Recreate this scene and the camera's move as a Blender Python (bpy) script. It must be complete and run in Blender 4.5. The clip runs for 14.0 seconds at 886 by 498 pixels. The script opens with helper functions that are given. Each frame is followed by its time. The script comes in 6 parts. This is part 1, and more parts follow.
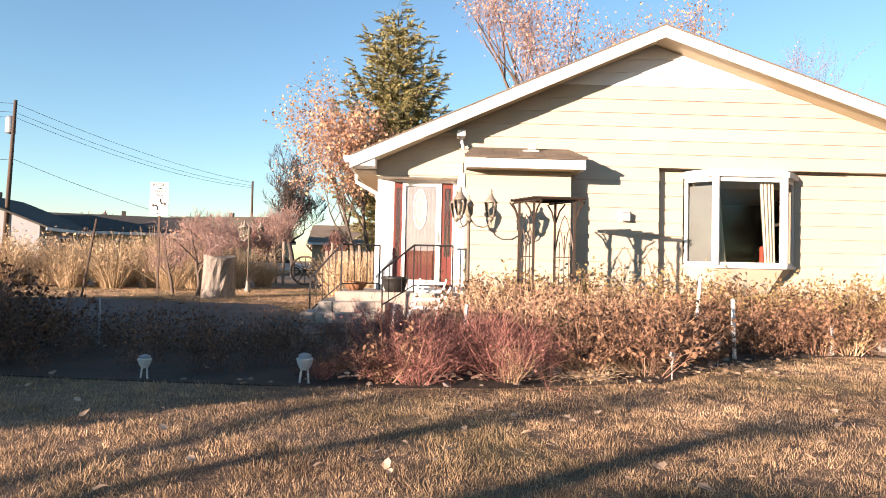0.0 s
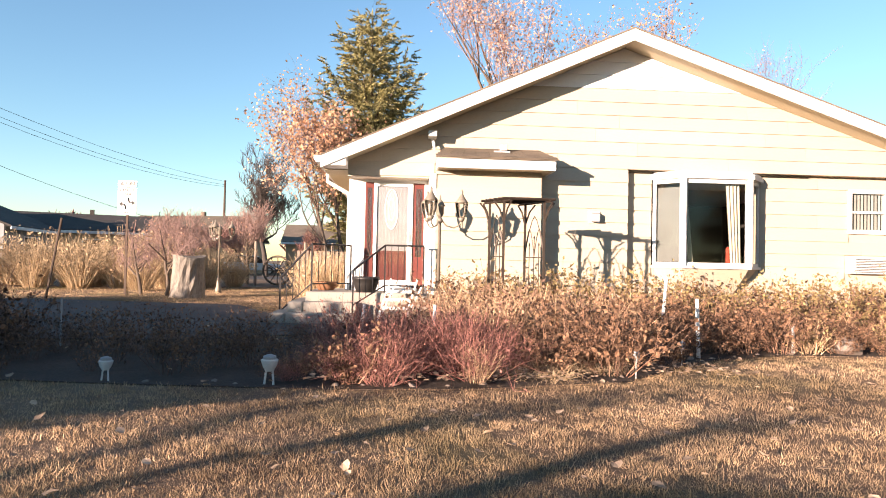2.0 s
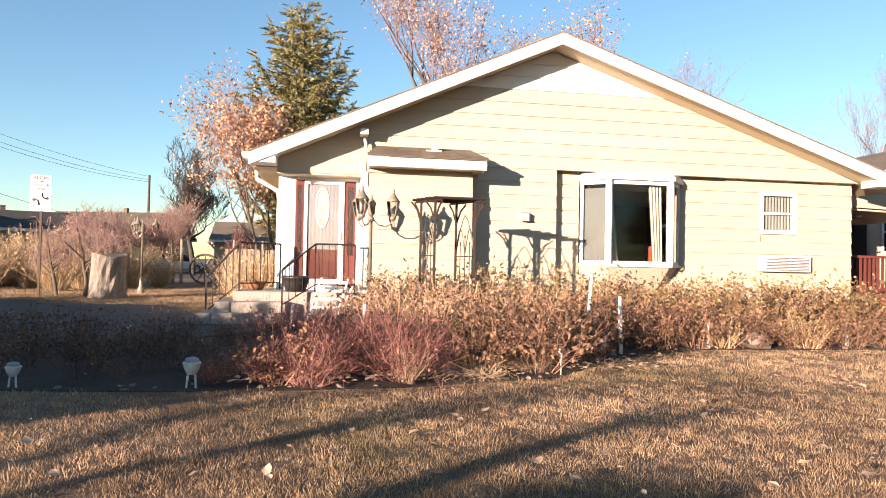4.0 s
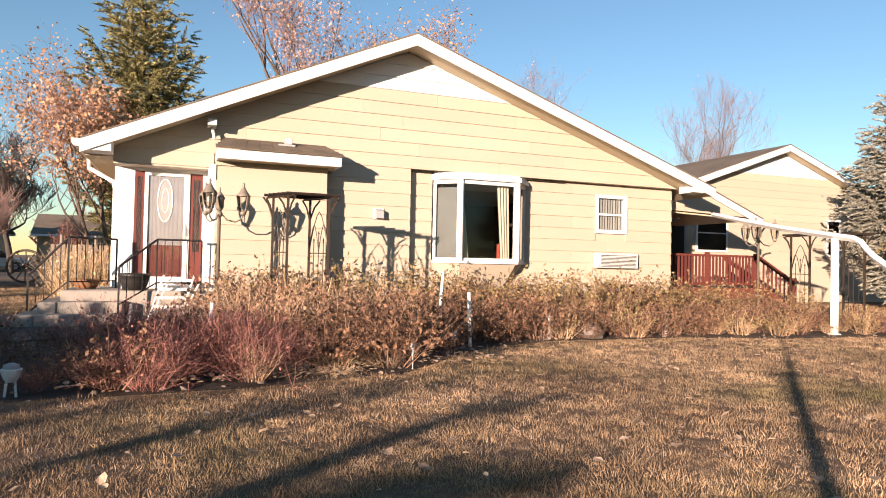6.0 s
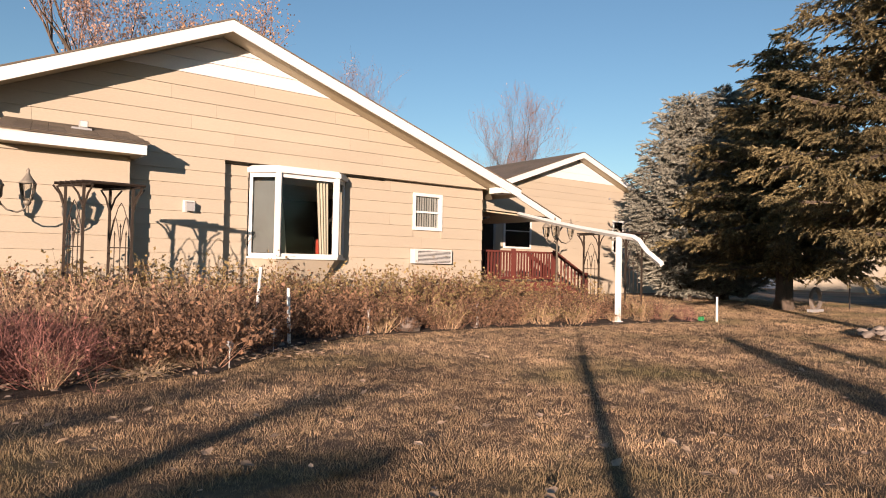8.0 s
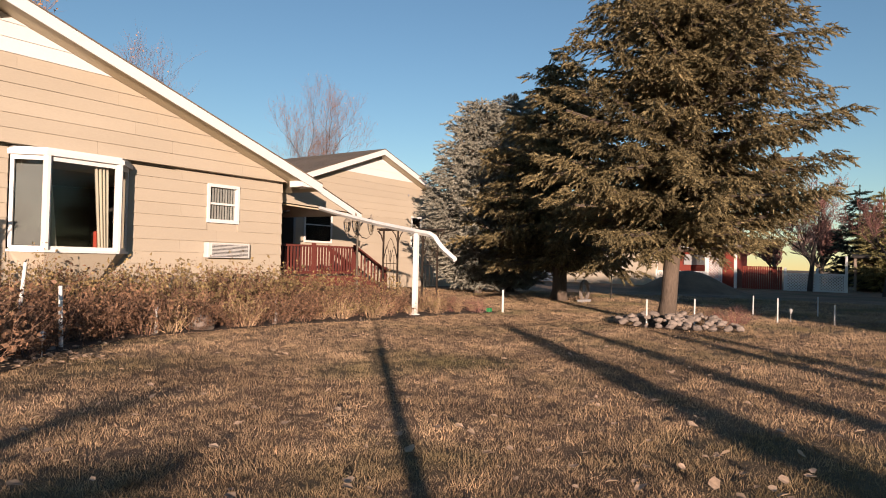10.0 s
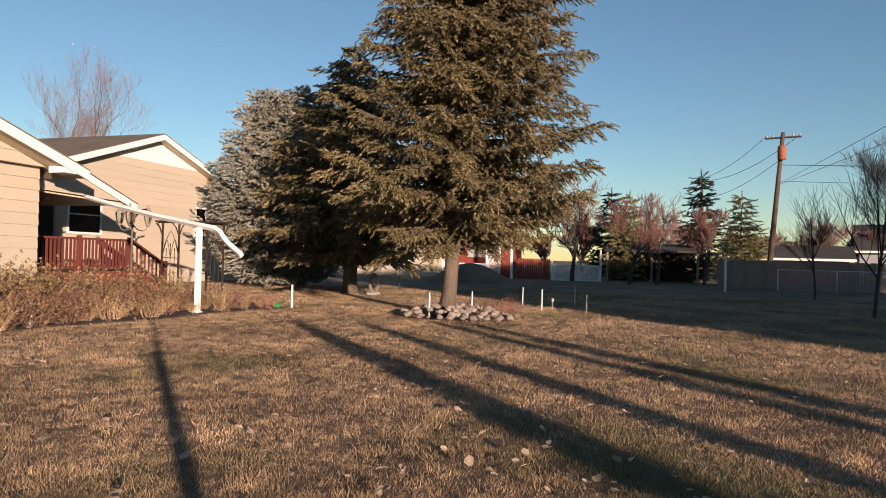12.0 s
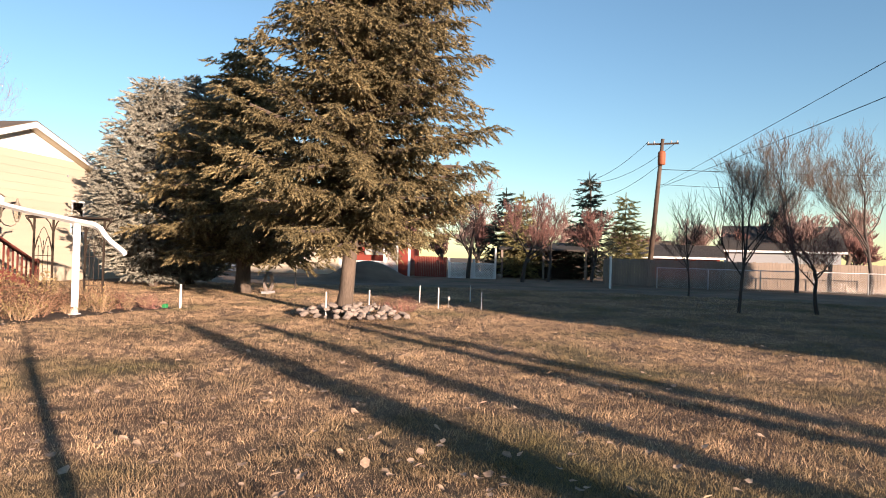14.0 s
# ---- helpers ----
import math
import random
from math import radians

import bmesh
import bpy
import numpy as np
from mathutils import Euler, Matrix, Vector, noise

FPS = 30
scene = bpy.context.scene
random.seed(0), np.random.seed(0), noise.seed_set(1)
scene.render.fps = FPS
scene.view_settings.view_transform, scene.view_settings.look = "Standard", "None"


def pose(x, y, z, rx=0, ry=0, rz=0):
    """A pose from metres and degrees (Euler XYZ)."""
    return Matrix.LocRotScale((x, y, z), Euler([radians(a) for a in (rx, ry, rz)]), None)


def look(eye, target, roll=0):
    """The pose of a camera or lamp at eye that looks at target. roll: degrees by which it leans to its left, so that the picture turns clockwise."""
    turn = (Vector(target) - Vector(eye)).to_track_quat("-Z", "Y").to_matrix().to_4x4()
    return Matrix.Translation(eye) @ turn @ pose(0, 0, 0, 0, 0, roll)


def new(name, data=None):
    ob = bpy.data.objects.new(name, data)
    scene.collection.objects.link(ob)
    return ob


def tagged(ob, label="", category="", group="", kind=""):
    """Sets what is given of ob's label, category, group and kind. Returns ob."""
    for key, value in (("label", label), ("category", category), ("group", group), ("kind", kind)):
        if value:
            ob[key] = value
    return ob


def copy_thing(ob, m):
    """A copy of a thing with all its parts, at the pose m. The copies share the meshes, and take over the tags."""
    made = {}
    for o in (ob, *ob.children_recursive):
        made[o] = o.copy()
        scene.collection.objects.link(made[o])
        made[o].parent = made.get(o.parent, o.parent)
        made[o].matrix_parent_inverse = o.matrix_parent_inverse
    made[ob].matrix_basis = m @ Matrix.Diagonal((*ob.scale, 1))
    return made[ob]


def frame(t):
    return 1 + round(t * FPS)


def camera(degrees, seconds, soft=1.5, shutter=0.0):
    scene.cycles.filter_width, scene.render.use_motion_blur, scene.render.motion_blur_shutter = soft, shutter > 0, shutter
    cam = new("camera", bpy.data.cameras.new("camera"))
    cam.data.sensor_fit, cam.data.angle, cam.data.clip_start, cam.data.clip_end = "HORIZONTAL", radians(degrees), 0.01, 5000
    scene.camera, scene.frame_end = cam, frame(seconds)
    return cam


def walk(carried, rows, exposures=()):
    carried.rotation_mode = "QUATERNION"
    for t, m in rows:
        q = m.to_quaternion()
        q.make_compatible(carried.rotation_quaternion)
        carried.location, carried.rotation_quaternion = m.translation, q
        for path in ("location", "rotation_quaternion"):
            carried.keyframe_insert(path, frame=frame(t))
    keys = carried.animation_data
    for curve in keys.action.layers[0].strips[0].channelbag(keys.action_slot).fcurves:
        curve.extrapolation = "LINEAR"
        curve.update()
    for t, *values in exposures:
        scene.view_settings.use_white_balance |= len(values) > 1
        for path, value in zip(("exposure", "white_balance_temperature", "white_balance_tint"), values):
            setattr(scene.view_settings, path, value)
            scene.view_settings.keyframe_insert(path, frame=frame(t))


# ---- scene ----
cam = camera(67.88, 14.0, soft=1.0)
PATH = [
    (0.0, 0.000, -0.000, 1.150, -1.40, 1.29, -1.24),
    (0.5, 0.034, -0.009, 1.150, -1.45, 1.31, -1.32),
    (1.0, 0.057, -0.018, 1.150, -1.81, 1.33, -1.32),
    (1.5, 0.074, -0.016, 1.154, -2.45, 1.33, -1.27),
    (2.0, 0.088, -0.015, 1.160, -3.52, 1.32, -1.28),
    (4.5, 0.153, -0.059, 1.185, -11.86, 1.21, -1.25),
    (5.0, 0.157, -0.082, 1.188, -15.21, 1.21, -1.30),
    (5.5, 0.153, -0.105, 1.188, -18.48, 1.22, -1.24),
    (6.0, 0.143, -0.127, 1.181, -21.73, 1.24, -1.22),
    (6.5, 0.124, -0.150, 1.173, -25.44, 1.26, -1.20),
    (7.0, 0.098, -0.166, 1.173, -29.35, 1.24, -1.20),
    (9.5, -0.020, -0.278, 1.189, -50.37, 1.12, -1.30),
    (10.0, -0.047, -0.306, 1.211, -54.74, 1.03, -1.40),
    (10.5, -0.081, -0.345, 1.238, -59.28, 0.92, -1.46),
    (11.0, -0.126, -0.397, 1.262, -63.69, 0.85, -1.46),
    (11.5, -0.175, -0.460, 1.278, -67.78, 0.79, -1.46),
    (12.0, -0.212, -0.500, 1.299, -72.53, 0.71, -1.42),
    (12.5, -0.238, -0.513, 1.320, -77.30, 0.66, -1.52),
    (13.0, -0.262, -0.495, 1.341, -81.20, 0.62, -1.56),
    (13.5, -0.280, -0.497, 1.351, -81.35, 0.60, -1.51),
    (14.0, -0.294, -0.525, 1.351, -81.41, 0.67, -1.61),
]
EXPOSURES = [(0.0, 2.10), (2.0, 2.16), (5.0, 1.84), (7.0, 1.38), (9.5, 1.03), (12.5, 1.14), (13.2, 1.55), (14.0, 1.76)]
walk(cam, [(t, pose(x, y, z, 90 + pitch, roll, yaw)) for t, x, y, z, yaw, pitch, roll in PATH], EXPOSURES)

# ---- sky and sun: low winter sun from behind on the left ----
SUN_AZ, SUN_EL = 227.2, 8.0
world = bpy.data.worlds.new("sky")
scene.world = world
world.use_nodes = True
wn = world.node_tree
sky = wn.nodes.new("ShaderNodeTexSky")
sky.sky_type = "NISHITA"
sky.sun_disc = False
sky.sun_elevation = radians(SUN_EL)
sky.sun_rotation = radians(SUN_AZ)
sky.air_density, sky.dust_density, sky.ozone_density = 1.0, 0.0, 2.5
wn.links.new(sky.outputs["Color"], wn.nodes["Background"].inputs["Color"])
wn.nodes["Background"].inputs["Strength"].default_value = 0.074
sun_dir = Vector((math.sin(radians(SUN_AZ)) * math.cos(radians(SUN_EL)), math.cos(radians(SUN_AZ)) * math.cos(radians(SUN_EL)), math.sin(radians(SUN_EL))))
sun = new("sun", bpy.data.lights.new("sun", "SUN"))
sun.data.energy = 5.0
sun.data.angle = radians(0.5)
sun.data.color = (1.0, 0.752, 0.60)
sun.matrix_world = look(sun_dir * 60, (0, 0, 0))


# ---- geometry helpers ----
class Geo:
    """Vertices and faces of one mesh."""

    def __init__(self):
        self.v, self.f = [], []

    def face(self, *pts):
        n = len(self.v)
        self.v += [tuple(p) for p in pts]
        self.f.append(tuple(range(n, n + len(pts))))
        return self

    def box(self, x0, x1, y0, y1, z0, z1, m=None):
        n = len(self.v)
        pts = [(x0, y0, z0), (x1, y0, z0), (x1, y1, z0), (x0, y1, z0), (x0, y0, z1), (x1, y0, z1), (x1, y1, z1), (x0, y1, z1)]
        self.v += [tuple(m @ Vector(p)) for p in pts] if m else pts
        self.f += [tuple(n + i for i in q) for q in ((3, 2, 1, 0), (4, 5, 6, 7), (0, 1, 5, 4), (1, 2, 6, 5), (2, 3, 7, 6), (3, 0, 4, 7))]
        return self

    def prism(self, pts, off):
        """A flat polygon pushed out along off."""
        n, k = len(self.v), len(pts)
        off = Vector(off)
        self.v += [tuple(p) for p in pts] + [tuple(Vector(p) + off) for p in pts]
        self.f.append(tuple(range(n, n + k)))
        self.f.append(tuple(range(n + 2 * k - 1, n + k - 1, -1)))
        self.f += [(n + i, n + k + i, n + k + (i + 1) % k, n + (i + 1) % k) for i in range(k)]
        return self

    def tube(self, pts, radii, sides=6, cap=True):
        pts = [Vector(p) for p in pts]
        if isinstance(radii, (int, float)):
            radii = [radii] * len(pts)
        n = len(self.v)
        up = None
        for i, p in enumerate(pts):
            d = (pts[min(i + 1, len(pts) - 1)] - pts[max(i - 1, 0)]).normalized()
            if up is None:
                up = d.orthogonal().normalized()
            up = (up - d * up.dot(d))
            up = up.normalized() if up.length > 1e-6 else d.orthogonal().normalized()
            side = d.cross(up)
            for k in range(sides):
                a = 2 * math.pi * (k + 0.5) / sides
                self.v.append(tuple(p + (up * math.cos(a) + side * math.sin(a)) * radii[i]))
        for i in range(len(pts) - 1):
            for k in range(sides):
                a, b = n + i * sides + k, n + i * sides + (k + 1) % sides
                self.f.append((a, b, b + sides, a + sides))
        if cap:
            self.f.append(tuple(range(n + sides - 1, n - 1, -1)))
            m = n + (len(pts) - 1) * sides
            self.f.append(tuple(range(m, m + sides)))
        return self

    def lathe(self, c, prof, sides=16):
        """prof: (radius, z) pairs turned about the upright through c."""
        n = len(self.v)
        for r, z in prof:
            for k in range(sides):
                a = 2 * math.pi * k / sides
                self.v.append((c[0] + r * math.cos(a), c[1] + r * math.sin(a), c[2] + z))
        for i in range(len(prof) - 1):
            for k in range(sides):
                a, b = n + i * sides + k, n + i * sides + (k + 1) % sides
                self.f.append((a, b, b + sides, a + sides))
        self.f.append(tuple(range(n + sides - 1, n - 1, -1)))
        m = n + (len(prof) - 1) * sides
        self.f.append(tuple(range(m, m + sides)))
        return self

    def mesh(self, name, material, smooth=False, bevel=0.0):
        me = bpy.data.meshes.new(name)
        me.from_pydata(self.v, [], self.f)
        if bevel:
            bm = bmesh.new()
            bm.from_mesh(me)
            bmesh.ops.bevel(bm, geom=list(bm.edges), offset=bevel, segments=1, affect="EDGES", clamp_overlap=True)
            bm.to_mesh(me)
            bm.free()
        me.materials.append(material)
        if smooth:
            me.shade_smooth()
        me.update()
        return me


def raw_mesh(name, verts, tris, material, smooth=False):
    """A mesh from arrays of points and triangles."""
    me = bpy.data.meshes.new(name)
    verts, tris = np.asarray(verts, np.float32), np.asarray(tris, np.int32)
    me.vertices.add(len(verts))
    me.vertices.foreach_set("co", verts.ravel())
    me.loops.add(tris.size)
    me.loops.foreach_set("vertex_index", tris.ravel())
    me.polygons.add(len(tris))
    me.polygons.foreach_set("loop_start", np.arange(0, tris.size, tris.shape[1], dtype=np.int32))
    me.polygons.foreach_set("use_smooth", np.full(len(tris), smooth))
    me.materials.append(material)
    me.update(calc_edges=True)
    return me


def part(name, geo, material, parent=None, label="", smooth=False, bevel=0.0):
    me = geo if isinstance(geo, bpy.types.Mesh) else geo.mesh(name, material, smooth, bevel)
    ob = new(name, me)
    if parent is not None:
        ob.parent = parent
        # parts are modelled in world places: undo the parents' places
        ob.location = -parent_place(parent)
    if label:
        ob["label"] = label
    return ob


def parent_place(ob):
    p = Vector(ob.location)
    while ob.parent is not None:
        ob = ob.parent
        p = p + Vector(ob.location)
    return p


def thing(name, at, label, category, group="", kind=""):
    ob = new(name)
    ob.location = at
    ob.empty_display_size = 0.1
    return tagged(ob, label, category, group, kind)


def solid(name, geo, material, label, category, group="", kind="", smooth=False, bevel=0.0):
    return tagged(part(name, geo, material, None, "", smooth, bevel), label, category, group, kind)


# ---- materials ----
def material(name, base, rough=0.7, metal=0.0, var=0.12, scale=8.0, fine=90.0, bump=0.15, tint=None, per_object=0.0, per_island=0.0, spec=0.4, stretch=(1, 1, 1), bump_scale=None, thin=0.0):
    m = bpy.data.materials.new(name)
    m.use_nodes = True
    nt = m.node_tree
    n, l = nt.nodes, nt.links
    b = n["Principled BSDF"]
    b.inputs["Roughness"].default_value = rough
    b.inputs["Metallic"].default_value = metal
    b.inputs["Specular IOR Level"].default_value = spec
    co = n.new("ShaderNodeTexCoord")
    mp = n.new("ShaderNodeMapping")
    mp.inputs["Scale"].default_value = stretch
    geo = n.new("ShaderNodeNewGeometry")
    l.new(geo.outputs["Position"], mp.inputs["Vector"])
    big = n.new("ShaderNodeTexNoise")
    big.inputs["Scale"].default_value = scale / 10
    big.inputs["Detail"].default_value = 5
    small = n.new("ShaderNodeTexNoise")
    small.inputs["Scale"].default_value = fine / 2
    small.inputs["Detail"].default_value = 4
    l.new(mp.outputs[0], big.inputs["Vector"])
    l.new(mp.outputs[0], small.inputs["Vector"])
    dark = [c * (1 - 1.3 * var) for c in base]
    lite = [min(1, c * (1 + var)) for c in (tint or base)]
    ramp = n.new("ShaderNodeValToRGB")
    ramp.color_ramp.elements[0].position, ramp.color_ramp.elements[1].position = 0.3, 0.7
    ramp.color_ramp.elements[0].color = (*dark, 1)
    ramp.color_ramp.elements[1].color = (*lite, 1)
    mix = n.new("ShaderNodeMath")
    mix.operation = "MULTIPLY_ADD"
    mix.inputs[1].default_value = 0.45
    l.new(small.outputs["Fac"], mix.inputs[0])
    half = n.new("ShaderNodeMath")
    half.operation = "MULTIPLY"
    half.inputs[1].default_value = 0.55
    l.new(big.outputs["Fac"], half.inputs[0])
    l.new(half.outputs[0], mix.inputs[2])
    l.new(mix.outputs[0], ramp.inputs["Fac"])
    out = ramp.outputs["Color"]
    if per_object or per_island:
        hsv = n.new("ShaderNodeHueSaturation")
        rnd = geo.outputs["Random Per Island"] if per_island else n.new("ShaderNodeObjectInfo").outputs["Random"]
        mr = n.new("ShaderNodeMapRange")
        k = per_island or per_object
        mr.inputs["To Min"].default_value, mr.inputs["To Max"].default_value = 1 - k, 1 + k
        l.new(rnd, mr.inputs["Value"])
        l.new(mr.outputs[0], hsv.inputs["Value"])
        l.new(out, hsv.inputs["Color"])
        out = hsv.outputs["Color"]
    l.new(out, b.inputs["Base Color"])
    if bump:
        bp = n.new("ShaderNodeBump")
        bp.inputs["Strength"].default_value = bump
        bp.inputs["Distance"].default_value = 0.02
        l.new((small if bump_scale is None else big).outputs["Fac"], bp.inputs["Height"])
        l.new(bp.outputs[0], b.inputs["Normal"])
    if thin:
        tr = n.new("ShaderNodeBsdfTranslucent")
        l.new(out, tr.inputs["Color"])
        ms = n.new("ShaderNodeMixShader")
        ms.inputs[0].default_value = thin
        l.new(b.outputs[0], ms.inputs[1])
        l.new(tr.outputs[0], ms.inputs[2])
        l.new(ms.outputs[0], n["Material Output"].inputs["Surface"])
    return m


def glass(name, tintc=(0.9, 0.95, 0.95), rough=0.02, mixed=0.5):
    """A thin pane: clear with a share of mirror gloss that grows at a slant."""
    m = bpy.data.materials.new(name)
    m.use_nodes = True
    n, l = m.node_tree.nodes, m.node_tree.links
    tr = n.new("ShaderNodeBsdfTransparent")
    tr.inputs["Color"].default_value = (*tintc, 1)
    gl = n.new("ShaderNodeBsdfGlossy")
    gl.inputs["Roughness"].default_value = rough
    fr = n.new("ShaderNodeFresnel")
    fr.inputs["IOR"].default_value = 1.5 + mixed
    ms = n.new("ShaderNodeMixShader")
    l.new(fr.outputs[0], ms.inputs[0])
    l.new(tr.outputs[0], ms.inputs[1])
    l.new(gl.outputs[0], ms.inputs[2])
    l.new(ms.outputs[0], n["Material Output"].inputs["Surface"])
    return m


SIDING = material("cream_siding_paint", (0.400, 0.344, 0.266), 0.62, var=0.06, scale=6, fine=60, bump=0.06, per_object=0.03, stretch=(0.6, 1, 2))
WHITE = material("white_paint", (0.64, 0.632, 0.608), 0.5, var=0.05, scale=8, fine=70, bump=0.05)
WHITE_SIDING = material("white_siding_paint", (0.64, 0.632, 0.616), 0.55, var=0.05, scale=5, fine=60, bump=0.05, per_object=0.02)
SOFFIT = material("soffit_paint", (0.465, 0.39, 0.27), 0.6, var=0.08, scale=8, fine=60, bump=0.05)
SHINGLE = material("brown_shingle", (0.128, 0.101, 0.075), 0.9, var=0.3, scale=12, fine=140, bump=0.5, per_object=0.15)
SHINGLE_DARK = material("grey_shingle", (0.0462, 0.0409, 0.0363), 0.9, var=0.3, scale=10, fine=100, bump=0.5)
REDWOOD = material("red_stained_wood", (0.112, 0.0297, 0.0231), 0.6, var=0.2, scale=14, fine=80, bump=0.15, per_object=0.1, stretch=(1, 1, 0.3))
REDDOOR = material("red_brown_door", (0.112, 0.0277, 0.0211), 0.45, var=0.15, scale=10, fine=60, bump=0.06)
IRON = material("black_iron", (0.025, 0.022, 0.022), 0.5, metal=0.4, var=0.2, bump=0.1)
BRONZE = material("bronze_metal", (0.0495, 0.0363, 0.0277), 0.5, metal=0.4, var=0.25, scale=20, bump=0.12)
LAMPMETAL = material("weathered_lamp_metal", (0.22, 0.19, 0.15), 0.55, metal=0.3, var=0.3, scale=20, bump=0.12)
CONCRETE = material("concrete", (0.3, 0.27, 0.232), 0.9, var=0.15, scale=12, fine=120, bump=0.25)
ASPHALT = material("asphalt", (0.06, 0.055, 0.055), 0.92, var=0.25, scale=6, fine=200, bump=0.4)
TERRACOTTA = material("terracotta", (0.224, 0.106, 0.0528), 0.8, var=0.15, bump=0.1)
BLACKPOT = material("black_kettle", (0.02, 0.018, 0.017), 0.45, var=0.2, bump=0.1)
CURTAIN = material("cream_curtain", (0.496, 0.448, 0.352), 0.9, var=0.1, bump=0.05, thin=0.2)
# near-black colour stands in for the gloom of unlit insides
PAINTED_DIM = material("painted_dim_interior", (0.035, 0.028, 0.024), 0.9, var=0.2, bump=0.0)
REDCLOTH = material("red_cloth", (0.264, 0.033, 0.0165), 0.9, var=0.15, bump=0.1)
GREYBLIND = material("grey_vertical_blind", (0.27, 0.26, 0.24), 0.7, var=0.08, bump=0.03, per_object=0.2)
SCREEN = material("insect_screen", (0.106, 0.106, 0.099), 0.8, var=0.15, scale=25, bump=0.02)
PLASTIC = material("white_plastic", (0.56, 0.552, 0.528), 0.5, var=0.08, scale=15, bump=0.05)
GREYPLASTIC = material("grey_plastic", (0.30, 0.30, 0.30), 0.55, var=0.1, bump=0.05)
PANE = glass("window_glass", mixed=0.0)
LAMPGLASS = glass("lamp_glass", (0.97, 0.96, 0.93), 0.12, 0.1)


def sheer(name, colour, cover):
    """An open weave: threads that hide the given share of what lies behind."""
    m = material(name, colour, 0.9, var=0.15, scale=30, fine=120, bump=0.05)
    n, l = m.node_tree.nodes, m.node_tree.links
    tr = n.new("ShaderNodeBsdfTransparent")
    ms = n.new("ShaderNodeMixShader")
    ms.inputs[0].default_value = cover
    l.new(tr.outputs[0], ms.inputs[1])
    l.new(n["Principled BSDF"].outputs[0], ms.inputs[2])
    l.new(ms.outputs[0], n["Material Output"].inputs["Surface"])
    return m


LACE_SHEEN = sheer("lace_with_sky_sheen", (0.36, 0.32, 0.33), 0.66)
LACE_DENSE = sheer("leaded_glass_lining", (0.42, 0.36, 0.35), 0.75)
EARTH = material("garden_soil", (0.05, 0.034, 0.025), 0.95, var=0.4, scale=20, fine=60, bump=0.6)
ROCK = material("pale_rock", (0.22, 0.18, 0.152), 0.9, var=0.25, scale=25, fine=60, bump=0.4, per_object=0.25)
STUMPBARK = material("weathered_bark", (0.19, 0.165, 0.14), 0.95, var=0.5, scale=30, fine=40, bump=0.9, stretch=(2.5, 2.5, 0.5))
BARK = material("grey_bark", (0.106, 0.0792, 0.0594), 0.95, var=0.35, scale=30, fine=50, bump=0.7, stretch=(2, 2, 0.5))
BARK_DARK = material("dark_bark", (0.06, 0.048, 0.042), 0.95, var=0.3, scale=30, fine=50, bump=0.6, stretch=(2, 2, 0.5))
TWIG = material("pinkish_twigs", (0.255, 0.165, 0.143), 0.9, var=0.3, scale=10, bump=0.0)
SPRUCE = material("spruce_needles", (0.082, 0.07, 0.033), 0.75, var=0.35, scale=6, fine=20, bump=0.0, tint=(0.215, 0.168, 0.082), per_island=0.55, thin=0.15)
BLUESPRUCE = material("blue_spruce_needles", (0.17, 0.168, 0.135), 0.75, var=0.3, scale=6, fine=20, bump=0.0, tint=(0.30, 0.285, 0.23), per_island=0.4, thin=0.15)
PINE = material("pine_needles", (0.125, 0.125, 0.046), 0.75, var=0.35, scale=6, fine=20, bump=0.0, tint=(0.28, 0.245, 0.105), per_island=0.55, thin=0.15)
DARKSPRUCE = material("dark_spruce_needles", (0.028, 0.036, 0.026), 0.8, var=0.3, scale=6, fine=20, bump=0.0, per_island=0.4, thin=0.1)
ORANGELEAF = material("orange_leaves", (0.429, 0.218, 0.117), 0.75, var=0.25, scale=8, fine=20, bump=0.0, tint=(0.53, 0.328, 0.203), per_island=0.3, thin=0.35)
PINKLEAF = material("faded_pink_leaves", (0.418, 0.245, 0.18), 0.75, var=0.25, scale=8, fine=20, bump=0.0, tint=(0.518, 0.36, 0.288), per_island=0.3, thin=0.35)
REDTWIG = material("dark_red_twigs", (0.172, 0.0858, 0.0726), 0.9, var=0.3, scale=10, bump=0.0, per_island=0.3)
DRYGRASS = material("tan_ornamental_grass", (0.42, 0.31, 0.19), 0.85, var=0.25, scale=10, bump=0.0, per_island=0.3, thin=0.25)
STALK_RED = material("red_dry_stems", (0.125, 0.042, 0.038), 0.85, var=0.35, scale=20, bump=0.0, tint=(0.24, 0.11, 0.088), per_island=0.7)
STALK_TAN = material("tan_dry_stems", (0.317, 0.198, 0.109), 0.85, var=0.35, scale=20, bump=0.0, tint=(0.396, 0.277, 0.172), per_island=0.65)
STALK_BROWN = material("brown_dry_stems", (0.105, 0.056, 0.038), 0.85, var=0.35, scale=20, bump=0.0, tint=(0.235, 0.138, 0.09), per_island=0.65)
OLIVELEAF = material("yellowing_rose_leaves", (0.17, 0.125, 0.05), 0.7, var=0.3, scale=20, bump=0.0, tint=(0.29, 0.21, 0.095), per_island=0.5, thin=0.2)
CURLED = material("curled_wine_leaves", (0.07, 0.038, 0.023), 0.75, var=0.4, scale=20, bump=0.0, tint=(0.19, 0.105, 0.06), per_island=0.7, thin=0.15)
# brown stem colour darkened to deepen the shade over the left bed
SHADESTALK = material("shade_darkened_stems", (0.07, 0.042, 0.034), 0.85, var=0.35, scale=20, bump=0.0, tint=(0.13, 0.08, 0.06), per_island=0.6)
FALLEN = material("fallen_leaves", (0.383, 0.277, 0.191), 0.85, var=0.3, scale=20, bump=0.0, per_island=0.4, thin=0.1)
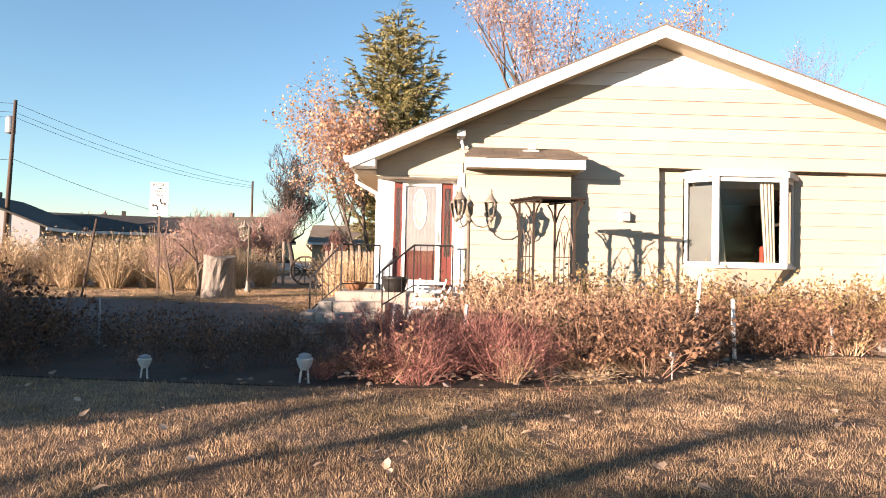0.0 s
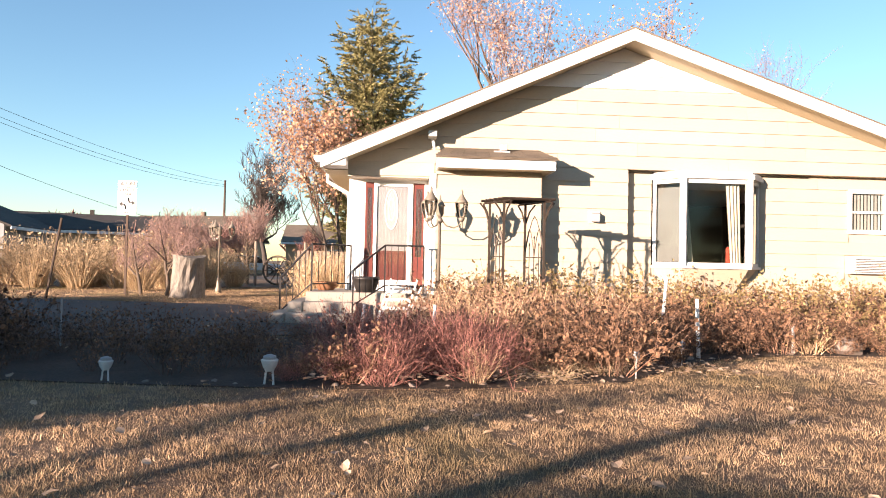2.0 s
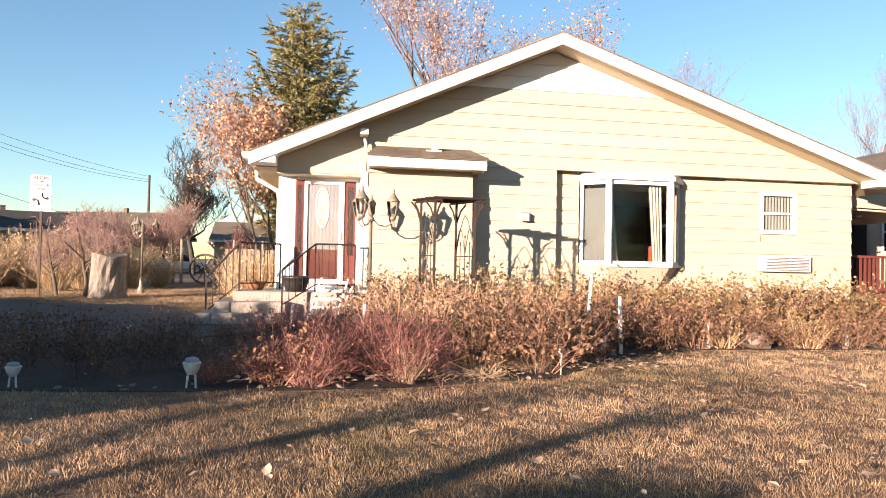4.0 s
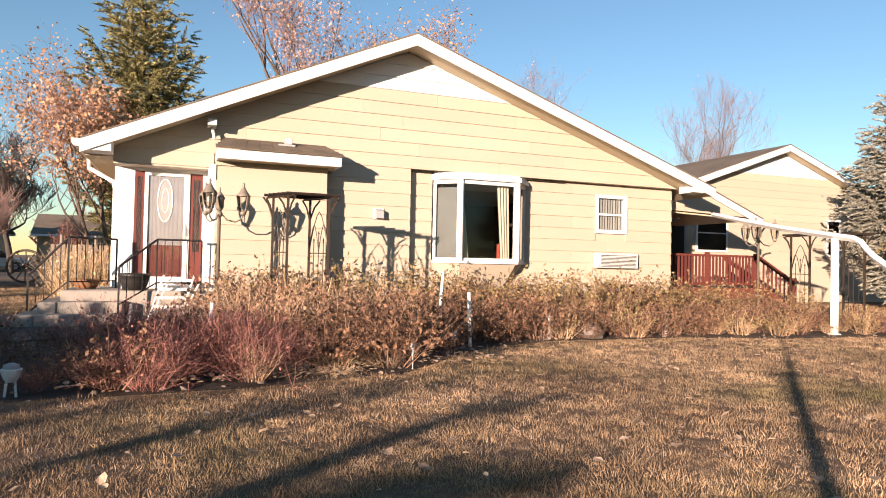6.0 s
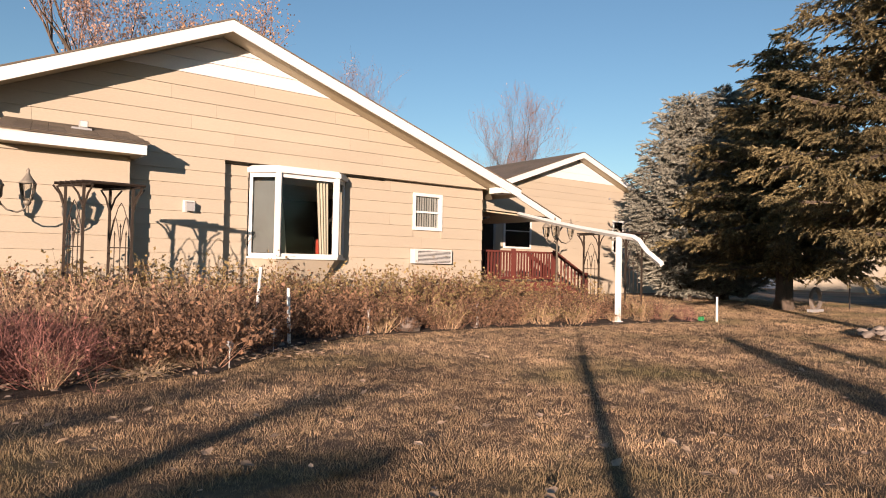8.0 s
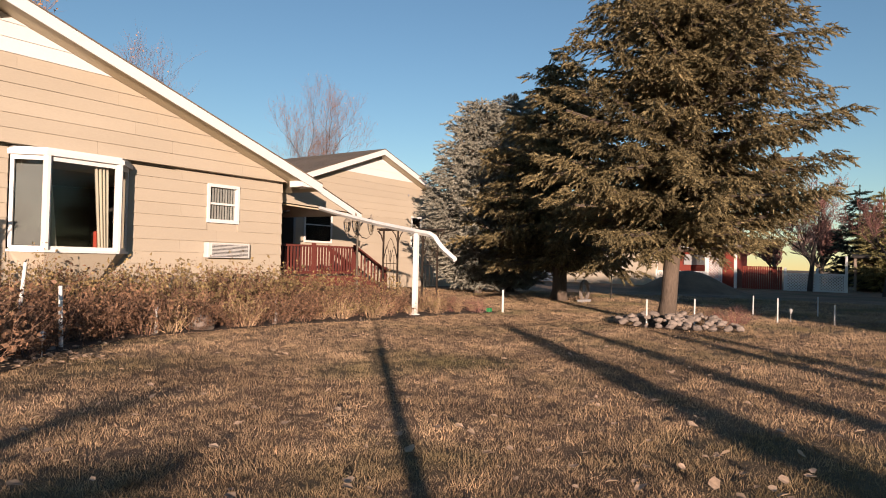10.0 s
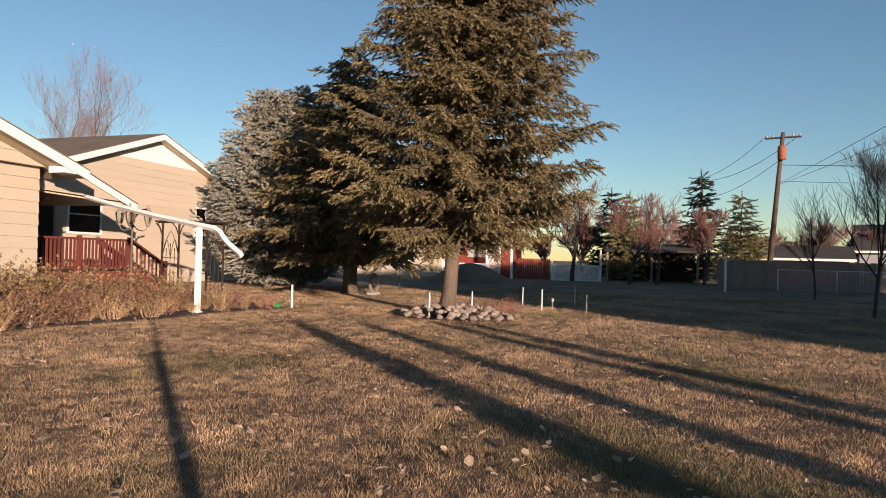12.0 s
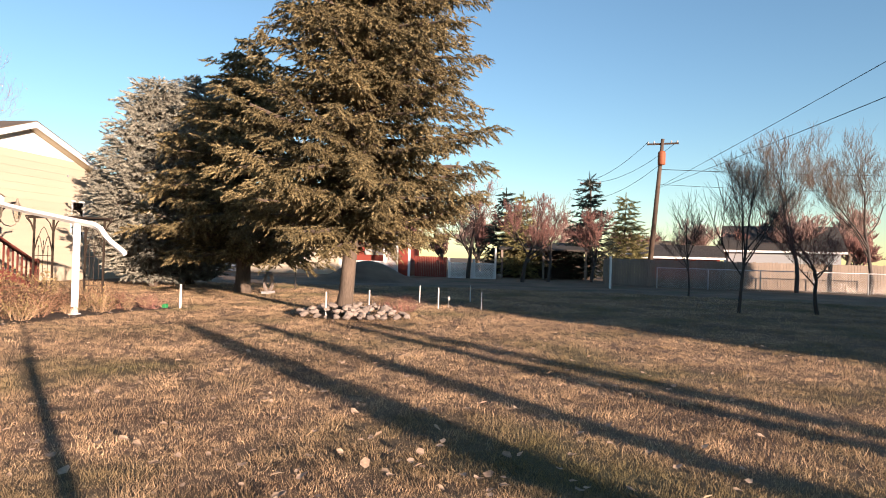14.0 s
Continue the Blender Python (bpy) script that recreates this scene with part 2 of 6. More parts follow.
PINEWOOD = material("weathered_pole_wood", (0.0726, 0.0495, 0.0363), 0.9, var=0.3, scale=20, fine=60, bump=0.4, stretch=(3, 3, 0.4))
FENCEWOOD = material("grey_fence_wood", (0.198, 0.158, 0.125), 0.9, var=0.25, scale=12, fine=60, bump=0.3, per_object=0.25, per_island=0.2, stretch=(2, 2, 0.3))
STEEL = material("galvanised_steel", (0.38, 0.38, 0.38), 0.45, metal=0.7, var=0.15, bump=0.08)
SIGNWHITE = material("sign_white", (0.624, 0.624, 0.608), 0.5, var=0.04, bump=0.0)
SIGNBLACK = material("sign_black", (0.02, 0.02, 0.02), 0.5, var=0.05, bump=0.0)
TANHOUSE = material("tan_house_paint", (0.4, 0.288, 0.176), 0.8, var=0.08, bump=0.05)
GREYHOUSE = material("grey_house_paint", (0.234, 0.243, 0.252), 0.8, var=0.08, bump=0.05)
BRICKRED = material("red_shed_paint", (0.172, 0.0297, 0.0185), 0.75, var=0.15, bump=0.1)
WIRE = material("black_wire", (0.02, 0.02, 0.02), 0.6, var=0.1, bump=0.0)
CARPAINT = material("silver_car_paint", (0.45, 0.48, 0.52), 0.3, metal=0.3, var=0.04, bump=0.0)
BLUEPAINT = material("dull_blue_paint", (0.066, 0.0858, 0.119), 0.6, var=0.1, bump=0.05)
RUST = material("rusty_transformer", (0.238, 0.066, 0.0264), 0.7, var=0.2, bump=0.1)
GREENPLASTIC = material("green_plastic", (0.02, 0.2, 0.06), 0.5, var=0.1, bump=0.05)


def lawn_material():
    m = material("dry_lawn", (0.075, 0.045, 0.027), 0.95, var=0.45, scale=6, fine=60, bump=0.5, tint=(0.17, 0.108, 0.065))
    nt = m.node_tree
    n, l = nt.nodes, nt.links
    b = n["Principled BSDF"]
    old = b.inputs["Base Color"].links[0].from_socket
    geo = n.new("ShaderNodeNewGeometry")
    patch = n.new("ShaderNodeTexNoise")
    patch.inputs["Scale"].default_value = 0.35
    patch.inputs["Detail"].default_value = 3
    l.new(geo.outputs["Position"], patch.inputs["Vector"])
    ramp = n.new("ShaderNodeValToRGB")
    ramp.color_ramp.elements[0].position, ramp.color_ramp.elements[1].position = 0.48, 0.72
    l.new(patch.outputs["Fac"], ramp.inputs["Fac"])
    mix = n.new("ShaderNodeMix")
    mix.data_type = "RGBA"
    l.new(ramp.outputs["Color"], mix.inputs["Factor"])
    l.new(old, mix.inputs["A"])
    mix.inputs["B"].default_value = (0.066, 0.058, 0.025, 1)
    l.new(mix.outputs["Result"], b.inputs["Base Color"])
    return m


LAWN = lawn_material()


def blade_material():
    m = material("dry_grass_blades", (0.285, 0.178, 0.098), 0.85, var=0.55, scale=6, fine=8, bump=0.0, tint=(0.41, 0.285, 0.17), per_island=0.55, thin=0.2)
    nt = m.node_tree
    n, l = nt.nodes, nt.links
    b = n["Principled BSDF"]
    old = b.inputs["Base Color"].links[0].from_socket
    geo = n.new("ShaderNodeNewGeometry")
    patch = n.new("ShaderNodeTexNoise")
    patch.inputs["Scale"].default_value = 0.35
    patch.inputs["Detail"].default_value = 3
    l.new(geo.outputs["Position"], patch.inputs["Vector"])
    ramp = n.new("ShaderNodeValToRGB")
    ramp.color_ramp.elements[0].position, ramp.color_ramp.elements[1].position = 0.5, 0.72
    l.new(patch.outputs["Fac"], ramp.inputs["Fac"])
    mix = n.new("ShaderNodeMix")
    mix.data_type = "RGBA"
    l.new(ramp.outputs["Color"], mix.inputs["Factor"])
    l.new(old, mix.inputs["A"])
    mix.inputs["B"].default_value = (0.165, 0.135, 0.06, 1)
    l.new(mix.outputs["Result"], b.inputs["Base Color"])
    tr = [x for x in n if x.type == "BSDF_TRANSLUCENT"][0]
    l.new(mix.outputs["Result"], tr.inputs["Color"])
    return m


BLADES = blade_material()
# ---- ground ----
lawn_geo = Geo()
lawn_geo.face((-900, -900, 0), (900, -900, 0), (900, 1500, 0), (-900, 1500, 0))
ground = solid("ground", lawn_geo, LAWN, "dry tan lawn with green patches", "lawn", kind="structure")

drive = Geo().prism([(-60, 13.0, 0.004), (-60, 9.0, 0.004), (-3.2, 9.4, 0.004), (-1.0, 10.6, 0.004), (-1.0, 12.6, 0.004), (-2.4, 13.6, 0.004), (-4.0, 16.9, 0.004), (-9, 17.8, 0.004), (-60, 22, 0.004)], (0, 0, 0.02))
solid("road", drive, ASPHALT, "dark asphalt driveway beside the garden bed", "driveway", kind="structure")
street = Geo().prism([(-200, 40.0, 0.004), (200, 40.0, 0.004), (200, 47.0, 0.004), (-200, 47.0, 0.004)], (0, 0, 0.01))
solid("road", street, ASPHALT, "asphalt street beyond the yard", "street", kind="structure")
bed = Geo().prism([(-9, 8.6, 0.0), (-6, 6.6, 0.0), (-2.4, 6.15, 0.0), (-0.5, 6.0, 0.0), (0.8, 6.1, 0.0), (2.4, 6.55, 0.0), (3.9, 8.1, 0.0), (5.4, 8.75, 0.0), (8.0, 8.75, 0.0), (9.9, 8.2, 0.0), (12.0, 8.1, 0.0),
                   (13.6, 7.7, 0.0), (14.6, 9.2, 0.0), (14.5, 13.0, 0.0), (12.2, 13.7, 0.0), (0.5, 13.7, 0.0), (-0.9, 12.6, 0.0), (-0.9, 10.5, 0.0), (-3.2, 9.3, 0.0), (-9, 8.95, 0.0)], (0, 0, 0.012))
solid("ground", bed, EARTH, "dark soil garden bed along the house", "garden bed", kind="structure")

# ---- main house ----
WY, LY, BY, DY = 13.5, 13.68, 13.06, 13.95          # upper wall, set-back lower wall, bump-out, door wall
PEAK_X, PEAK_Z, L_X, R_X, EAVE_Z = 4.64, 5.985, -1.55, 12.75, 3.225
SL, SR = (PEAK_Z - EAVE_Z) / (PEAK_X - L_X), (PEAK_Z - EAVE_Z) / (R_X - PEAK_X)
RAKE_Y, BACK_Y = 12.85, 27.0
COURSE = 0.281


def roof_z(x, drop=0.0):
    return (PEAK_Z - (PEAK_X - x) * SL if x < PEAK_X else PEAK_Z - (x - PEAK_X) * SR) - drop


house = thing("house", (5, 13.5, 0), "single-storey cream house with a white-trimmed gable", "house")
core = Geo()
core.prism([(-1.06, 13.98, 2.9), (12.05, 13.98, 2.9), (12.05, 13.98, 3.3), (PEAK_X, 13.98, 5.6), (-1.06, 13.98, 3.3)], (0, 12.5, 0))
core.box(-1.06, 5.36, 13.99, 14.15, 0, 2.9)
core.box(7.7, 9.72, 13.80, 13.95, 0, 3.2).box(10.56, 12.05, 13.80, 13.95, 0, 3.2).box(9.72, 10.56, 13.80, 13.95, 0, 2.05).box(9.72, 10.56, 13.80, 13.95, 2.90, 3.2)
core.box(5.36, 7.7, 13.80, 13.95, 0, 1.2)
core.box(-1.06, -0.95, 14.15, 26.4, 0, 2.9).box(11.95, 12.05, 13.95, 26.4, 0, 2.9).box(-1.06, 12.05, 26.4, 26.5, 0, 2.9)
wall = part("wall", core, SIDING, house)
foot = Geo().box(0.72, 12.02, 13.72, 13.8, 0, 0.32)
part("foundation", foot, CONCRETE, house, "grey concrete foundation")


def board(x0, x1, z0, z1, y, mat, zt0=None, zt1=None, xs=None):
    """One lap board: proud at its lower edge. xs: the top edge's ends where it is cut by the roof."""
    a0, a1 = xs or (x0, x1)
    g = Geo()
    t0, t1 = 0.030, 0.006
    f = [(x0, y - t0, z0), (x1, y - t0, z0), (a1, y - t1, z1), (a0, y - t1, z1)]
    b = [(x0, y + 0.01, z0), (x1, y + 0.01, z0), (a1, y + 0.01, z1), (a0, y + 0.01, z1)]
    g.v = f + b
    g.f = [(0, 1, 2, 3), (7, 6, 5, 4), (4, 5, 1, 0), (5, 6, 2, 1), (6, 7, 3, 2), (7, 4, 0, 3)]
    part("board", g, mat, wall)


def cut(z):
    """Where the underside of the roof meets the wall at height z."""
    zz = z + 0.20
    return max(-1.06, PEAK_X - (PEAK_Z - zz) / SL), min(12.05, PEAK_X + (PEAK_Z - zz) / SR)


def split(x0, x1, z0, z1, y, mat, joints, xs=None):
    edges = [x0] + [j for j in joints if x0 + 0.3 < j < x1 - 0.3] + [x1]
    for i in range(len(edges) - 1):
        a, b = edges[i], edges[i + 1]
        ta = xs[0] if xs and i == 0 else a
        tb = xs[1] if xs and i == len(edges) - 2 else b
        board(a, b - (0.003 if i < len(edges) - 2 else 0), z0, z1, y, mat, xs=(min(ta, b), max(tb - 0.003, ta)))


rng = random.Random(5)
z = 3.235
k = 0
while z < 5.78:
    z1 = min(z + COURSE, 5.80)
    c0, c1 = cut(z), cut(z1 - 0.002)
    mat = SIDING if z < 4.85 else WHITE_SIDING
    joints = [(-0.4 + 3.66 * i + (1.3 if k % 2 else 0) + 0.4 * (k % 3)) for i in range(5)]
    split(c0[0], c0[1], z, z1, WY, mat, joints, (max(c0[0], c1[0]), min(c0[1], c1[1])))
    z += COURSE
    k += 1
part("wall_core", Geo().prism([(-1.06, WY + 0.012, 3.235), (12.05, WY + 0.012, 3.235), (12.05, WY + 0.012, roof_z(12.05, 0.22)), (PEAK_X, WY + 0.012, PEAK_Z - 0.22), (-1.06, WY + 0.012, roof_z(-1.06, 0.22))], (0, 0.45, 0)), SIDING, wall)
# flush strip between the bump-out and the set-back wall, and the set-back wall with its openings
z = 3.235 - COURSE
k = 0
while z > -0.1:
    z0 = max(z, 0.25)
    z1 = z + COURSE
    split(2.845, 4.77, z0, z1, WY, SIDING, [])
    for a, b in ((4.77, 5.34), (7.72, 12.05)) if z1 > 1.25 else ((4.77, 12.05),):
        segs = [(a, b)]
        if b > 10 and z1 > 2.03 and z0 < 2.94:
            segs = [(7.72, 9.70), (10.62, 12.05)]
        if b > 10 and z1 > 1.14 and z0 < 1.53:
            segs = [(a, 9.62), (10.94, 12.05)]
        for p, q in segs:
            split(p, q, z0, z1, LY, SIDING, [6.4 + 0.9 * (k % 2), 9.0 + 0.5 * (k % 3)])
    if z1 < 2.95:
        split(0.72, 2.845, z0, z1, BY, SIDING, [])
    z -= COURSE
    k += 1
bump = Geo().box(0.72, 2.845, BY + 0.012, 14.0, 0.1, 3.05).box(2.845, 4.77, WY + 0.012, 14.0, 0.1, 3.22)
part("wall_core", bump, SIDING, wall)
split(0.72, 2.845, 2.954, 3.05, BY, SIDING, [])
lower = Geo().box(4.77, 5.36, LY + 0.012, 13.8, 0.1, 3.22).box(7.72, 9.70, LY + 0.012, 13.8, 0.1, 3.22).box(10.62, 12.05, LY + 0.012, 13.8, 0.1, 3.22)
lower.box(9.70, 10.62, LY + 0.012, 13.8, 0.1, 2.02).box(9.70, 10.62, LY + 0.012, 13.8, 2.95, 3.22).box(5.36, 7.72, LY + 0.012, 13.8, 0.1, 1.22)
part("wall_core", lower, SIDING, wall)
# header over the recessed entrance, its soffit, and the corner board
head = Geo().box(-1.07, 0.70, WY - 0.022, WY + 0.4, 2.955, 3.233).box(-1.07, 0.72, WY, DY + 0.05, 2.92, 2.95)
part("header", head, SIDING, house)
part("corner_board", Geo().box(0.60, 0.72, BY - 0.012, BY + 0.06, 0.1, 2.96).box(0.60, 0.715, BY + 0.06, DY, 0.1, 2.92), WHITE, house, "white painted corner board")
part("corner_board", Geo().box(-1.075, -1.055, DY, 14.2, 0.5, 2.92), WHITE, house)

# roof: two slopes with white rakes and soffits
roof = Geo()
for xa, za, xb, zb in ((L_X, EAVE_Z, PEAK_X, PEAK_Z), (PEAK_X, PEAK_Z, R_X, EAVE_Z)):
    roof.prism([(xa, RAKE_Y - 0.01, za), (xb, RAKE_Y - 0.01, zb), (xb, RAKE_Y - 0.01, zb + 0.03), (xa, RAKE_Y - 0.01, za + 0.03)], (0, BACK_Y - RAKE_Y, 0))
roof_ob = part("roof", roof, SHINGLE, house, "brown asphalt shingle roof")
deckg = Geo()
for xa, za, xb, zb in ((L_X + 0.02, EAVE_Z, PEAK_X, PEAK_Z), (PEAK_X, PEAK_Z, R_X - 0.02, EAVE_Z)):
    deckg.prism([(xa, RAKE_Y + 0.03, za - 0.19), (xb, RAKE_Y + 0.03, zb - 0.19), (xb, RAKE_Y + 0.03, zb - 0.004), (xa, RAKE_Y + 0.03, za - 0.004)], (0, BACK_Y - RAKE_Y - 0.1, 0))
part("soffit", deckg, SOFFIT, house, "painted plank soffit")
for xa, xb, s in ((L_X, PEAK_X, 1), (PEAK_X, R_X, 1)):
    g = Geo()
    za, zb = roof_z(xa) - 0.003, roof_z(xb) - 0.003
    g.prism([(xa, RAKE_Y, za - 0.235), (xb, RAKE_Y, zb - 0.235), (xb, RAKE_Y, zb), (xa, RAKE_Y, za)], (0, 0.035, 0))
    part("rake_board", g, WHITE, house, "white painted rake board")
# boxed eave returns, gutters and downspout on the left, eave on the right
part("eave_return", Geo().prism([(L_X, RAKE_Y + 0.036, EAVE_Z - 0.18), (-1.06, RAKE_Y + 0.036, EAVE_Z - 0.18), (-1.06, RAKE_Y + 0.036, roof_z(-1.06) - 0.2), (L_X, RAKE_Y + 0.036, EAVE_Z - 0.06)], (0, 0.5, 0)), WHITE, house)
part("eave_return", Geo().prism([(R_X, RAKE_Y + 0.036, EAVE_Z - 0.12), (12.05, RAKE_Y + 0.036, EAVE_Z - 0.12), (12.05, RAKE_Y + 0.036, roof_z(12.05) - 0.2), (R_X, RAKE_Y + 0.036, EAVE_Z - 0.06)], (0, 0.5, 0)), WHITE, house)
sof = Geo()
sof.box(L_X + 0.02, -1.06, RAKE_Y + 0.54, RAKE_Y + 13.5, EAVE_Z - 0.196, EAVE_Z - 0.188)
sof_ob = part("soffit", sof, SOFFIT, house)
for i in range(40):
    part("plank", Geo().box(L_X + 0.02, -1.06, RAKE_Y + 0.54 + i * 0.22, RAKE_Y + 0.755 + i * 0.22, EAVE_Z - 0.206, EAVE_Z - 0.198), SOFFIT, sof_ob)
gut = Geo().prism([(L_X - 0.13, RAKE_Y, EAVE_Z), (L_X - 0.13, RAKE_Y, EAVE_Z - 0.06), (L_X - 0.09, RAKE_Y, EAVE_Z - 0.13), (L_X, RAKE_Y, EAVE_Z - 0.13), (L_X, RAKE_Y, EAVE_Z)], (0, 13.5, 0))
part("gutter", gut, WHITE, house, "white metal gutter")
part("downspout", Geo().tube([(L_X - 0.05, 14.6, EAVE_Z - 0.1), (L_X - 0.05, 14.6, EAVE_Z - 0.3), (-1.15, 14.6, EAVE_Z - 0.55), (-1.12, 14.6, EAVE_Z - 0.7), (-1.12, 14.6, 0.2)], 0.045, 6), WHITE, house, "white downspout")

# small shingled canopy over the bump-out
can = thing("awning", (1.9, 13.0, 3.2), "small shingled canopy with white fascia on the wall", "canopy")
CY = 12.62
part("fascia", Geo().prism([(0.72, CY, 3.03), (3.03, CY, 3.03), (3.03, CY, 3.21), (0.72, CY, 3.21)], (0, 0.03, 0)).box(0.72, 0.75, CY + 0.03, WY - 0.03, 3.03, 3.21).box(3.0, 3.03, CY + 0.03, WY - 0.03, 3.03, 3.21), WHITE, can, "white painted fascia")
part("soffit", Geo().box(0.75, 3.0, CY + 0.03, WY - 0.02, 3.04, 3.055), SOFFIT, can)
part("roof", Geo().prism([(0.68, CY - 0.04, 3.214), (3.07, CY - 0.04, 3.214), (2.84, WY - 0.02, 3.53), (0.93, WY - 0.02, 3.53)], (0, 0, 0.02)), SHINGLE, can, "weathered brown shingles")
for i in range(5):
    f0 = i / 5.0
    y0 = CY - 0.045 + f0 * 0.90
    zz = 3.238 + f0 * 0.316
    x0, x1 = 0.68 + f0 * 0.25, 3.07 - f0 * 0.23
    n = 9
    for j in range(n):
        a, b = x0 + (x1 - x0) * j / n, x0 + (x1 - x0) * (j + 1) / n
        part("shingle", Geo().prism([(a + 0.004, y0, zz), (b - 0.004, y0, zz), (b - 0.004, y0 + 0.19, zz + 0.066), (a + 0.004, y0 + 0.19, zz + 0.066)], (0, -0.004, 0.012)), SHINGLE, can)
flood = thing("flood_light", (2.05, 13.2, 3.5), "small grey flood light on the canopy roof", "lamp")
part("base", Geo().box(1.88, 2.2, 13.1, 13.3, 3.43, 3.47), GREYPLASTIC, flood)
part("housing", Geo().box(2.0, 2.14, 13.1, 13.22, 3.47, 3.60), GREYPLASTIC, flood, bevel=0.01)
part("lens", Geo().box(2.015, 2.125, 13.085, 13.098, 3.485, 3.585), PLASTIC, flood)
cam_box = thing("security_light", (0.62, 13.3, 3.8), "white box light under the rake", "lamp")
part("housing", Geo().box(0.55, 0.72, 13.1, 13.47, 3.72, 3.84), WHITE, cam_box, bevel=0.01)
part("bracket", Geo().tube([(0.64, 13.35, 3.72), (0.67, 13.3, 3.58), (0.69, 13.34, 3.5)], 0.035, 8), WHITE, cam_box)

# entrance: panels, side lights, storm door over the red door
entry = thing("door_1", (-0.3, DY, 0.6), "red panelled front door behind a white storm door with side lights", "door", kind="structure")
eg = Geo().box(-1.06, -0.725, DY, DY + 0.04, 0.55, 2.92).box(0.52, 0.60, DY, DY + 0.04, 0.55, 2.92).box(-0.725, 0.52, DY, DY + 0.04, 2.86, 2.92)
part("frame", eg, WHITE, entry, "white painted panels")
for xa, xb in ((-0.725, -0.545), (0.30, 0.52)):
    sl = part("side_light", Geo().box(xa, xa + 0.05, DY, DY + 0.05, 0.62, 2.86).box(xb - 0.045, xb, DY, DY + 0.05, 0.62, 2.86).box(xa + 0.05, xb - 0.045, DY, DY + 0.05, 0.62, 1.30).box(xa + 0.05, xb - 0.045, DY, DY + 0.05, 2.74, 2.86), REDDOOR, entry, "red-brown side light with leaded glass")
    part("pane", Geo().box(xa + 0.05, xb - 0.045, DY + 0.02, DY + 0.026, 1.30, 2.74), LAMPGLASS, sl)
    part("backing", Geo().box(xa + 0.05, xb - 0.045, DY + 0.03, DY + 0.036, 1.30, 2.74), LACE_DENSE, sl, "pale leaded glass lining")
    mid = (xa + xb) / 2
    for dx in (-0.028, 0.028):
        part("muntin", Geo().tube([(mid + dx * (1 - 2 * (j % 2)), DY + 0.012, 1.32 + 0.2 * j) for j in range(8)], 0.006, 5), REDDOOR, sl)
sd = Geo().box(-0.545, -0.475, DY - 0.03, DY + 0.01, 0.62, 2.86).box(0.17, 0.28, DY - 0.03, DY + 0.01, 0.62, 2.86).box(-0.475, 0.17, DY - 0.03, DY + 0.01, 2.78, 2.86).box(-0.475, 0.17, DY - 0.03, DY + 0.01, 0.62, 0.80)
sd_ob = part("storm_door", sd, WHITE, entry, "white storm door frame", bevel=0.004)
part("pane", Geo().box(-0.475, 0.17, DY - 0.015, DY - 0.009, 0.80, 2.78), PANE, sd_ob).visible_shadow = False
part("handle", Geo().box(0.205, 0.23, DY - 0.07, DY - 0.03, 1.62, 1.78), STEEL, sd_ob)
part("plate", Geo().box(0.195, 0.24, DY - 0.034, DY - 0.031, 1.55, 1.85), STEEL, sd_ob)
leaf = part("door_leaf", Geo().box(-0.54, 0.27, DY + 0.016, DY + 0.036, 0.62, 2.86), REDDOOR, entry, "red-brown panelled door leaf")
part("panel", Geo().box(-0.42, -0.20, DY + 0.004, DY + 0.016, 0.88, 1.36), REDDOOR, leaf, bevel=0.01)
part("panel", Geo().box(-0.10, 0.12, DY + 0.004, DY + 0.016, 0.88, 1.36), REDDOOR, leaf, bevel=0.01)
# lace sheer whose pale colour also carries the sky reflected in the glass
lace = Geo()
for i in range(25):
    u = i / 24
    lace.v += [(-0.47 + 0.635 * u, DY - 0.002 + 0.004 * math.sin(i * 2.2), 1.42), (-0.47 + 0.635 * u, DY - 0.002 + 0.004 * math.sin(i * 2.2), 2.77)]
    if i:
        lace.f.append((2 * i - 2, 2 * i, 2 * i + 1, 2 * i - 1))
part("sheer", lace, LACE_SHEEN, leaf, "thin lace sheer with the storm glass reflection painted in", smooth=True)
ring = [(-0.17 + 0.135 * math.cos(a), DY - 0.0075, 2.30 + 0.42 * math.sin(a)) for a in [i * math.pi / 14 for i in range(28)]]
part("oval_glass", Geo().face(*ring), LACE_DENSE, leaf, "oval leaded glass")
part("oval_rim", Geo().tube(ring + [ring[0]], 0.010, 6), WHITE, leaf)
ring2 = [(-0.17 + 0.06 * math.cos(a), DY - 0.0075, 2.30 + 0.24 * math.sin(a)) for a in [i * math.pi / 10 for i in range(20)]]
part("came", Geo().tube(ring2 + [ring2[0]], 0.005, 5), WHITE, leaf)

# bay window
bayw = thing("window_1", (6.6, 13.4, 1.2), "white framed bay window with cream curtains, one half open", "window", kind="structure")
B0, B1, B2, B3, BF = 5.38, 5.84, 7.25, 7.72, 13.20
ZB, ZT = 1.24, 3.05
ends = [((B0, LY), (B1, BF)), ((B1, BF), (B2, BF)), ((B2, BF), (B3, LY))]


def strip(g, a, b, z0, z1, d=0.05, f0=0.0, f1=1.0):
    """A board along the side a-b of the bay, between the shares f0 and f1."""
    a, b = Vector((*a, 0)), Vector((*b, 0))
    n = Vector(((b - a).y, -(b - a).x, 0)).normalized() * -1
    p, q = a.lerp(b, f0), a.lerp(b, f1)
    g.prism([(p.x, p.y, z0), (q.x, q.y, z0), (q.x, q.y, z1), (p.x, p.y, z1)], tuple(n * d))


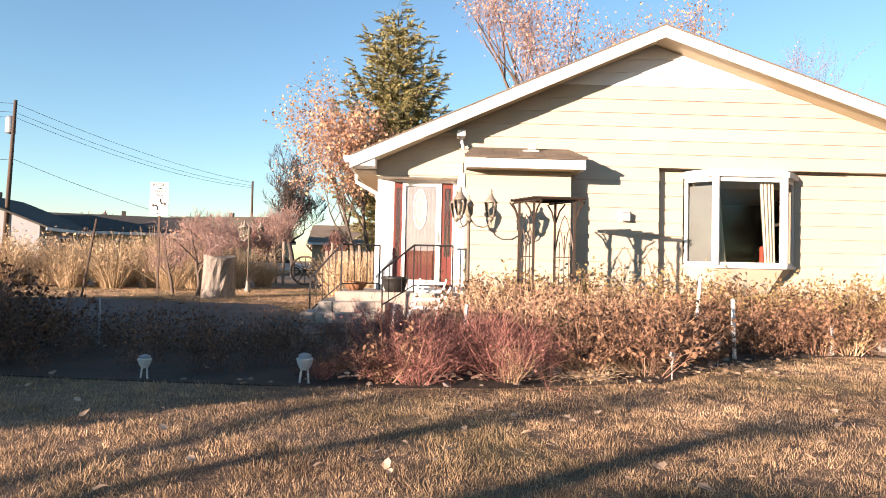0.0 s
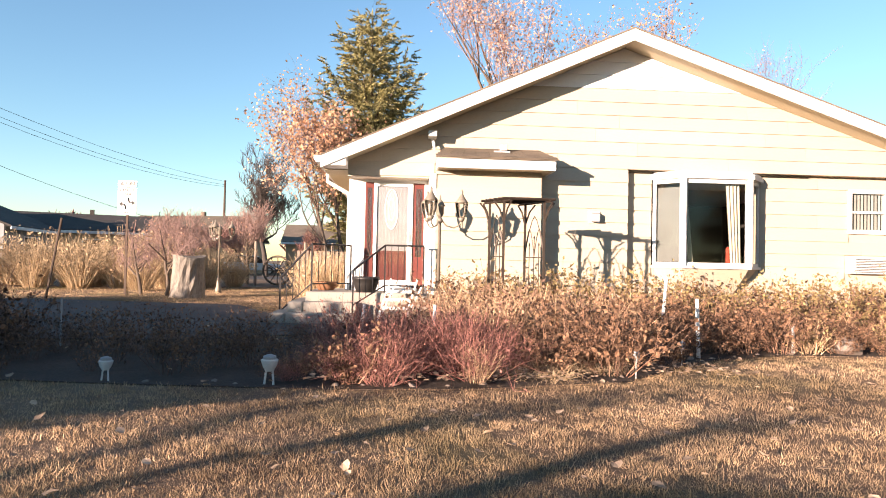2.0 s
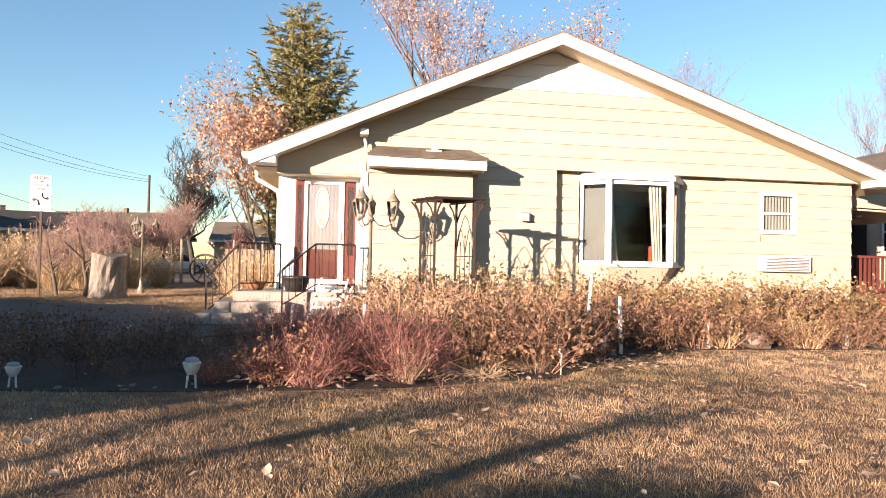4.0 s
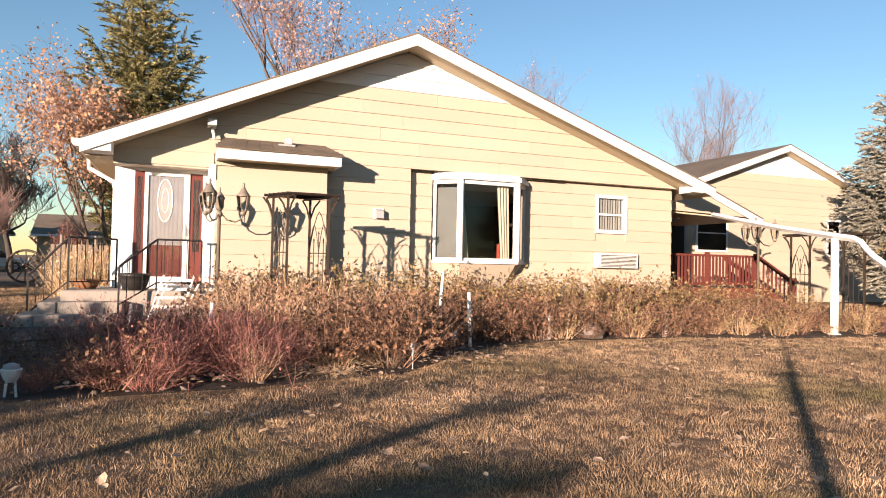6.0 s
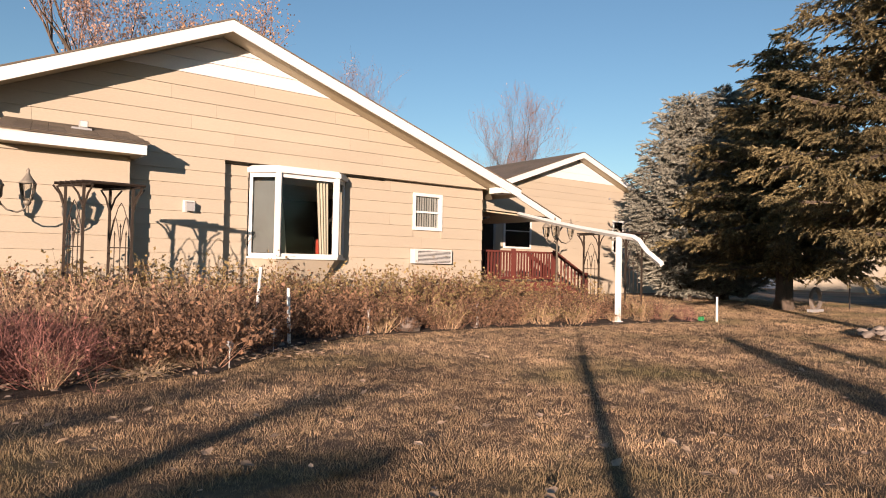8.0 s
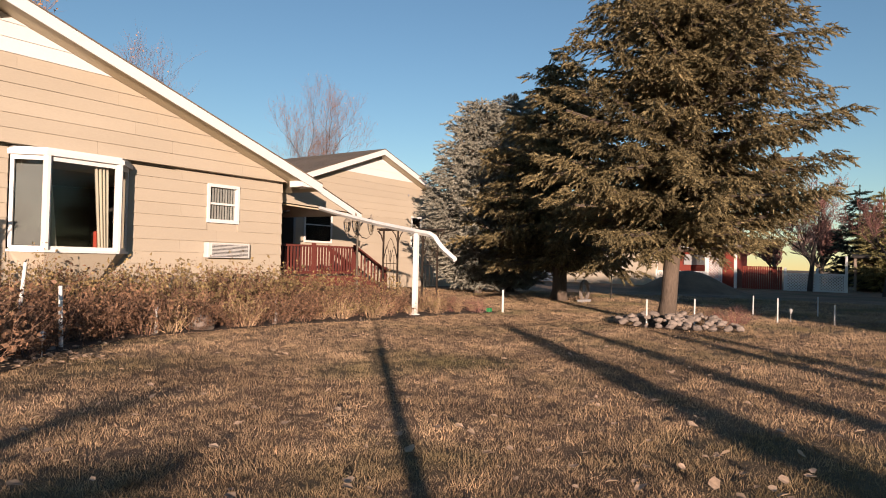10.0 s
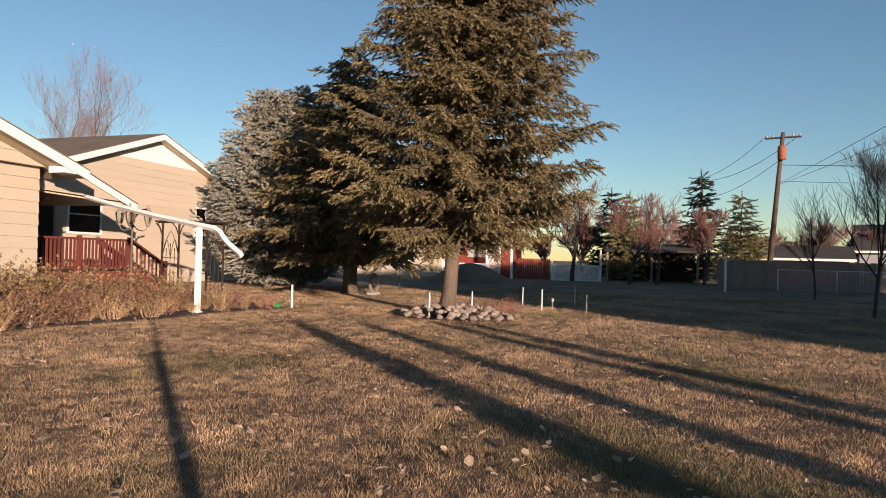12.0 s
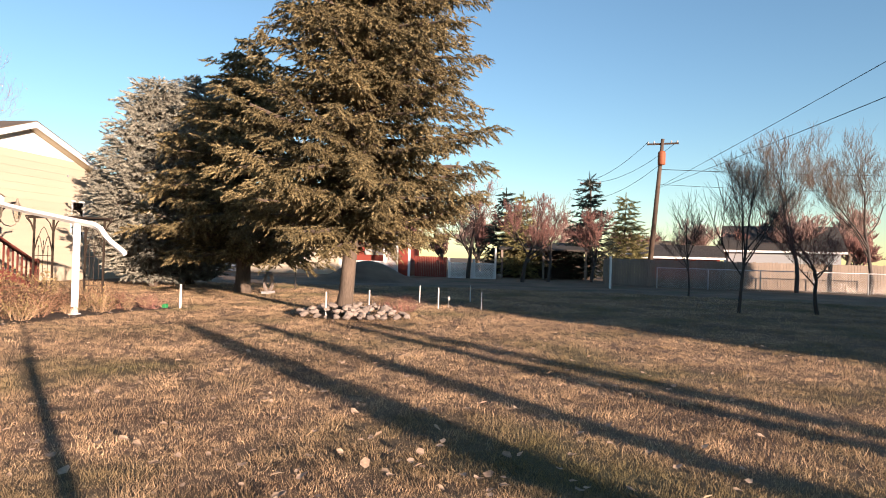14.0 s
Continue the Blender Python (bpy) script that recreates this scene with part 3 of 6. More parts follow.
for i, (a, b) in enumerate(ends):
    g = Geo()
    w = 0.07 / (Vector(b) - Vector(a)).length
    strip(g, a, b, ZB, ZB + 0.07)
    strip(g, a, b, ZT - 0.09, ZT)
    strip(g, a, b, ZB + 0.07, ZT - 0.09, 0.05, 0, w)
    strip(g, a, b, ZB + 0.07, ZT - 0.09, 0.05, 1 - w, 1)
    fr = part("window_frame", g, WHITE, bayw, "white painted frame")
    pg = Geo()
    aa, bb = Vector((*a, 0)), Vector((*b, 0))
    nrm = Vector(((bb - aa).y, -(bb - aa).x, 0)).normalized() * -0.03
    p, q = aa.lerp(bb, w) + nrm, aa.lerp(bb, 1 - w) + nrm
    pg.face((p.x, p.y, ZB + 0.07), (q.x, q.y, ZB + 0.07), (q.x, q.y, ZT - 0.09), (p.x, p.y, ZT - 0.09))
    pane = part("pane", pg, PANE, fr)
    pane.visible_shadow = False
    if i != 1:
        sg = Geo()
        s2 = nrm * 2.0
        p, q = aa.lerp(bb, w + 0.02) + s2, aa.lerp(bb, 1 - w - 0.02) + s2
        if i == 0:
            sg.face((p.x, p.y, ZB + 0.08), (q.x, q.y, ZB + 0.08), (q.x, q.y, ZT - 0.17), (p.x, p.y, ZT - 0.17))
            part("blind", sg, SCREEN, fr, "dusty grey insect screen")
part("mullion", Geo().tube([(B1, BF + 0.0, ZB), (B1, BF + 0.0, ZT)], 0.075, 8).tube([(B2, BF, ZB), (B2, BF, ZT)], 0.075, 8), WHITE, bayw)
roofb = Geo().prism([(B0 - 0.08, LY, ZT), (B1 - 0.06, BF - 0.08, ZT), (B2 + 0.06, BF - 0.08, ZT), (B3 + 0.10, LY, ZT)], (0, 0, 0.10))
part("window_head", roofb, WHITE, bayw, "white head board")
part("window_head", Geo().prism([(B0 - 0.03, LY, ZT + 0.10), (B1 - 0.03, BF - 0.04, ZT + 0.10), (B2 + 0.03, BF - 0.04, ZT + 0.10), (B3 + 0.05, LY, ZT + 0.10)], (0, 0, 0.05)), WHITE, bayw)
part("window_sill", Geo().prism([(B0 - 0.03, LY, ZB - 0.05), (B1 - 0.03, BF - 0.04, ZB - 0.05), (B2 + 0.03, BF - 0.04, ZB - 0.05), (B3 + 0.05, LY, ZB - 0.05)], (0, 0, 0.05)), WHITE, bayw, "white sill")
# tapered box below the sill
tb = Geo()
tb.v = [(B0 + 0.04, LY, ZB - 0.05), (B1, BF + 0.02, ZB - 0.05), (B2, BF + 0.02, ZB - 0.05), (B3 - 0.04, LY, ZB - 0.05), (B0 + 0.30, LY, 0.62), (B1 + 0.16, BF + 0.34, 0.62), (B2 - 0.18, BF + 0.34, 0.62), (B3 - 0.5, LY, 0.62)]
tb.f = [(0, 1, 5, 4), (1, 2, 6, 5), (2, 3, 7, 6), (4, 5, 6, 7), (3, 2, 1, 0)]
part("window_apron", tb, SIDING, bayw)
# room shell: its gloom is painted into the walls, floor and ceiling
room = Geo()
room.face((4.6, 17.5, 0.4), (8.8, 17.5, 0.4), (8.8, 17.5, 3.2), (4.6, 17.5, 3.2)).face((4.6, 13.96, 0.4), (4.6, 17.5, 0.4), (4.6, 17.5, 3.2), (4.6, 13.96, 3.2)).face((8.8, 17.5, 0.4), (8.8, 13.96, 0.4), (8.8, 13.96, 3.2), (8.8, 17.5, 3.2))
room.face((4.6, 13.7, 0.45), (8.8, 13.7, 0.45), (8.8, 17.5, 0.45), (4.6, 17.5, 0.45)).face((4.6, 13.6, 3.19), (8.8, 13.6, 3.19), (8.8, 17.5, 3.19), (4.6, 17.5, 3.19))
solid("wall_inner", room, PAINTED_DIM, "room shell behind the bay window, its dimness painted dark", "room", kind="structure")


def curtain(x0, x1, x0b, x1b, y, z0, z1, label):
    g = Geo()
    n = 14
    for i in range(n + 1):
        f0 = i / n
        wv = 0.035 * math.sin(i * 1.9)
        xt, xb = x0 + (x1 - x0) * f0, x0b + (x1b - x0b) * f0
        g.v += [(xb, y + wv, z0), (xt, y + wv, z1)]
        if i:
            m_ = 2 * i
            g.f.append((m_ - 2, m_, m_ + 1, m_ - 1))
    return solid("curtain", g, CURTAIN, label, "curtain", group="bay window curtains", smooth=True)


curtain(5.86, 5.97, 5.92, 6.14, 13.36, ZB + 0.02, ZT - 0.1, "narrow cream curtain drawn to the side of the bay window")
curtain(6.80, 7.12, 6.92, 7.16, 13.36, ZB + 0.02, ZT - 0.1, "gathered cream curtain drawn to the side of the bay window")
solid("cushion", Geo().box(6.93, 7.08, 13.5, 13.6, ZB, ZB + 0.42), REDCLOTH, "red cloth chair back behind the window", "cushion", bevel=0.03)
solid("window_seat", Geo().box(5.4, 7.7, 13.72, 13.95, ZB - 0.05, ZB), WHITE, "white inner sill of the bay", "sill")

# small double-hung window with vertical blinds
wx0, wx1, wz0, wz1, wy = 9.74, 10.58, 2.06, 2.92, LY - 0.02
win2 = thing("window_2", (10.15, LY, 2.0), "white sash window with vertical blinds", "window", kind="structure")
fr2 = part("window_frame", Geo().box(wx0 - 0.05, wx0 + 0.03, wy - 0.03, wy + 0.08, wz0 - 0.05, wz1 + 0.05).box(wx1 - 0.03, wx1 + 0.05, wy - 0.03, wy + 0.08, wz0 - 0.05, wz1 + 0.05).box(wx0 + 0.03, wx1 - 0.03, wy - 0.03, wy + 0.08, wz1 - 0.03, wz1 + 0.05).box(wx0 + 0.03, wx1 - 0.03, wy - 0.035, wy + 0.08, wz0 - 0.05, wz0 + 0.04), WHITE, win2, bevel=0.004)
part("sash", Geo().box(wx0 + 0.03, wx1 - 0.03, wy, wy + 0.04, 2.46, 2.51), WHITE, win2)
pn = part("pane", Geo().face((wx0, wy + 0.03, wz0), (wx1, wy + 0.03, wz0), (wx1, wy + 0.03, wz1), (wx0, wy + 0.03, wz1)), PANE, win2)
pn.visible_shadow = False
for i in range(10):
    xx = wx0 + 0.06 + i * 0.078
    part("slat", Geo().box(xx, xx + 0.05, wy + 0.07, wy + 0.075, wz0, wz1, None), GREYBLIND, win2)
part("backing", Geo().box(wx0, wx1, wy + 0.13, wy + 0.14, wz0, wz1), SCREEN, win2)

# through-wall air conditioner
acx0, acx1, acz0, acz1 = 9.66, 10.90, 1.15, 1.52
ac = thing("air_conditioner", (10.2, LY, 1.1), "white through-wall air conditioner with louvred grille", "air conditioner")
part("housing", Geo().box(acx0, acx1, LY - 0.16, LY + 0.1, acz0, acz1), PLASTIC, ac, bevel=0.012)
for i in range(9):
    zz = acz0 + 0.045 + i * 0.034
    part("slat", Geo().box(acx0 + 0.12, acx1 - 0.06, LY - 0.172, LY - 0.161, zz, zz + 0.017), PLASTIC, ac)
part("grille_back", Geo().box(acx0 + 0.12, acx1 - 0.06, LY - 0.164, LY - 0.1605, acz0 + 0.03, acz1 - 0.03), IRON, ac)

vent = thing("wall_vent", (4.1, WY, 2.2), "white hooded vent box on the siding", "vent")
part("plate", Geo().box(3.93, 4.17, WY - 0.04, WY - 0.015, 2.09, 2.33), PLASTIC, vent, bevel=0.005)
part("hood", Geo().prism([(3.97, WY - 0.04, 2.31), (3.97, WY - 0.17, 2.27), (3.97, WY - 0.17, 2.11), (3.97, WY - 0.04, 2.11)], (0.16, 0, 0)), GREYPLASTIC, vent)

# porch slab, steps and rails
porch = thing("porch_steps", (-1.3, 13.0, 0), "worn concrete porch with three steps", "steps")
part("slab", Geo().box(-1.75, 0.60, 12.72, 14.6, 0.0, 0.58), CONCRETE, porch, bevel=0.02)
part("step", Geo().box(-2.03, -1.752, 12.4, 14.2, 0.0, 0.40).box(-1.75, -0.75, 12.42, 12.718, 0.0, 0.40), CONCRETE, porch, bevel=0.02)
part("step", Geo().box(-2.31, -2.032, 12.1, 14.2, 0.0, 0.21).box(-2.03, -0.75, 12.12, 12.398, 0.0, 0.21), CONCRETE, porch, bevel=0.02)
part("threshold", Geo().box(-0.9, 0.4, 13.7, DY, 0.58, 0.64), WHITE, porch, "white door threshold")


def railing(a, b, c, end, label):
    """A sloping hand rail from the low post a up to b, level on to c."""
    t = thing("handrail", a, label, "railing", group="porch rails")
    A, B, C = Vector(a), Vector(b), Vector(c)
    part("rail", Geo().tube([A + Vector((0, 0, 0.80)), B + Vector((0, 0, 0.92)), C + Vector((0, 0, 0.92))], 0.02, 6), IRON, t)
    part("rail", Geo().tube([A + Vector((0, 0, 0.15)), B + Vector((0, 0, 0.14)), C + Vector((0, 0, 0.14))], 0.014, 6), IRON, t)
    for p, h in ((A, 0.80), (B, 0.92), (C, 0.92)):
        part("post", Geo().box(p.x - 0.015, p.x + 0.015, p.y - 0.015, p.y + 0.015, p.z, p.z + h), IRON, t)
    for P, Q, n, h0, h1 in ((A, B, 5, 0.80, 0.92), (B, C, 6, 0.92, 0.92)):
        for i in range(1, n):
            f0 = i / n
            p = P.lerp(Q, f0)
            part("baluster", Geo().box(p.x - 0.007, p.x + 0.007, p.y - 0.007, p.y + 0.007, p.z + 0.145, p.z + h0 + (h1 - h0) * f0), IRON, t)
    return t


railing((-2.28, 13.0, 0.02), (-1.68, 13.0, 0.58), (-0.98, 13.7, 0.58), 0, "black iron hand rail beside the porch steps")
railing((-0.82, 12.3, 0.21), (-0.25, 12.78, 0.58), (0.50, 12.78, 0.58), 0, "black iron hand rail along the porch front")


def pot(name, c, r, h, mat, label, prof=None):
    t = thing(name, c, label, "flower pot")
    part("bowl", Geo().lathe(c, [(r * 0.72, 0), (r * 0.92, h * 0.55), (r, h * 0.8), (r * 1.06, h * 0.82), (r * 1.06, h), (r * 0.92, h), (r * 0.88, h * 0.85)], 18), mat, t, smooth=True)
    part("soil", Geo().lathe((c[0], c[1], c[2] + h * 0.8), [(r * 0.90, 0), (r * 0.85, 0.01)], 14), EARTH, t)


pot("flower_pot", (-1.45, 13.5, 0.58), 0.22, 0.17, TERRACOTTA, "shallow terracotta bowl on the porch")
pot("kettle", (-0.62, 12.95, 0.58), 0.26, 0.30, BLACKPOT, "black iron cauldron planter on the porch")
chair = thing("folding_chair", (0.1, 12.6, 0.3), "white folded chair frame leaning by the porch", "chair")
for a, b in (((-0.35, 12.1, 0.1), (-0.12, 12.5, 0.86)), ((0.15, 12.1, 0.1), (0.38, 12.5, 0.86)), ((-0.3, 12.55, 0.15), (-0.05, 12.2, 0.72)), ((0.2, 12.55, 0.15), (0.45, 12.2, 0.72))):
    part("leg", Geo().tube([a, b], 0.018, 6), WHITE, chair)
for zz in (0.3, 0.45, 0.6, 0.75):
    f0 = (zz - 0.1) / 0.76
    part("slat", Geo().box(-0.35 + 0.23 * f0, 0.15 + 0.23 * f0, 12.1 + 0.4 * f0, 12.13 + 0.4 * f0, zz, zz + 0.05), WHITE, chair)

# ---- rear wing with its gable, porch roof and deck ----
rear = thing("house", (20, 18, 0), "cream rear wing with white gable and brown roof", "house")
RPX, RPZ, RS, RY = 20.85, 5.80, 0.35, 18.0
rw = Geo().prism([(14.3, RY, 0), (27.6, RY, 0), (27.6, RY, RPZ - 0.2 - (27.6 - RPX) * RS), (RPX, RY, RPZ - 0.2), (14.3, RY, RPZ - 0.2 - (RPX - 14.3) * RS)], (0, 12, 0))
rwall = part("wall", rw, SIDING, rear)
z = 0.2
while z < RPZ - 0.3:
    run = (RPZ - 0.22 - z) / RS
    run1 = max((RPZ - 0.22 - z - COURSE) / RS, 0.05)
    x0, x1 = max(14.3, RPX - run), min(27.6, RPX + run)
    a0, a1 = max(14.3, RPX - run1), min(27.6, RPX + run1)
    g = Geo()
    y = RY - 0.012
    g.v = [(x0, y - 0.02, z), (x1, y - 0.02, z), (a1, y - 0.006, z + COURSE), (a0, y - 0.006, z + COURSE), (x0, y + 0.008, z), (x1, y + 0.008, z), (a1, y + 0.008, z + COURSE), (a0, y + 0.008, z + COURSE)]
    g.f = [(0, 1, 2, 3), (4, 5, 1, 0), (5, 6, 2, 1), (6, 7, 3, 2), (7, 4, 0, 3)]
    part("board", g, SIDING if z < 4.62 else WHITE_SIDING, rwall)
    z += COURSE
rr = Geo()
for s in (-1, 1):
    xe = RPX + s * 7.2
    ze = RPZ - 7.2 * RS
    rr.prism([(xe, RY - 0.45, ze), (RPX, RY - 0.45, RPZ), (RPX, RY - 0.45, RPZ + 0.03), (xe, RY - 0.45, ze + 0.03)], (0, 13, 0))
part("roof", rr, SHINGLE, rear, "brown asphalt shingle roof")
for s in (-1, 1):
    xe = RPX + s * 7.2
    ze = RPZ - 7.2 * RS
    part("rake_board", Geo().prism([(xe, RY - 0.44, ze - 0.22), (RPX, RY - 0.44, RPZ - 0.22), (RPX, RY - 0.44, RPZ - 0.003), (xe, RY - 0.44, ze - 0.003)], (0, 0.035, 0)), WHITE, rear, "white rake board")
    part("soffit", Geo().prism([(xe, RY - 0.40, ze - 0.20), (RPX, RY - 0.40, RPZ - 0.20), (RPX, RY - 0.40, RPZ - 0.004), (xe, RY - 0.40, ze - 0.004)], (0, 0.38, 0)), SOFFIT, rear)


def plain_window(name, x0, x1, z0, z1, y, label, parent=None):
    t = thing(name, ((x0 + x1) / 2, y, z0), label, "window", kind="structure")
    part("window_frame", Geo().box(x0 - 0.07, x0, y - 0.04, y, z0 - 0.07, z1 + 0.07).box(x1, x1 + 0.07, y - 0.04, y, z0 - 0.07, z1 + 0.07).box(x0, x1, y - 0.04, y, z1, z1 + 0.07).box(x0, x1, y - 0.05, y, z0 - 0.07, z0).box(x0, x1, y - 0.03, y, (z0 + z1) / 2 - 0.02, (z0 + z1) / 2 + 0.02), WHITE, t)
    # flat dark sheet in place of the unlit room behind
    part("recess", Geo().box(x0, x1, y - 0.008, y - 0.004, z0, z1), PAINTED_DIM, t)
    part("pane", Geo().face((x0, y - 0.018, z0), (x1, y - 0.018, z0), (x1, y - 0.018, z1), (x0, y - 0.018, z1)), PANE, t)
    return t


plain_window("window_3", 16.9, 18.2, 1.85, 3.05, RY - 0.035, "white framed window above the deck")
plain_window("window_4", 23.3, 23.9, 1.8, 3.1, RY - 0.035, "white framed window of the rear wing")
solid("gable_vent", Geo().lathe((0, 0, 0), [(0.05, 0), (0.05, 0.03)], 10), GREYPLASTIC, "small round grey vent on the siding", "vent").matrix_world = pose(23.0, RY - 0.03, 4.1, 90, 0, 0)
pdoor = thing("door_2", (14.2, 17, 0.6), "dark sliding door behind the deck", "door", kind="structure")
part("frame", Geo().box(14.6, 14.7, RY - 0.08, RY - 0.03, 0.6, 2.75).box(16.3, 16.4, RY - 0.08, RY - 0.03, 0.6, 2.75).box(14.7, 16.3, RY - 0.08, RY - 0.03, 2.65, 2.75), GREYPLASTIC, pdoor)
part("pane", Geo().box(14.7, 16.3, RY - 0.06, RY - 0.05, 0.6, 2.65), PAINTED_DIM, pdoor, "flat sheet with the unlit inside painted dark")

# lower porch roof between both houses
proof = thing("porch_roof", (14, 15, 3), "low porch roof with white rake and cream gable infill", "roof", kind="structure")
pa, pb = Vector((12.75, 14.3, 3.89)), Vector((15.95, 14.3, 2.66))
part("rake_board", Geo().prism([(pa.x, pa.y, pa.z - 0.2), (pb.x, pb.y, pb.z - 0.2), tuple(pb), tuple(pa)], (0, 0.04, 0)), WHITE, proof)
part("roof", Geo().prism([(pa.x, pa.y - 0.03, pa.z + 0.003), (pb.x, pb.y - 0.03, pb.z + 0.003), (pb.x, pb.y - 0.03, pb.z + 0.03), (pa.x, pa.y - 0.03, pa.z + 0.03)], (0, 3.7, 0)), SHINGLE, proof)
part("infill", Geo().prism([(12.06, 14.36, 2.80), (15.5, 14.36, 2.70), (15.3, 14.36, 2.76), (pa.x, 14.36, pa.z - 0.16), (12.06, 14.36, pa.z - 0.2)], (0, 0.06, 0)), SIDING, proof)
part("soffit", Geo().prism([(12.06, 14.44, 2.74), (15.9, 14.44, 2.62), (15.9, 17.9, 2.62), (12.06, 17.9, 2.74)], (0, 0, 0.04)), SOFFIT, proof)
for xx in (12.35, 15.9):
    part("brace", Geo().tube([(xx + 0.6, 14.4, 2.56), (xx + 0.3, 14.4, 2.5), (xx + 0.05, 14.4, 2.25)], 0.03, 6), IRON, proof)

deck = thing("deck", (14.5, 15, 0), "dark red stained timber deck with railing and stairs", "deck")
for i in range(22):
    part("plank", Geo().box(12.15, 16.4, 14.62 + i * 0.15, 14.762 + i * 0.15, 0.60, 0.64), REDWOOD, deck)
part("skirt", Geo().box(12.15, 16.4, 14.55, 14.6, 0.34, 0.64), REDWOOD, deck)
for xx in (12.25, 14.2, 16.3):
    part("pier", Geo().box(xx - 0.06, xx + 0.06, 14.62, 14.74, 0, 0.6), REDWOOD, deck)
part("rail", Geo().box(12.2, 16.05, 14.55, 14.66, 1.54, 1.60), REDWOOD, deck)
part("rail", Geo().box(12.2, 16.05, 14.57, 14.63, 0.72, 0.80), REDWOOD, deck)
for xx in (12.25, 14.15, 16.0):
    part("post", Geo().box(xx - 0.05, xx + 0.05, 14.54, 14.64, 0.64, 1.66), REDWOOD, deck)
for i in range(29):
    xx = 12.38 + i * 0.125
    part("baluster", Geo().box(xx - 0.022, xx + 0.022, 14.575, 14.62, 0.80, 1.54), REDWOOD, deck)
for i in range(3):
    part("step", Geo().box(16.42 + 0.28 * i, 16.72 + 0.28 * i, 14.6, 15.9, 0.42 - 0.18 * i, 0.47 - 0.18 * i), REDWOOD, deck)
for yy in (14.55, 15.9):
    part("stair_rail", Geo().prism([(16.1, yy, 1.48), (17.6, yy, 0.72), (17.6, yy, 0.84), (16.1, yy, 1.60)], (0, 0.06, 0)), REDWOOD, deck)
    part("stringer", Geo().prism([(16.4, yy, 0.36), (17.5, yy, -0.0), (17.5, yy, 0.14), (16.4, yy, 0.64)], (0, 0.05, 0)), REDWOOD, deck)
    part("post", Geo().box(17.5, 17.6, yy - 0.02, yy + 0.08, 0, 0.95), REDWOOD, deck)
    for i in range(7):
        xx = 16.3 + i * 0.17
        part("baluster", Geo().box(xx - 0.02, xx + 0.02, yy + 0.01, yy + 0.05, 0.60 - 0.45 * i / 7, 1.42 - 0.56 * i / 7), REDWOOD, deck)

# white patio-cover frame on its post
cover = thing("patio_cover", (11.47, 8.57, 0), "white steel cover rafter curling down past its post", "patio cover")
part("post", Geo().box(11.42, 11.52, 8.52, 8.62, 0, 1.80), WHITE, cover, bevel=0.008)
part("base_plate", Geo().box(11.39, 11.55, 8.49, 8.65, 0, 0.03), WHITE, cover)
raf = [(13.2, 13.4, 2.62), (12.6, 11.9, 2.36), (11.95, 10.1, 2.06), (11.47, 8.57, 1.84), (11.40, 8.15, 1.78), (11.36, 7.97, 1.70), (11.33, 7.86, 1.58), (11.30, 7.72, 1.46), (11.25, 7.50, 1.33), (11.20, 7.34, 1.24)]
rg = Geo()
rg.tube(raf, [0.06] * 10, 4)
part("rafter", rg, WHITE, cover, "white painted curved rafter")
# ---- trees ----
def unit(v):
    return v / np.maximum(np.linalg.norm(v, axis=-1, keepdims=True), 1e-9)


def scatter(tv, tf, P, X, Y, Z, S):
    """Copies of a small template (points tv, triangles tf) at P with axes X, Y, Z and sizes S, as one set of arrays."""
    V = P[:, None, :] + S[:, None, None] * (tv[None, :, 0:1] * X[:, None, :] + tv[None, :, 1:2] * Y[:, None, :] + tv[None, :, 2:3] * Z[:, None, :])
    n = len(tv)
    T = tf[None] + (np.arange(len(P)) * n)[:, None, None]
    return V.reshape(-1, 3), T.reshape(-1, tf.shape[1])


def frames(X, rs):
    """Two more axes beside the directions X, with a random turn."""
    a = rs.normal(size=X.shape)
    Y = unit(np.cross(X, a))
    return Y, np.cross(X, Y)


def spray(n, rs, width=0.30, length=1.0, needle=0.075):
    """A needle spray: thin needles standing out along a twig that runs along x."""
    v, f = [], []
    for i in range(n):
        t = (i + rs.random()) / n * length
        a = rs.random() * 2 * math.pi
        r = width * (1.0 - 0.55 * t / length) * (0.6 + 0.5 * rs.random())
        d = np.array([0.55 * width + 0.1 * rs.random(), r * math.cos(a), r * math.sin(a)])
        s = np.array([0, -math.sin(a), math.cos(a)]) * needle * 0.5
        b = np.array([t, 0, 0])
        k = len(v)
        v += [b - s, b + s, b + d]
        f.append((k, k + 1, k + 2))
    return np.array(v), np.array(f)


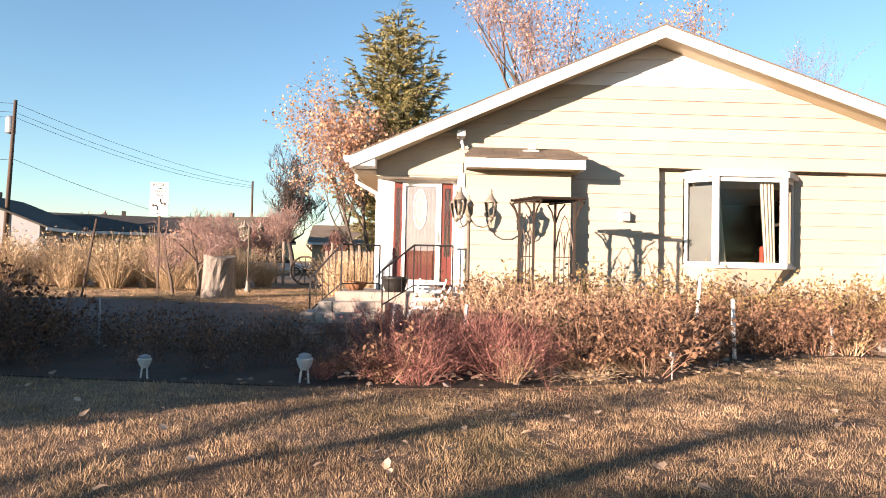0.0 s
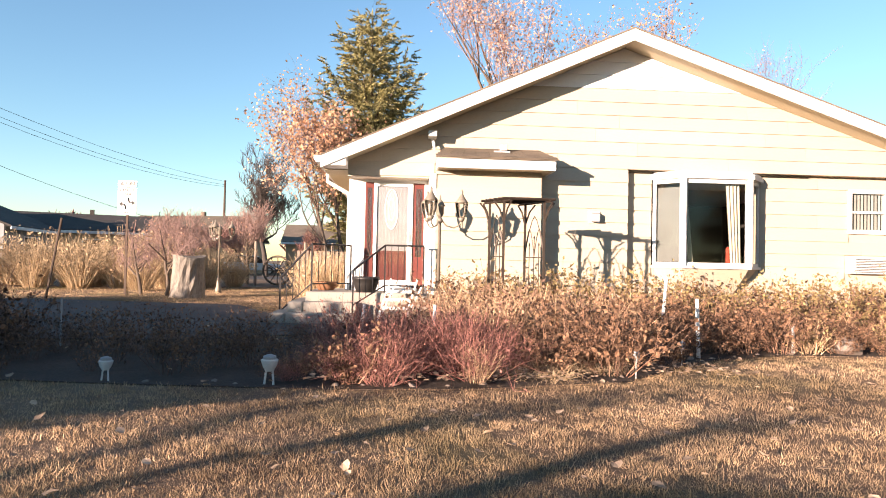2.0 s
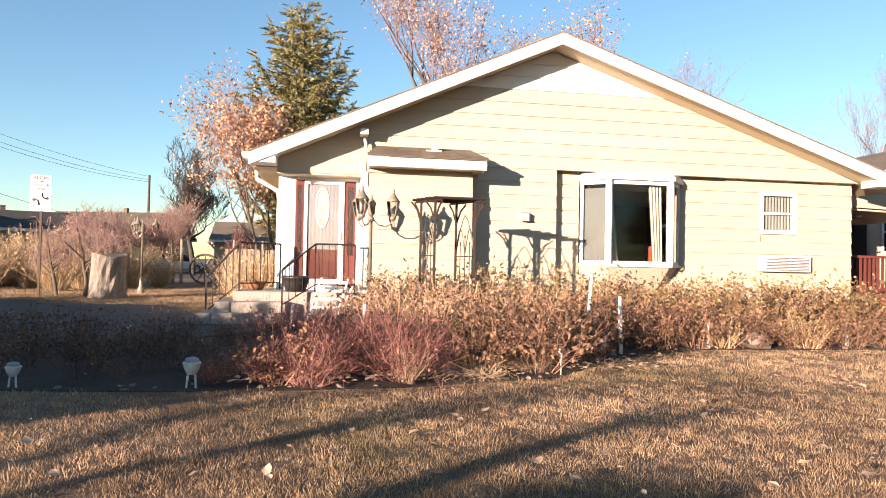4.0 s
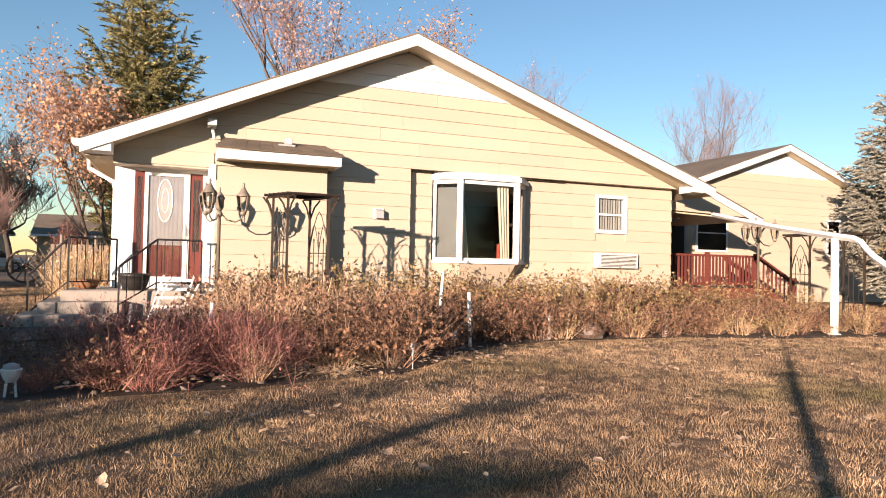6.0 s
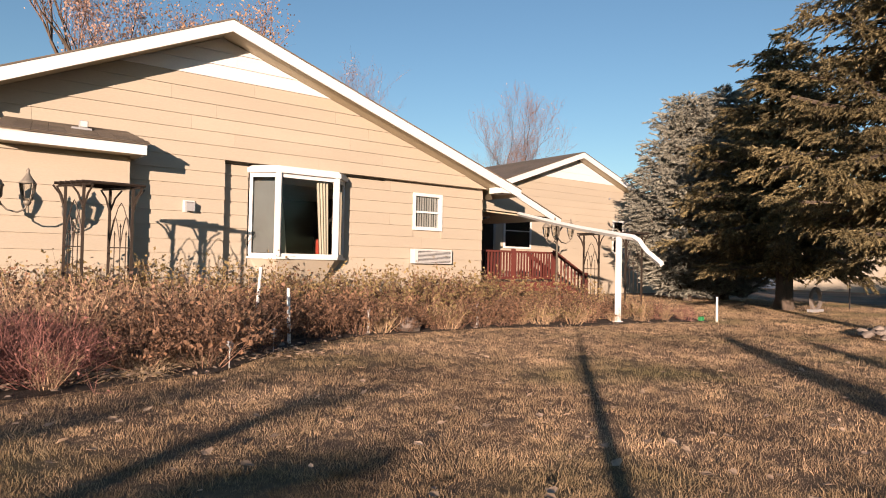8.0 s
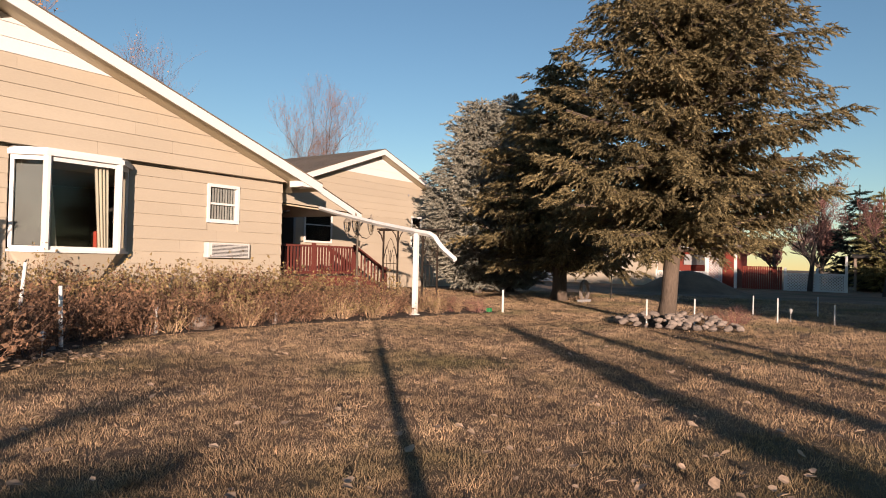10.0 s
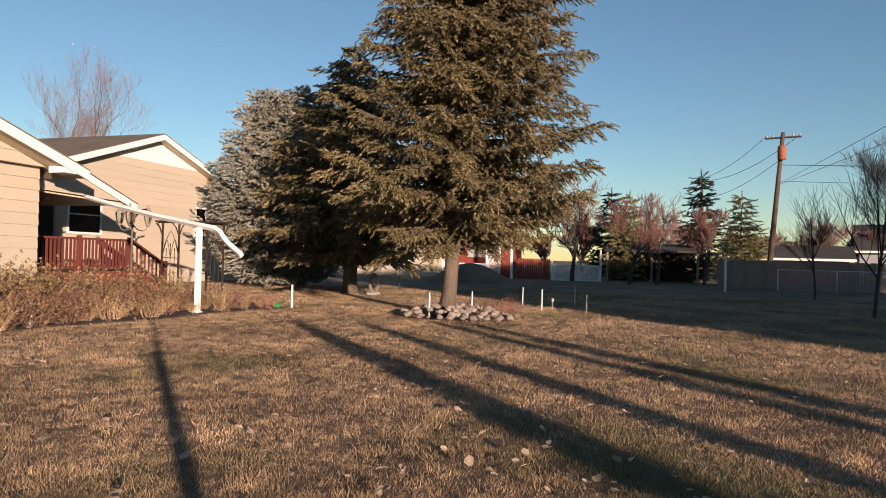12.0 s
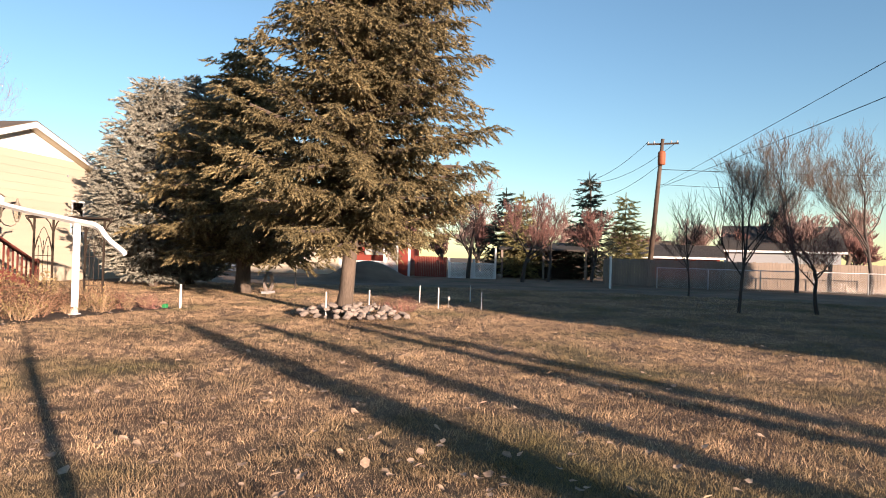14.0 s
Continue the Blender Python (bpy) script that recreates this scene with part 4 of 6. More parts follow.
def conifer(name, at, height, radius, seed, needles, label, base=0.1, lean=(0, 0), tiers=30, per=9, size=0.55, power=0.85, droop=0.25, sprays=8, trunk_r=None, category="conifer", bark=BARK, upturn=0.15, gap=0.0, hang=0.0, needles_n=44, rough=0.0, low0=0.55):
    rs = np.random.RandomState(seed)
    tree = thing(name, at, label, category)
    at = np.array(at, float)
    r0 = trunk_r or height * 0.018
    top = at + np.array([lean[0], lean[1], height])
    pts = [tuple(at + (top - at) * f + np.array([math.sin(f * 7 + seed), math.cos(f * 5 + seed), 0]) * 0.03 * (f > 0)) for f in (0, 0.04, 0.15, 0.35, 0.6, 0.85, 1)]
    part("trunk", Geo().tube(pts, [r0 * 1.35, r0 * 1.05, r0 * 0.95, r0 * 0.8, r0 * 0.5, r0 * 0.2, 0.01], 10), bark, tree, smooth=True)
    limbs = Geo()
    P, X, S = [], [], []
    for i in range(tiers):
        f = base + (1 - base) * (i + 0.5 * rs.random()) / tiers
        c0 = at + (top - at) * f
        shape = ((1 - f) / (1 - base)) ** power
        low = min(1.0, low0 + (1 - low0) * (f - base) / 0.12) if f < base + 0.12 else 1.0
        n = max(4, int(per * (0.5 + 0.5 * shape)))
        a0 = rs.random() * 6.28
        for k in range(n):
            if rs.random() < gap:
                continue
            a = a0 + 6.283 * (k + 0.6 * rs.random()) / n
            c = c0 + (top - at) * rough * (rs.random() - 0.5) * 1.8 * (1 - base) / tiers
            L = radius * shape * low * (0.62 - 0.1 * rough + (0.5 + 0.18 * rough) * rs.random()) + 0.12 * size
            d = np.array([math.cos(a), math.sin(a), 0])
            dr = droop * (0.5 + rs.random()) + 0.22 * rough * (rs.random() - 0.5)
            m = 5
            q = []
            for j in range(m + 1):
                u = j / m
                zz = L * (0.16 * u - dr * 1.6 * u * u + upturn * 1.5 * u ** 3)
                q.append(c + d * L * u + np.array([0, 0, zz]))
            q = np.array(q)
            if L > 0.5:
                limbs.tube([tuple(x) for x in q[:-1]], [max(0.02, 0.025 * L * (1 - 0.8 * j / m)) for j in range(m)], 4, cap=False)
            count = max(3, int(sprays * L / size * 0.55))
            for j in range(count):
                u = 0.12 + 0.88 * (j + rs.random()) / count
                b = q[min(int(u * m), m - 1)]
                e = q[min(int(u * m) + 1, m)]
                p = b + (e - b) * (u * m - min(int(u * m), m - 1))
                side = np.array([-d[1], d[0], 0]) * (1 if rs.random() < 0.5 else -1)
                w = (0.25 + 0.75 * rs.random()) * (1.05 - 0.55 * u)
                x = d * (0.25 + 0.6 * rs.random()) + side * w * 1.15 + np.array([0, 0, -0.35 + 0.65 * rs.random() - droop * 0.6 - hang * rs.random()])
                P.append(p + side * 0.10 * L * rs.random() * (1 - u) + rs.normal(size=3) * 0.045 * rough)
                X.append(x)
                S.append(size * (0.65 + 0.7 * rs.random()))
    P.append(top - np.array([0, 0, size * 0.7]))
    X.append(np.array([0.0, 0.0, 1.0]))
    S.append(size * 1.2)
    P, X, S = np.array(P), unit(np.array(X)), np.array(S)
    Y, Z = frames(X, rs)
    tv, tf = spray(needles_n, rs, needle=0.075 if needles_n > 40 else 0.10)
    V, F = scatter(tv, tf, P, X, Y, Z, S)
    V = V - at
    crown = new("crown", raw_mesh("crown", V, F, needles))
    crown.parent = tree
    tagged(part("limb", limbs, bark, tree), kind="stuff")
    return tree


def broadleaf(name, at, height, seed, label, bark=BARK, leafmat=None, leaves=0, leaf=0.12, spread=0.6, trunk=0.25, fork=0.3, levels=4, twigs=None, lean=(0, 0), category="tree", kids=(3, 5), upward=0.35, cluster=3, r0=None, droop=0.0, thick=1.0, wiggle=1.0):
    """A branching tree: limbs of falling size, fine twigs, and leaves set on the last of them."""
    rs = np.random.RandomState(seed)
    tree = thing(name, at, label, category)
    g = Geo()
    tw = Geo()
    tips = []
    r0 = r0 or height * 0.017

    def grow(p, d, L, r, lev):
        n = 4 if lev < 2 else 3
        pts, q, dd = [p], p.copy(), d.copy()
        for j in range(n):
            dd = unit(dd + rs.normal(size=3) * (0.10 + 0.05 * lev) * wiggle + np.array([0, 0, (upward - droop * (lev > 2)) * 0.16 * lev]))
            q = q + dd * L / n
            pts.append(q)
        r1 = r * (0.62 if lev == 0 else 0.45)
        tgt = g if lev < levels - 1 else tw
        tgt.tube([tuple(x) for x in pts], [r + (r1 - r) * j / n for j in range(n + 1)], 8 if lev == 0 else (5 if lev < 2 else 3), cap=False)
        if lev >= levels:
            for x in pts[1:]:
                tips.append((x, dd))
            return
        k = rs.randint(*kids) + (1 if lev else 1)
        for j in range(k):
            u = (fork + (1 - fork) * (j + rs.random()) / k) if lev else (0.55 + 0.45 * (j + rs.random()) / k)
            i = min(int(u * n), n - 1)
            b = pts[i] + (pts[i + 1] - pts[i]) * (u * n - i)
            a = rs.random() * 6.283
            side = np.array([math.cos(a), math.sin(a), 0.15])
            nd = unit(dd * (0.75 if lev else 0.55) + side * spread * (0.7 + 0.6 * rs.random()) + np.array([0, 0, upward * 0.6]))
            grow(b, nd, L * (0.55 + 0.25 * rs.random()) * (1.0 if lev else 1.1), max(r1 * (0.6 + 0.3 * rs.random()), 0.006 * thick), lev + 1)
        if lev:
            grow(pts[-1], dd, L * 0.6, max(r1, 0.006 * thick), lev + 1)
        else:
            grow(pts[-1], unit(dd + np.array([lean[0], lean[1], 0])), L * 0.85, r1, lev + 1)

    grow(np.zeros(3), unit(np.array([lean[0], lean[1], 1.0])), height * trunk, r0, 0)
    top = max(p[0][2] for p in tips)
    k = height / top
    for gg, nm, mm in ((g, "trunk", bark), (tw, "twig", twigs or bark)):
        if gg.v:
            gg.v = [(x * k, y * k, z * k) for x, y, z in gg.v]
            ob = new(nm, gg.mesh(nm, mm, smooth=True))
            ob.parent = tree
            if nm == "twig":
                tagged(ob, kind="stuff")
    if leaves:
        T = np.array([t[0] for t in tips]) * k
        idx = rs.randint(0, len(T), leaves)
        P = T[idx] + rs.normal(size=(leaves, 3)) * leaf * cluster * 0.6
        X = unit(rs.normal(size=(leaves, 3)) + np.array([0, 0, -0.5]))
        Y, Z = frames(X, rs)
        tv = np.array([(0, 0, 0), (0.5, 0.36, 0.06), (1, 0, 0.0), (0.5, -0.36, 0.06)])
        V, F = scatter(tv, np.array([(0, 1, 2, 3)]), P, X, Y, Z, leaf * (0.6 + 0.8 * rs.random(leaves)))
        ob = new("crown", raw_mesh("crown", V, F, leafmat))
        ob.parent = tree
    return tree


# the big spruce in its ring of stones, and the two behind it
conifer("spruce_tree", (13.6, 3.75, 0), 13.5, 2.95, 3, SPRUCE, "tall olive-green spruce with drooping boughs in a ring of stones", base=0.12, low0=0.85, tiers=46, per=14, size=0.24, droop=0.20, sprays=17, trunk_r=0.155, category="spruce", power=0.62, gap=0.16, lean=(0.35, -0.9), hang=0.5, rough=1.0, needles_n=26)
conifer("spruce_tree", (19.9, 9.1, 0), 8.2, 3.6, 8, SPRUCE, "broad olive spruce with boughs down to the lawn", base=0.13, tiers=28, per=12, size=0.38, droop=0.20, sprays=12, trunk_r=0.24, category="spruce", power=0.66, gap=0.14, hang=0.45, needles_n=26, rough=0.9)
conifer("spruce_tree", (23.4, 12.9, 0), 7.9, 2.7, 12, BLUESPRUCE, "dense grey-blue spruce by the rear wing", base=0.03, tiers=30, per=13, size=0.40, droop=0.05, sprays=12, category="spruce", power=0.5, upturn=0.3, needles_n=26)
conifer("spruce_tree", (21.4, 13.2, 0), 7.3, 2.5, 14, BLUESPRUCE, "shorter grey-blue spruce by the rear wing", base=0.03, tiers=28, per=13, size=0.40, droop=0.05, sprays=12, category="spruce", power=0.5, upturn=0.3, needles_n=26)
# pine and autumn trees beyond the house
conifer("pine_tree", (-1.9, 36.5, 0), 14.8, 3.5, 21, PINE, "tall pine with open tufted crown beyond the porch", base=0.09, tiers=22, per=9, size=0.62, droop=-0.10, sprays=17, upturn=0.45, gap=0.2, rough=0.8, category="pine", power=0.5, trunk_r=0.30, needles_n=30)
broadleaf("tree", (-3.5, 33.0, 0), 10.0, 31, "autumn tree with sparse orange leaves", leafmat=ORANGELEAF, leaves=2600, leaf=0.15, spread=0.5, lean=(-0.04, 0), twigs=TWIG, droop=0.6, trunk=0.42, r0=0.13)
broadleaf("tree", (-2.6, 34.0, 0), 10.6, 35, "autumn tree with sparse orange leaves", leafmat=ORANGELEAF, leaves=2200, leaf=0.15, spread=0.42, twigs=TWIG, droop=0.6, trunk=0.4, r0=0.13)
broadleaf("tree", (6.5, 31.5, 0), 17.0, 37, "tall tree with faded pink-orange leaves behind the roof", leafmat=PINKLEAF, leaves=4200, leaf=0.13, spread=0.22, trunk=0.4, twigs=TWIG)
broadleaf("tree", (9.6, 31.0, 0), 15.0, 43, "tree with rust-orange leaves behind the ridge", leafmat=ORANGELEAF, leaves=2600, leaf=0.13, spread=0.20, trunk=0.4, twigs=TWIG)
broadleaf("tree", (-9.4, 46.5, 0), 9.6, 51, "leafless tree with a dark spreading crown by the street", bark=BARK_DARK, spread=0.8, levels=5, trunk=0.28, kids=(3, 4), thick=2.2)
for i, (x, y, h, sp) in enumerate(((17.5, 31.5, 12.6, 0.62), (31.5, 33.5, 13.8, 0.5), (24.5, 35.0, 10.2, 0.6))):
    broadleaf("tree", (x, y, 0), h, 61 + i, "leafless tree with pinkish twigs behind the roof", bark=BARK, twigs=TWIG, spread=sp, levels=5, kids=(3, 4), trunk=0.3, thick=0.8, r0=0.11, leafmat=PINKLEAF, leaves=(700 if i == 0 else 200), leaf=0.10)
# bare young fruit trees on the shaded lawn
broadleaf("fruit_tree", (19.2, -6.0, 0), 4.8, 71, "leafless young fruit tree with upright branches", bark=BARK_DARK, spread=0.75, levels=3, trunk=0.2, kids=(6, 8), upward=0.3, r0=0.026, thick=0.4, wiggle=0.45)
broadleaf("fruit_tree", (28.0, -6.5, 0), 4.6, 72, "leafless young fruit tree with upright branches", bark=BARK_DARK, spread=0.75, levels=3, trunk=0.22, kids=(5, 7), upward=0.3, r0=0.026, thick=0.5, wiggle=0.5)
broadleaf("fruit_tree", (19.6, -8.2, 0), 3.2, 73, "leafless bushy fruit tree with reddish twigs", bark=BARK_DARK, twigs=REDTWIG, spread=0.9, levels=4, trunk=0.16, kids=(4, 6), upward=0.3, r0=0.024, thick=0.25)
broadleaf("tree", (36.0, -13.5, 0), 9.0, 74, "leafless tree with twisted branches by the fence", bark=BARK_DARK, twigs=BARK, spread=0.6, levels=5, kids=(3, 4), thick=0.8, r0=0.08)
broadleaf("tree", (37.0, -17.5, 0), 9.5, 75, "leafless tree with twisted branches by the fence", bark=BARK_DARK, twigs=BARK, spread=0.6, levels=5, kids=(3, 4), thick=0.8, r0=0.08)
for i, (x, y, h, lf) in enumerate(((38.0, 0.6, 5.2, 500), (40.0, -0.9, 5.4, 500), (42.0, -3.6, 4.8, 300), (42.0, 4.2, 6.5, 900))):
    broadleaf("tree", (x, y, 0), h, 81 + i, "small leafless tree with reddish twigs at the yard's end", bark=BARK_DARK, twigs=REDTWIG, spread=0.65, levels=5, kids=(2, 4), thick=1.4, leafmat=PINKLEAF, leaves=lf if i == 3 else 0, leaf=0.1)
for i, (x, y, h, r, mt) in enumerate(((47.6, -3.7, 7.4, 2.1, DARKSPRUCE), (50.5, -6.6, 6.2, 1.9, PINE), (46.0, 0.9, 5.8, 1.9, PINE), (48.0, 2.2, 6.2, 1.8, DARKSPRUCE))):
    conifer("spruce_tree", (x, y, 0), h, r, 91 + i, mt, "small dark evergreen behind the fence", base=0.03, tiers=18, per=9, size=0.55, droop=0.1, sprays=6, category="spruce", power=0.7)

# tall growth beyond the lawn that throws the long shadows over the lawn
def shadow_foot(tip, h):
    """The foot of something h high whose top throws its shadow to tip."""
    L = h / math.tan(radians(SUN_EL))
    a = radians(SUN_AZ)
    return (tip[0] + math.sin(a) * L, tip[1] + math.cos(a) * L, 0)


for i, (tip, h, r) in enumerate((((10.8, 5.85), 2.5, 0.30), ((11.3, 4.7), 2.4, 0.14), ((12.1, 3.5), 2.6, 0.16), ((12.3, 2.9), 2.8, 0.26))):
    conifer("juniper_tree", shadow_foot(tip, h), h, r, 101 + i, DARKSPRUCE, "slim columnar evergreen behind the lawn", base=0.02, tiers=40, per=9, size=0.14, droop=-0.4, sprays=8, category="juniper", power=0.6, upturn=0.5)
# ---- garden: stems, lamps, arbours ----
def inside(poly, X, Y):
    ok = np.zeros(len(X), bool)
    j = len(poly) - 1
    for i in range(len(poly)):
        (xi, yi), (xj, yj) = poly[i], poly[j]
        c = ((yi > Y) != (yj > Y)) & (X < (xj - xi) * (Y - yi) / (yj - yi + 1e-12) + xi)
        ok ^= c
        j = i
    return ok


BED = [(p[0], p[1]) for p in bed.v[:20]]
DRIVE = [(p[0], p[1]) for p in drive.v[:9]]


def ribbons(base, dirs, length, width, rs, segs=3, bend=0.25, sag=0.0):
    """Thin curved stems as ribbons: arrays of points and quads, and the stems' points."""
    n = len(base)
    side = unit(np.cross(dirs, rs.normal(size=(n, 3))))
    pts = [base]
    d = dirs.copy()
    for k in range(segs):
        d = unit(d + rs.normal(size=(n, 3)) * bend + np.array([0, 0, -sag * (k + 1)]))
        pts.append(pts[-1] + d * (length / segs)[:, None])
    pts = np.stack(pts, 1)
    w = width[:, None] * np.linspace(1, 0.35, segs + 1)[None]
    a, b = pts - side[:, None] * w[..., None], pts + side[:, None] * w[..., None]
    V = np.stack([a, b], 2).reshape(-1, 3)
    m = 2 * (segs + 1)
    F = np.concatenate([np.array([[2 * k, 2 * k + 1, 2 * k + 3, 2 * k + 2]]) for k in range(segs)])[None] + (np.arange(n) * m)[:, None, None]
    return V, F.reshape(-1, 4), pts


def leaves_at(P, size, rs):
    n = len(P)
    X = unit(rs.normal(size=(n, 3)))
    Y, Z = frames(X, rs)
    tv = np.array([(0, 0, 0), (0.5, 0.32, 0.1), (1, 0, 0.0), (0.5, -0.32, 0.1)])
    return scatter(tv, np.array([(0, 1, 2, 3)]), P, X, Y, Z, size * (0.5 + rs.random(n)))


def shrub(name, label, seed, stems, height, radius, width, stemmat, leafmat, leaves, leaf, lean=0.5, bend=0.2, side=2, sag=0.0, category="shrub", group=""):
    rs = np.random.RandomState(seed)
    t = thing(name, (0, 0, 0), label, category, group)
    a = rs.random(stems) * 6.283
    r = radius * 0.45 * np.sqrt(rs.random(stems))
    base = np.stack([r * np.cos(a), r * np.sin(a), np.zeros(stems)], 1)
    d = unit(np.stack([np.cos(a) * lean * r / radius * 2, np.sin(a) * lean * r / radius * 2, np.ones(stems)], 1) + rs.normal(size=(stems, 3)) * 0.15)
    L = height * (0.55 + 0.5 * rs.random(stems))
    V, F, pts = ribbons(base, d, L, width * (0.6 + 0.7 * rs.random(stems)), rs, 4, bend, sag)
    allV, allF, tips = [V], [F], [pts[:, 2:].reshape(-1, 3)]
    for k in range(side):
        u = rs.randint(1, 4, stems)
        b = pts[np.arange(stems), u]
        dd = unit(d + rs.normal(size=(stems, 3)) * 0.6)
        V2, F2, p2 = ribbons(b, dd, L * 0.35, width * 0.6 * np.ones(stems), rs, 2, 0.2, sag)
        allF.append(F2 + sum(len(v) for v in allV))
        allV.append(V2)
        tips.append(p2[:, 1:].reshape(-1, 3))
    ob = tagged(new("stem", raw_mesh("stem", np.concatenate(allV), np.concatenate(allF), stemmat)), kind="stuff")
    ob.parent = t
    if leaves:
        T = np.concatenate(tips)
        P = T[rs.randint(0, len(T), leaves)] + rs.normal(size=(leaves, 3)) * 0.012
        V, F = leaves_at(P, leaf, rs)
        ob = tagged(new("foliage", raw_mesh("foliage", V, F, leafmat)), kind="stuff")
        ob.parent = t
    return t


def drop_copies(templates, places, rs, smin=0.8, smax=1.2, zs=1.0):
    """The first place takes each template itself; the rest are copies, turned and sized."""
    used = set()
    for x, y in places:
        k = rs.randint(len(templates))
        s = (smin + (smax - smin) * rs.random()) * (0.50 if -4.4 < x < -0.55 and y < 12 else 0.78 if x > 10 and y < 20 else 1.0)
        t = templates[k]
        if k not in used:
            used.add(k)
        else:
            t = copy_thing(t, Matrix())
        t.location = (x, y, 0.03)
        t.rotation_euler = (0, 0, rs.random() * 6.28)
        t.scale = (s, s, s * zs)
    for k, t in enumerate(templates):
        if k not in used:
            t.location = (places[0][0] + 0.3, places[0][1] + 0.3, 0.03)


def spots(poly, n, rs, gap):
    """Places inside a patch of the plan, at least gap apart."""
    out = []
    xs, ys = [p[0] for p in poly], [p[1] for p in poly]
    for _ in range(n * 40):
        x, y = min(xs) + (max(xs) - min(xs)) * rs.random(), min(ys) + (max(ys) - min(ys)) * rs.random()
        if inside(poly, np.array([x]), np.array([y]))[0] and inside(BED, np.array([x]), np.array([y]))[0] and all((x - a) ** 2 + (y - b) ** 2 > gap * gap for a, b in out):
            out.append((x, y))
            if len(out) >= n:
                break
    return out


rs0 = np.random.RandomState(77)
red = [shrub("shrub", "bushy clump of dry dark-red stems in the bed", 201 + i, 130, 0.62, 0.40, 0.0028, STALK_RED, STALK_RED, 420, 0.022, lean=0.75, bend=0.3, side=6, group="dry red shrubs") for i in range(3)]
tan = [shrub("dry_plant", "dry tan perennial stalks with withered leaves", 211 + i, 44, 0.84, 0.34, 0.0042, STALK_TAN, STALK_BROWN, 260, 0.045, lean=0.45, side=3, group="dry tan perennials") for i in range(3)]
brown = [shrub("dry_plant", "dry brown perennial with curled dark leaves", 221 + i, 46, 0.70, 0.40, 0.0038, STALK_BROWN, CURLED, 620, 0.048, lean=0.75, side=4, group="dry brown perennials") for i in range(3)]
rose = [shrub("rose_bush", "leggy rose bush with dusty green and wine-red leaves", 231 + i, 24, 1.05, 0.45, 0.005, STALK_BROWN, (CURLED, OLIVELEAF, OLIVELEAF)[i], 560, 0.056, lean=0.75, side=5, bend=0.15, group="rose bushes") for i in range(3)]
tuft = [shrub("grass_clump", "matted clump of pale dry grass in the bed", 241 + i, 150, 0.50, 0.40, 0.0028, DRYGRASS, None, 0, 0, lean=1.5, side=1, bend=0.4, sag=0.35, group="dry grass clumps") for i in range(2)]
front_red = [(-1.0, 6.3), (-0.4, 6.15), (0.9, 6.25), (1.4, 7.2), (1.0, 8.6), (0.0, 8.5), (-1.0, 7.2)]
mid_tan = [(0.3, 8.6), (1.2, 7.8), (3.2, 8.4), (3.4, 11.2), (0.9, 11.6), (0.5, 9.6)]
drop_copies(red, spots(front_red, 20, rs0, 0.40), rs0, 0.6, 1.3)
drop_copies([copy_thing(tan[1], Matrix()), copy_thing(brown[1], Matrix())], spots(front_red, 12, rs0, 0.45), rs0, 0.5, 0.85)
drop_copies(tan, spots(mid_tan, 34, rs0, 0.36), rs0, 0.75, 1.25)
drop_copies(brown, spots([(1.3, 6.5), (2.4, 6.8), (4.2, 8.4), (12.5, 8.6), (12.5, 10.2), (3.2, 10.4), (0.6, 9.6), (1.6, 7.6)], 80, rs0, 0.38), rs0, 0.5, 1.25)
tan2 = [shrub("dry_plant", "dry tan stalks at the edge of the bed", 251 + i, 60, 0.50, 0.36, 0.004, STALK_TAN, OLIVELEAF, 200, 0.042, lean=0.7, side=3, group="dry tan edge plants") for i in range(2)]
drop_copies(tan2, spots([(5.0, 8.7), (8.0, 8.8), (13.4, 7.9), (14.3, 11.5), (8, 10.5)], 48, rs0, 0.4), rs0, 0.5, 1.25)
drop_copies(rose, spots([(0.9, 10.8), (12.0, 9.6), (12.2, 13.0), (0.9, 12.7)], 76, rs0, 0.46), rs0, 0.5, 1.2)
drop_copies(tuft, spots([(1.0, 6.3), (2.6, 6.7), (2.8, 7.8), (1.2, 7.4)], 9, rs0, 0.3), rs0, 0.7, 1.1)
# left-bed plants: part of their shade is in the stem colour
dark = [shrub("dry_plant", "withered shrub in the left bed, shade mixed into its dark stems", 261 + i, 34, 0.85, 0.42, 0.0042, SHADESTALK, CURLED, 330, 0.045, lean=0.6, side=3, group="shaded dry plants") for i in range(3)]
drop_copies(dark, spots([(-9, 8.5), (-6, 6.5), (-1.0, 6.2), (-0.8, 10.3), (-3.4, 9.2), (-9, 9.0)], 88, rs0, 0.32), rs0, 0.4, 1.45)


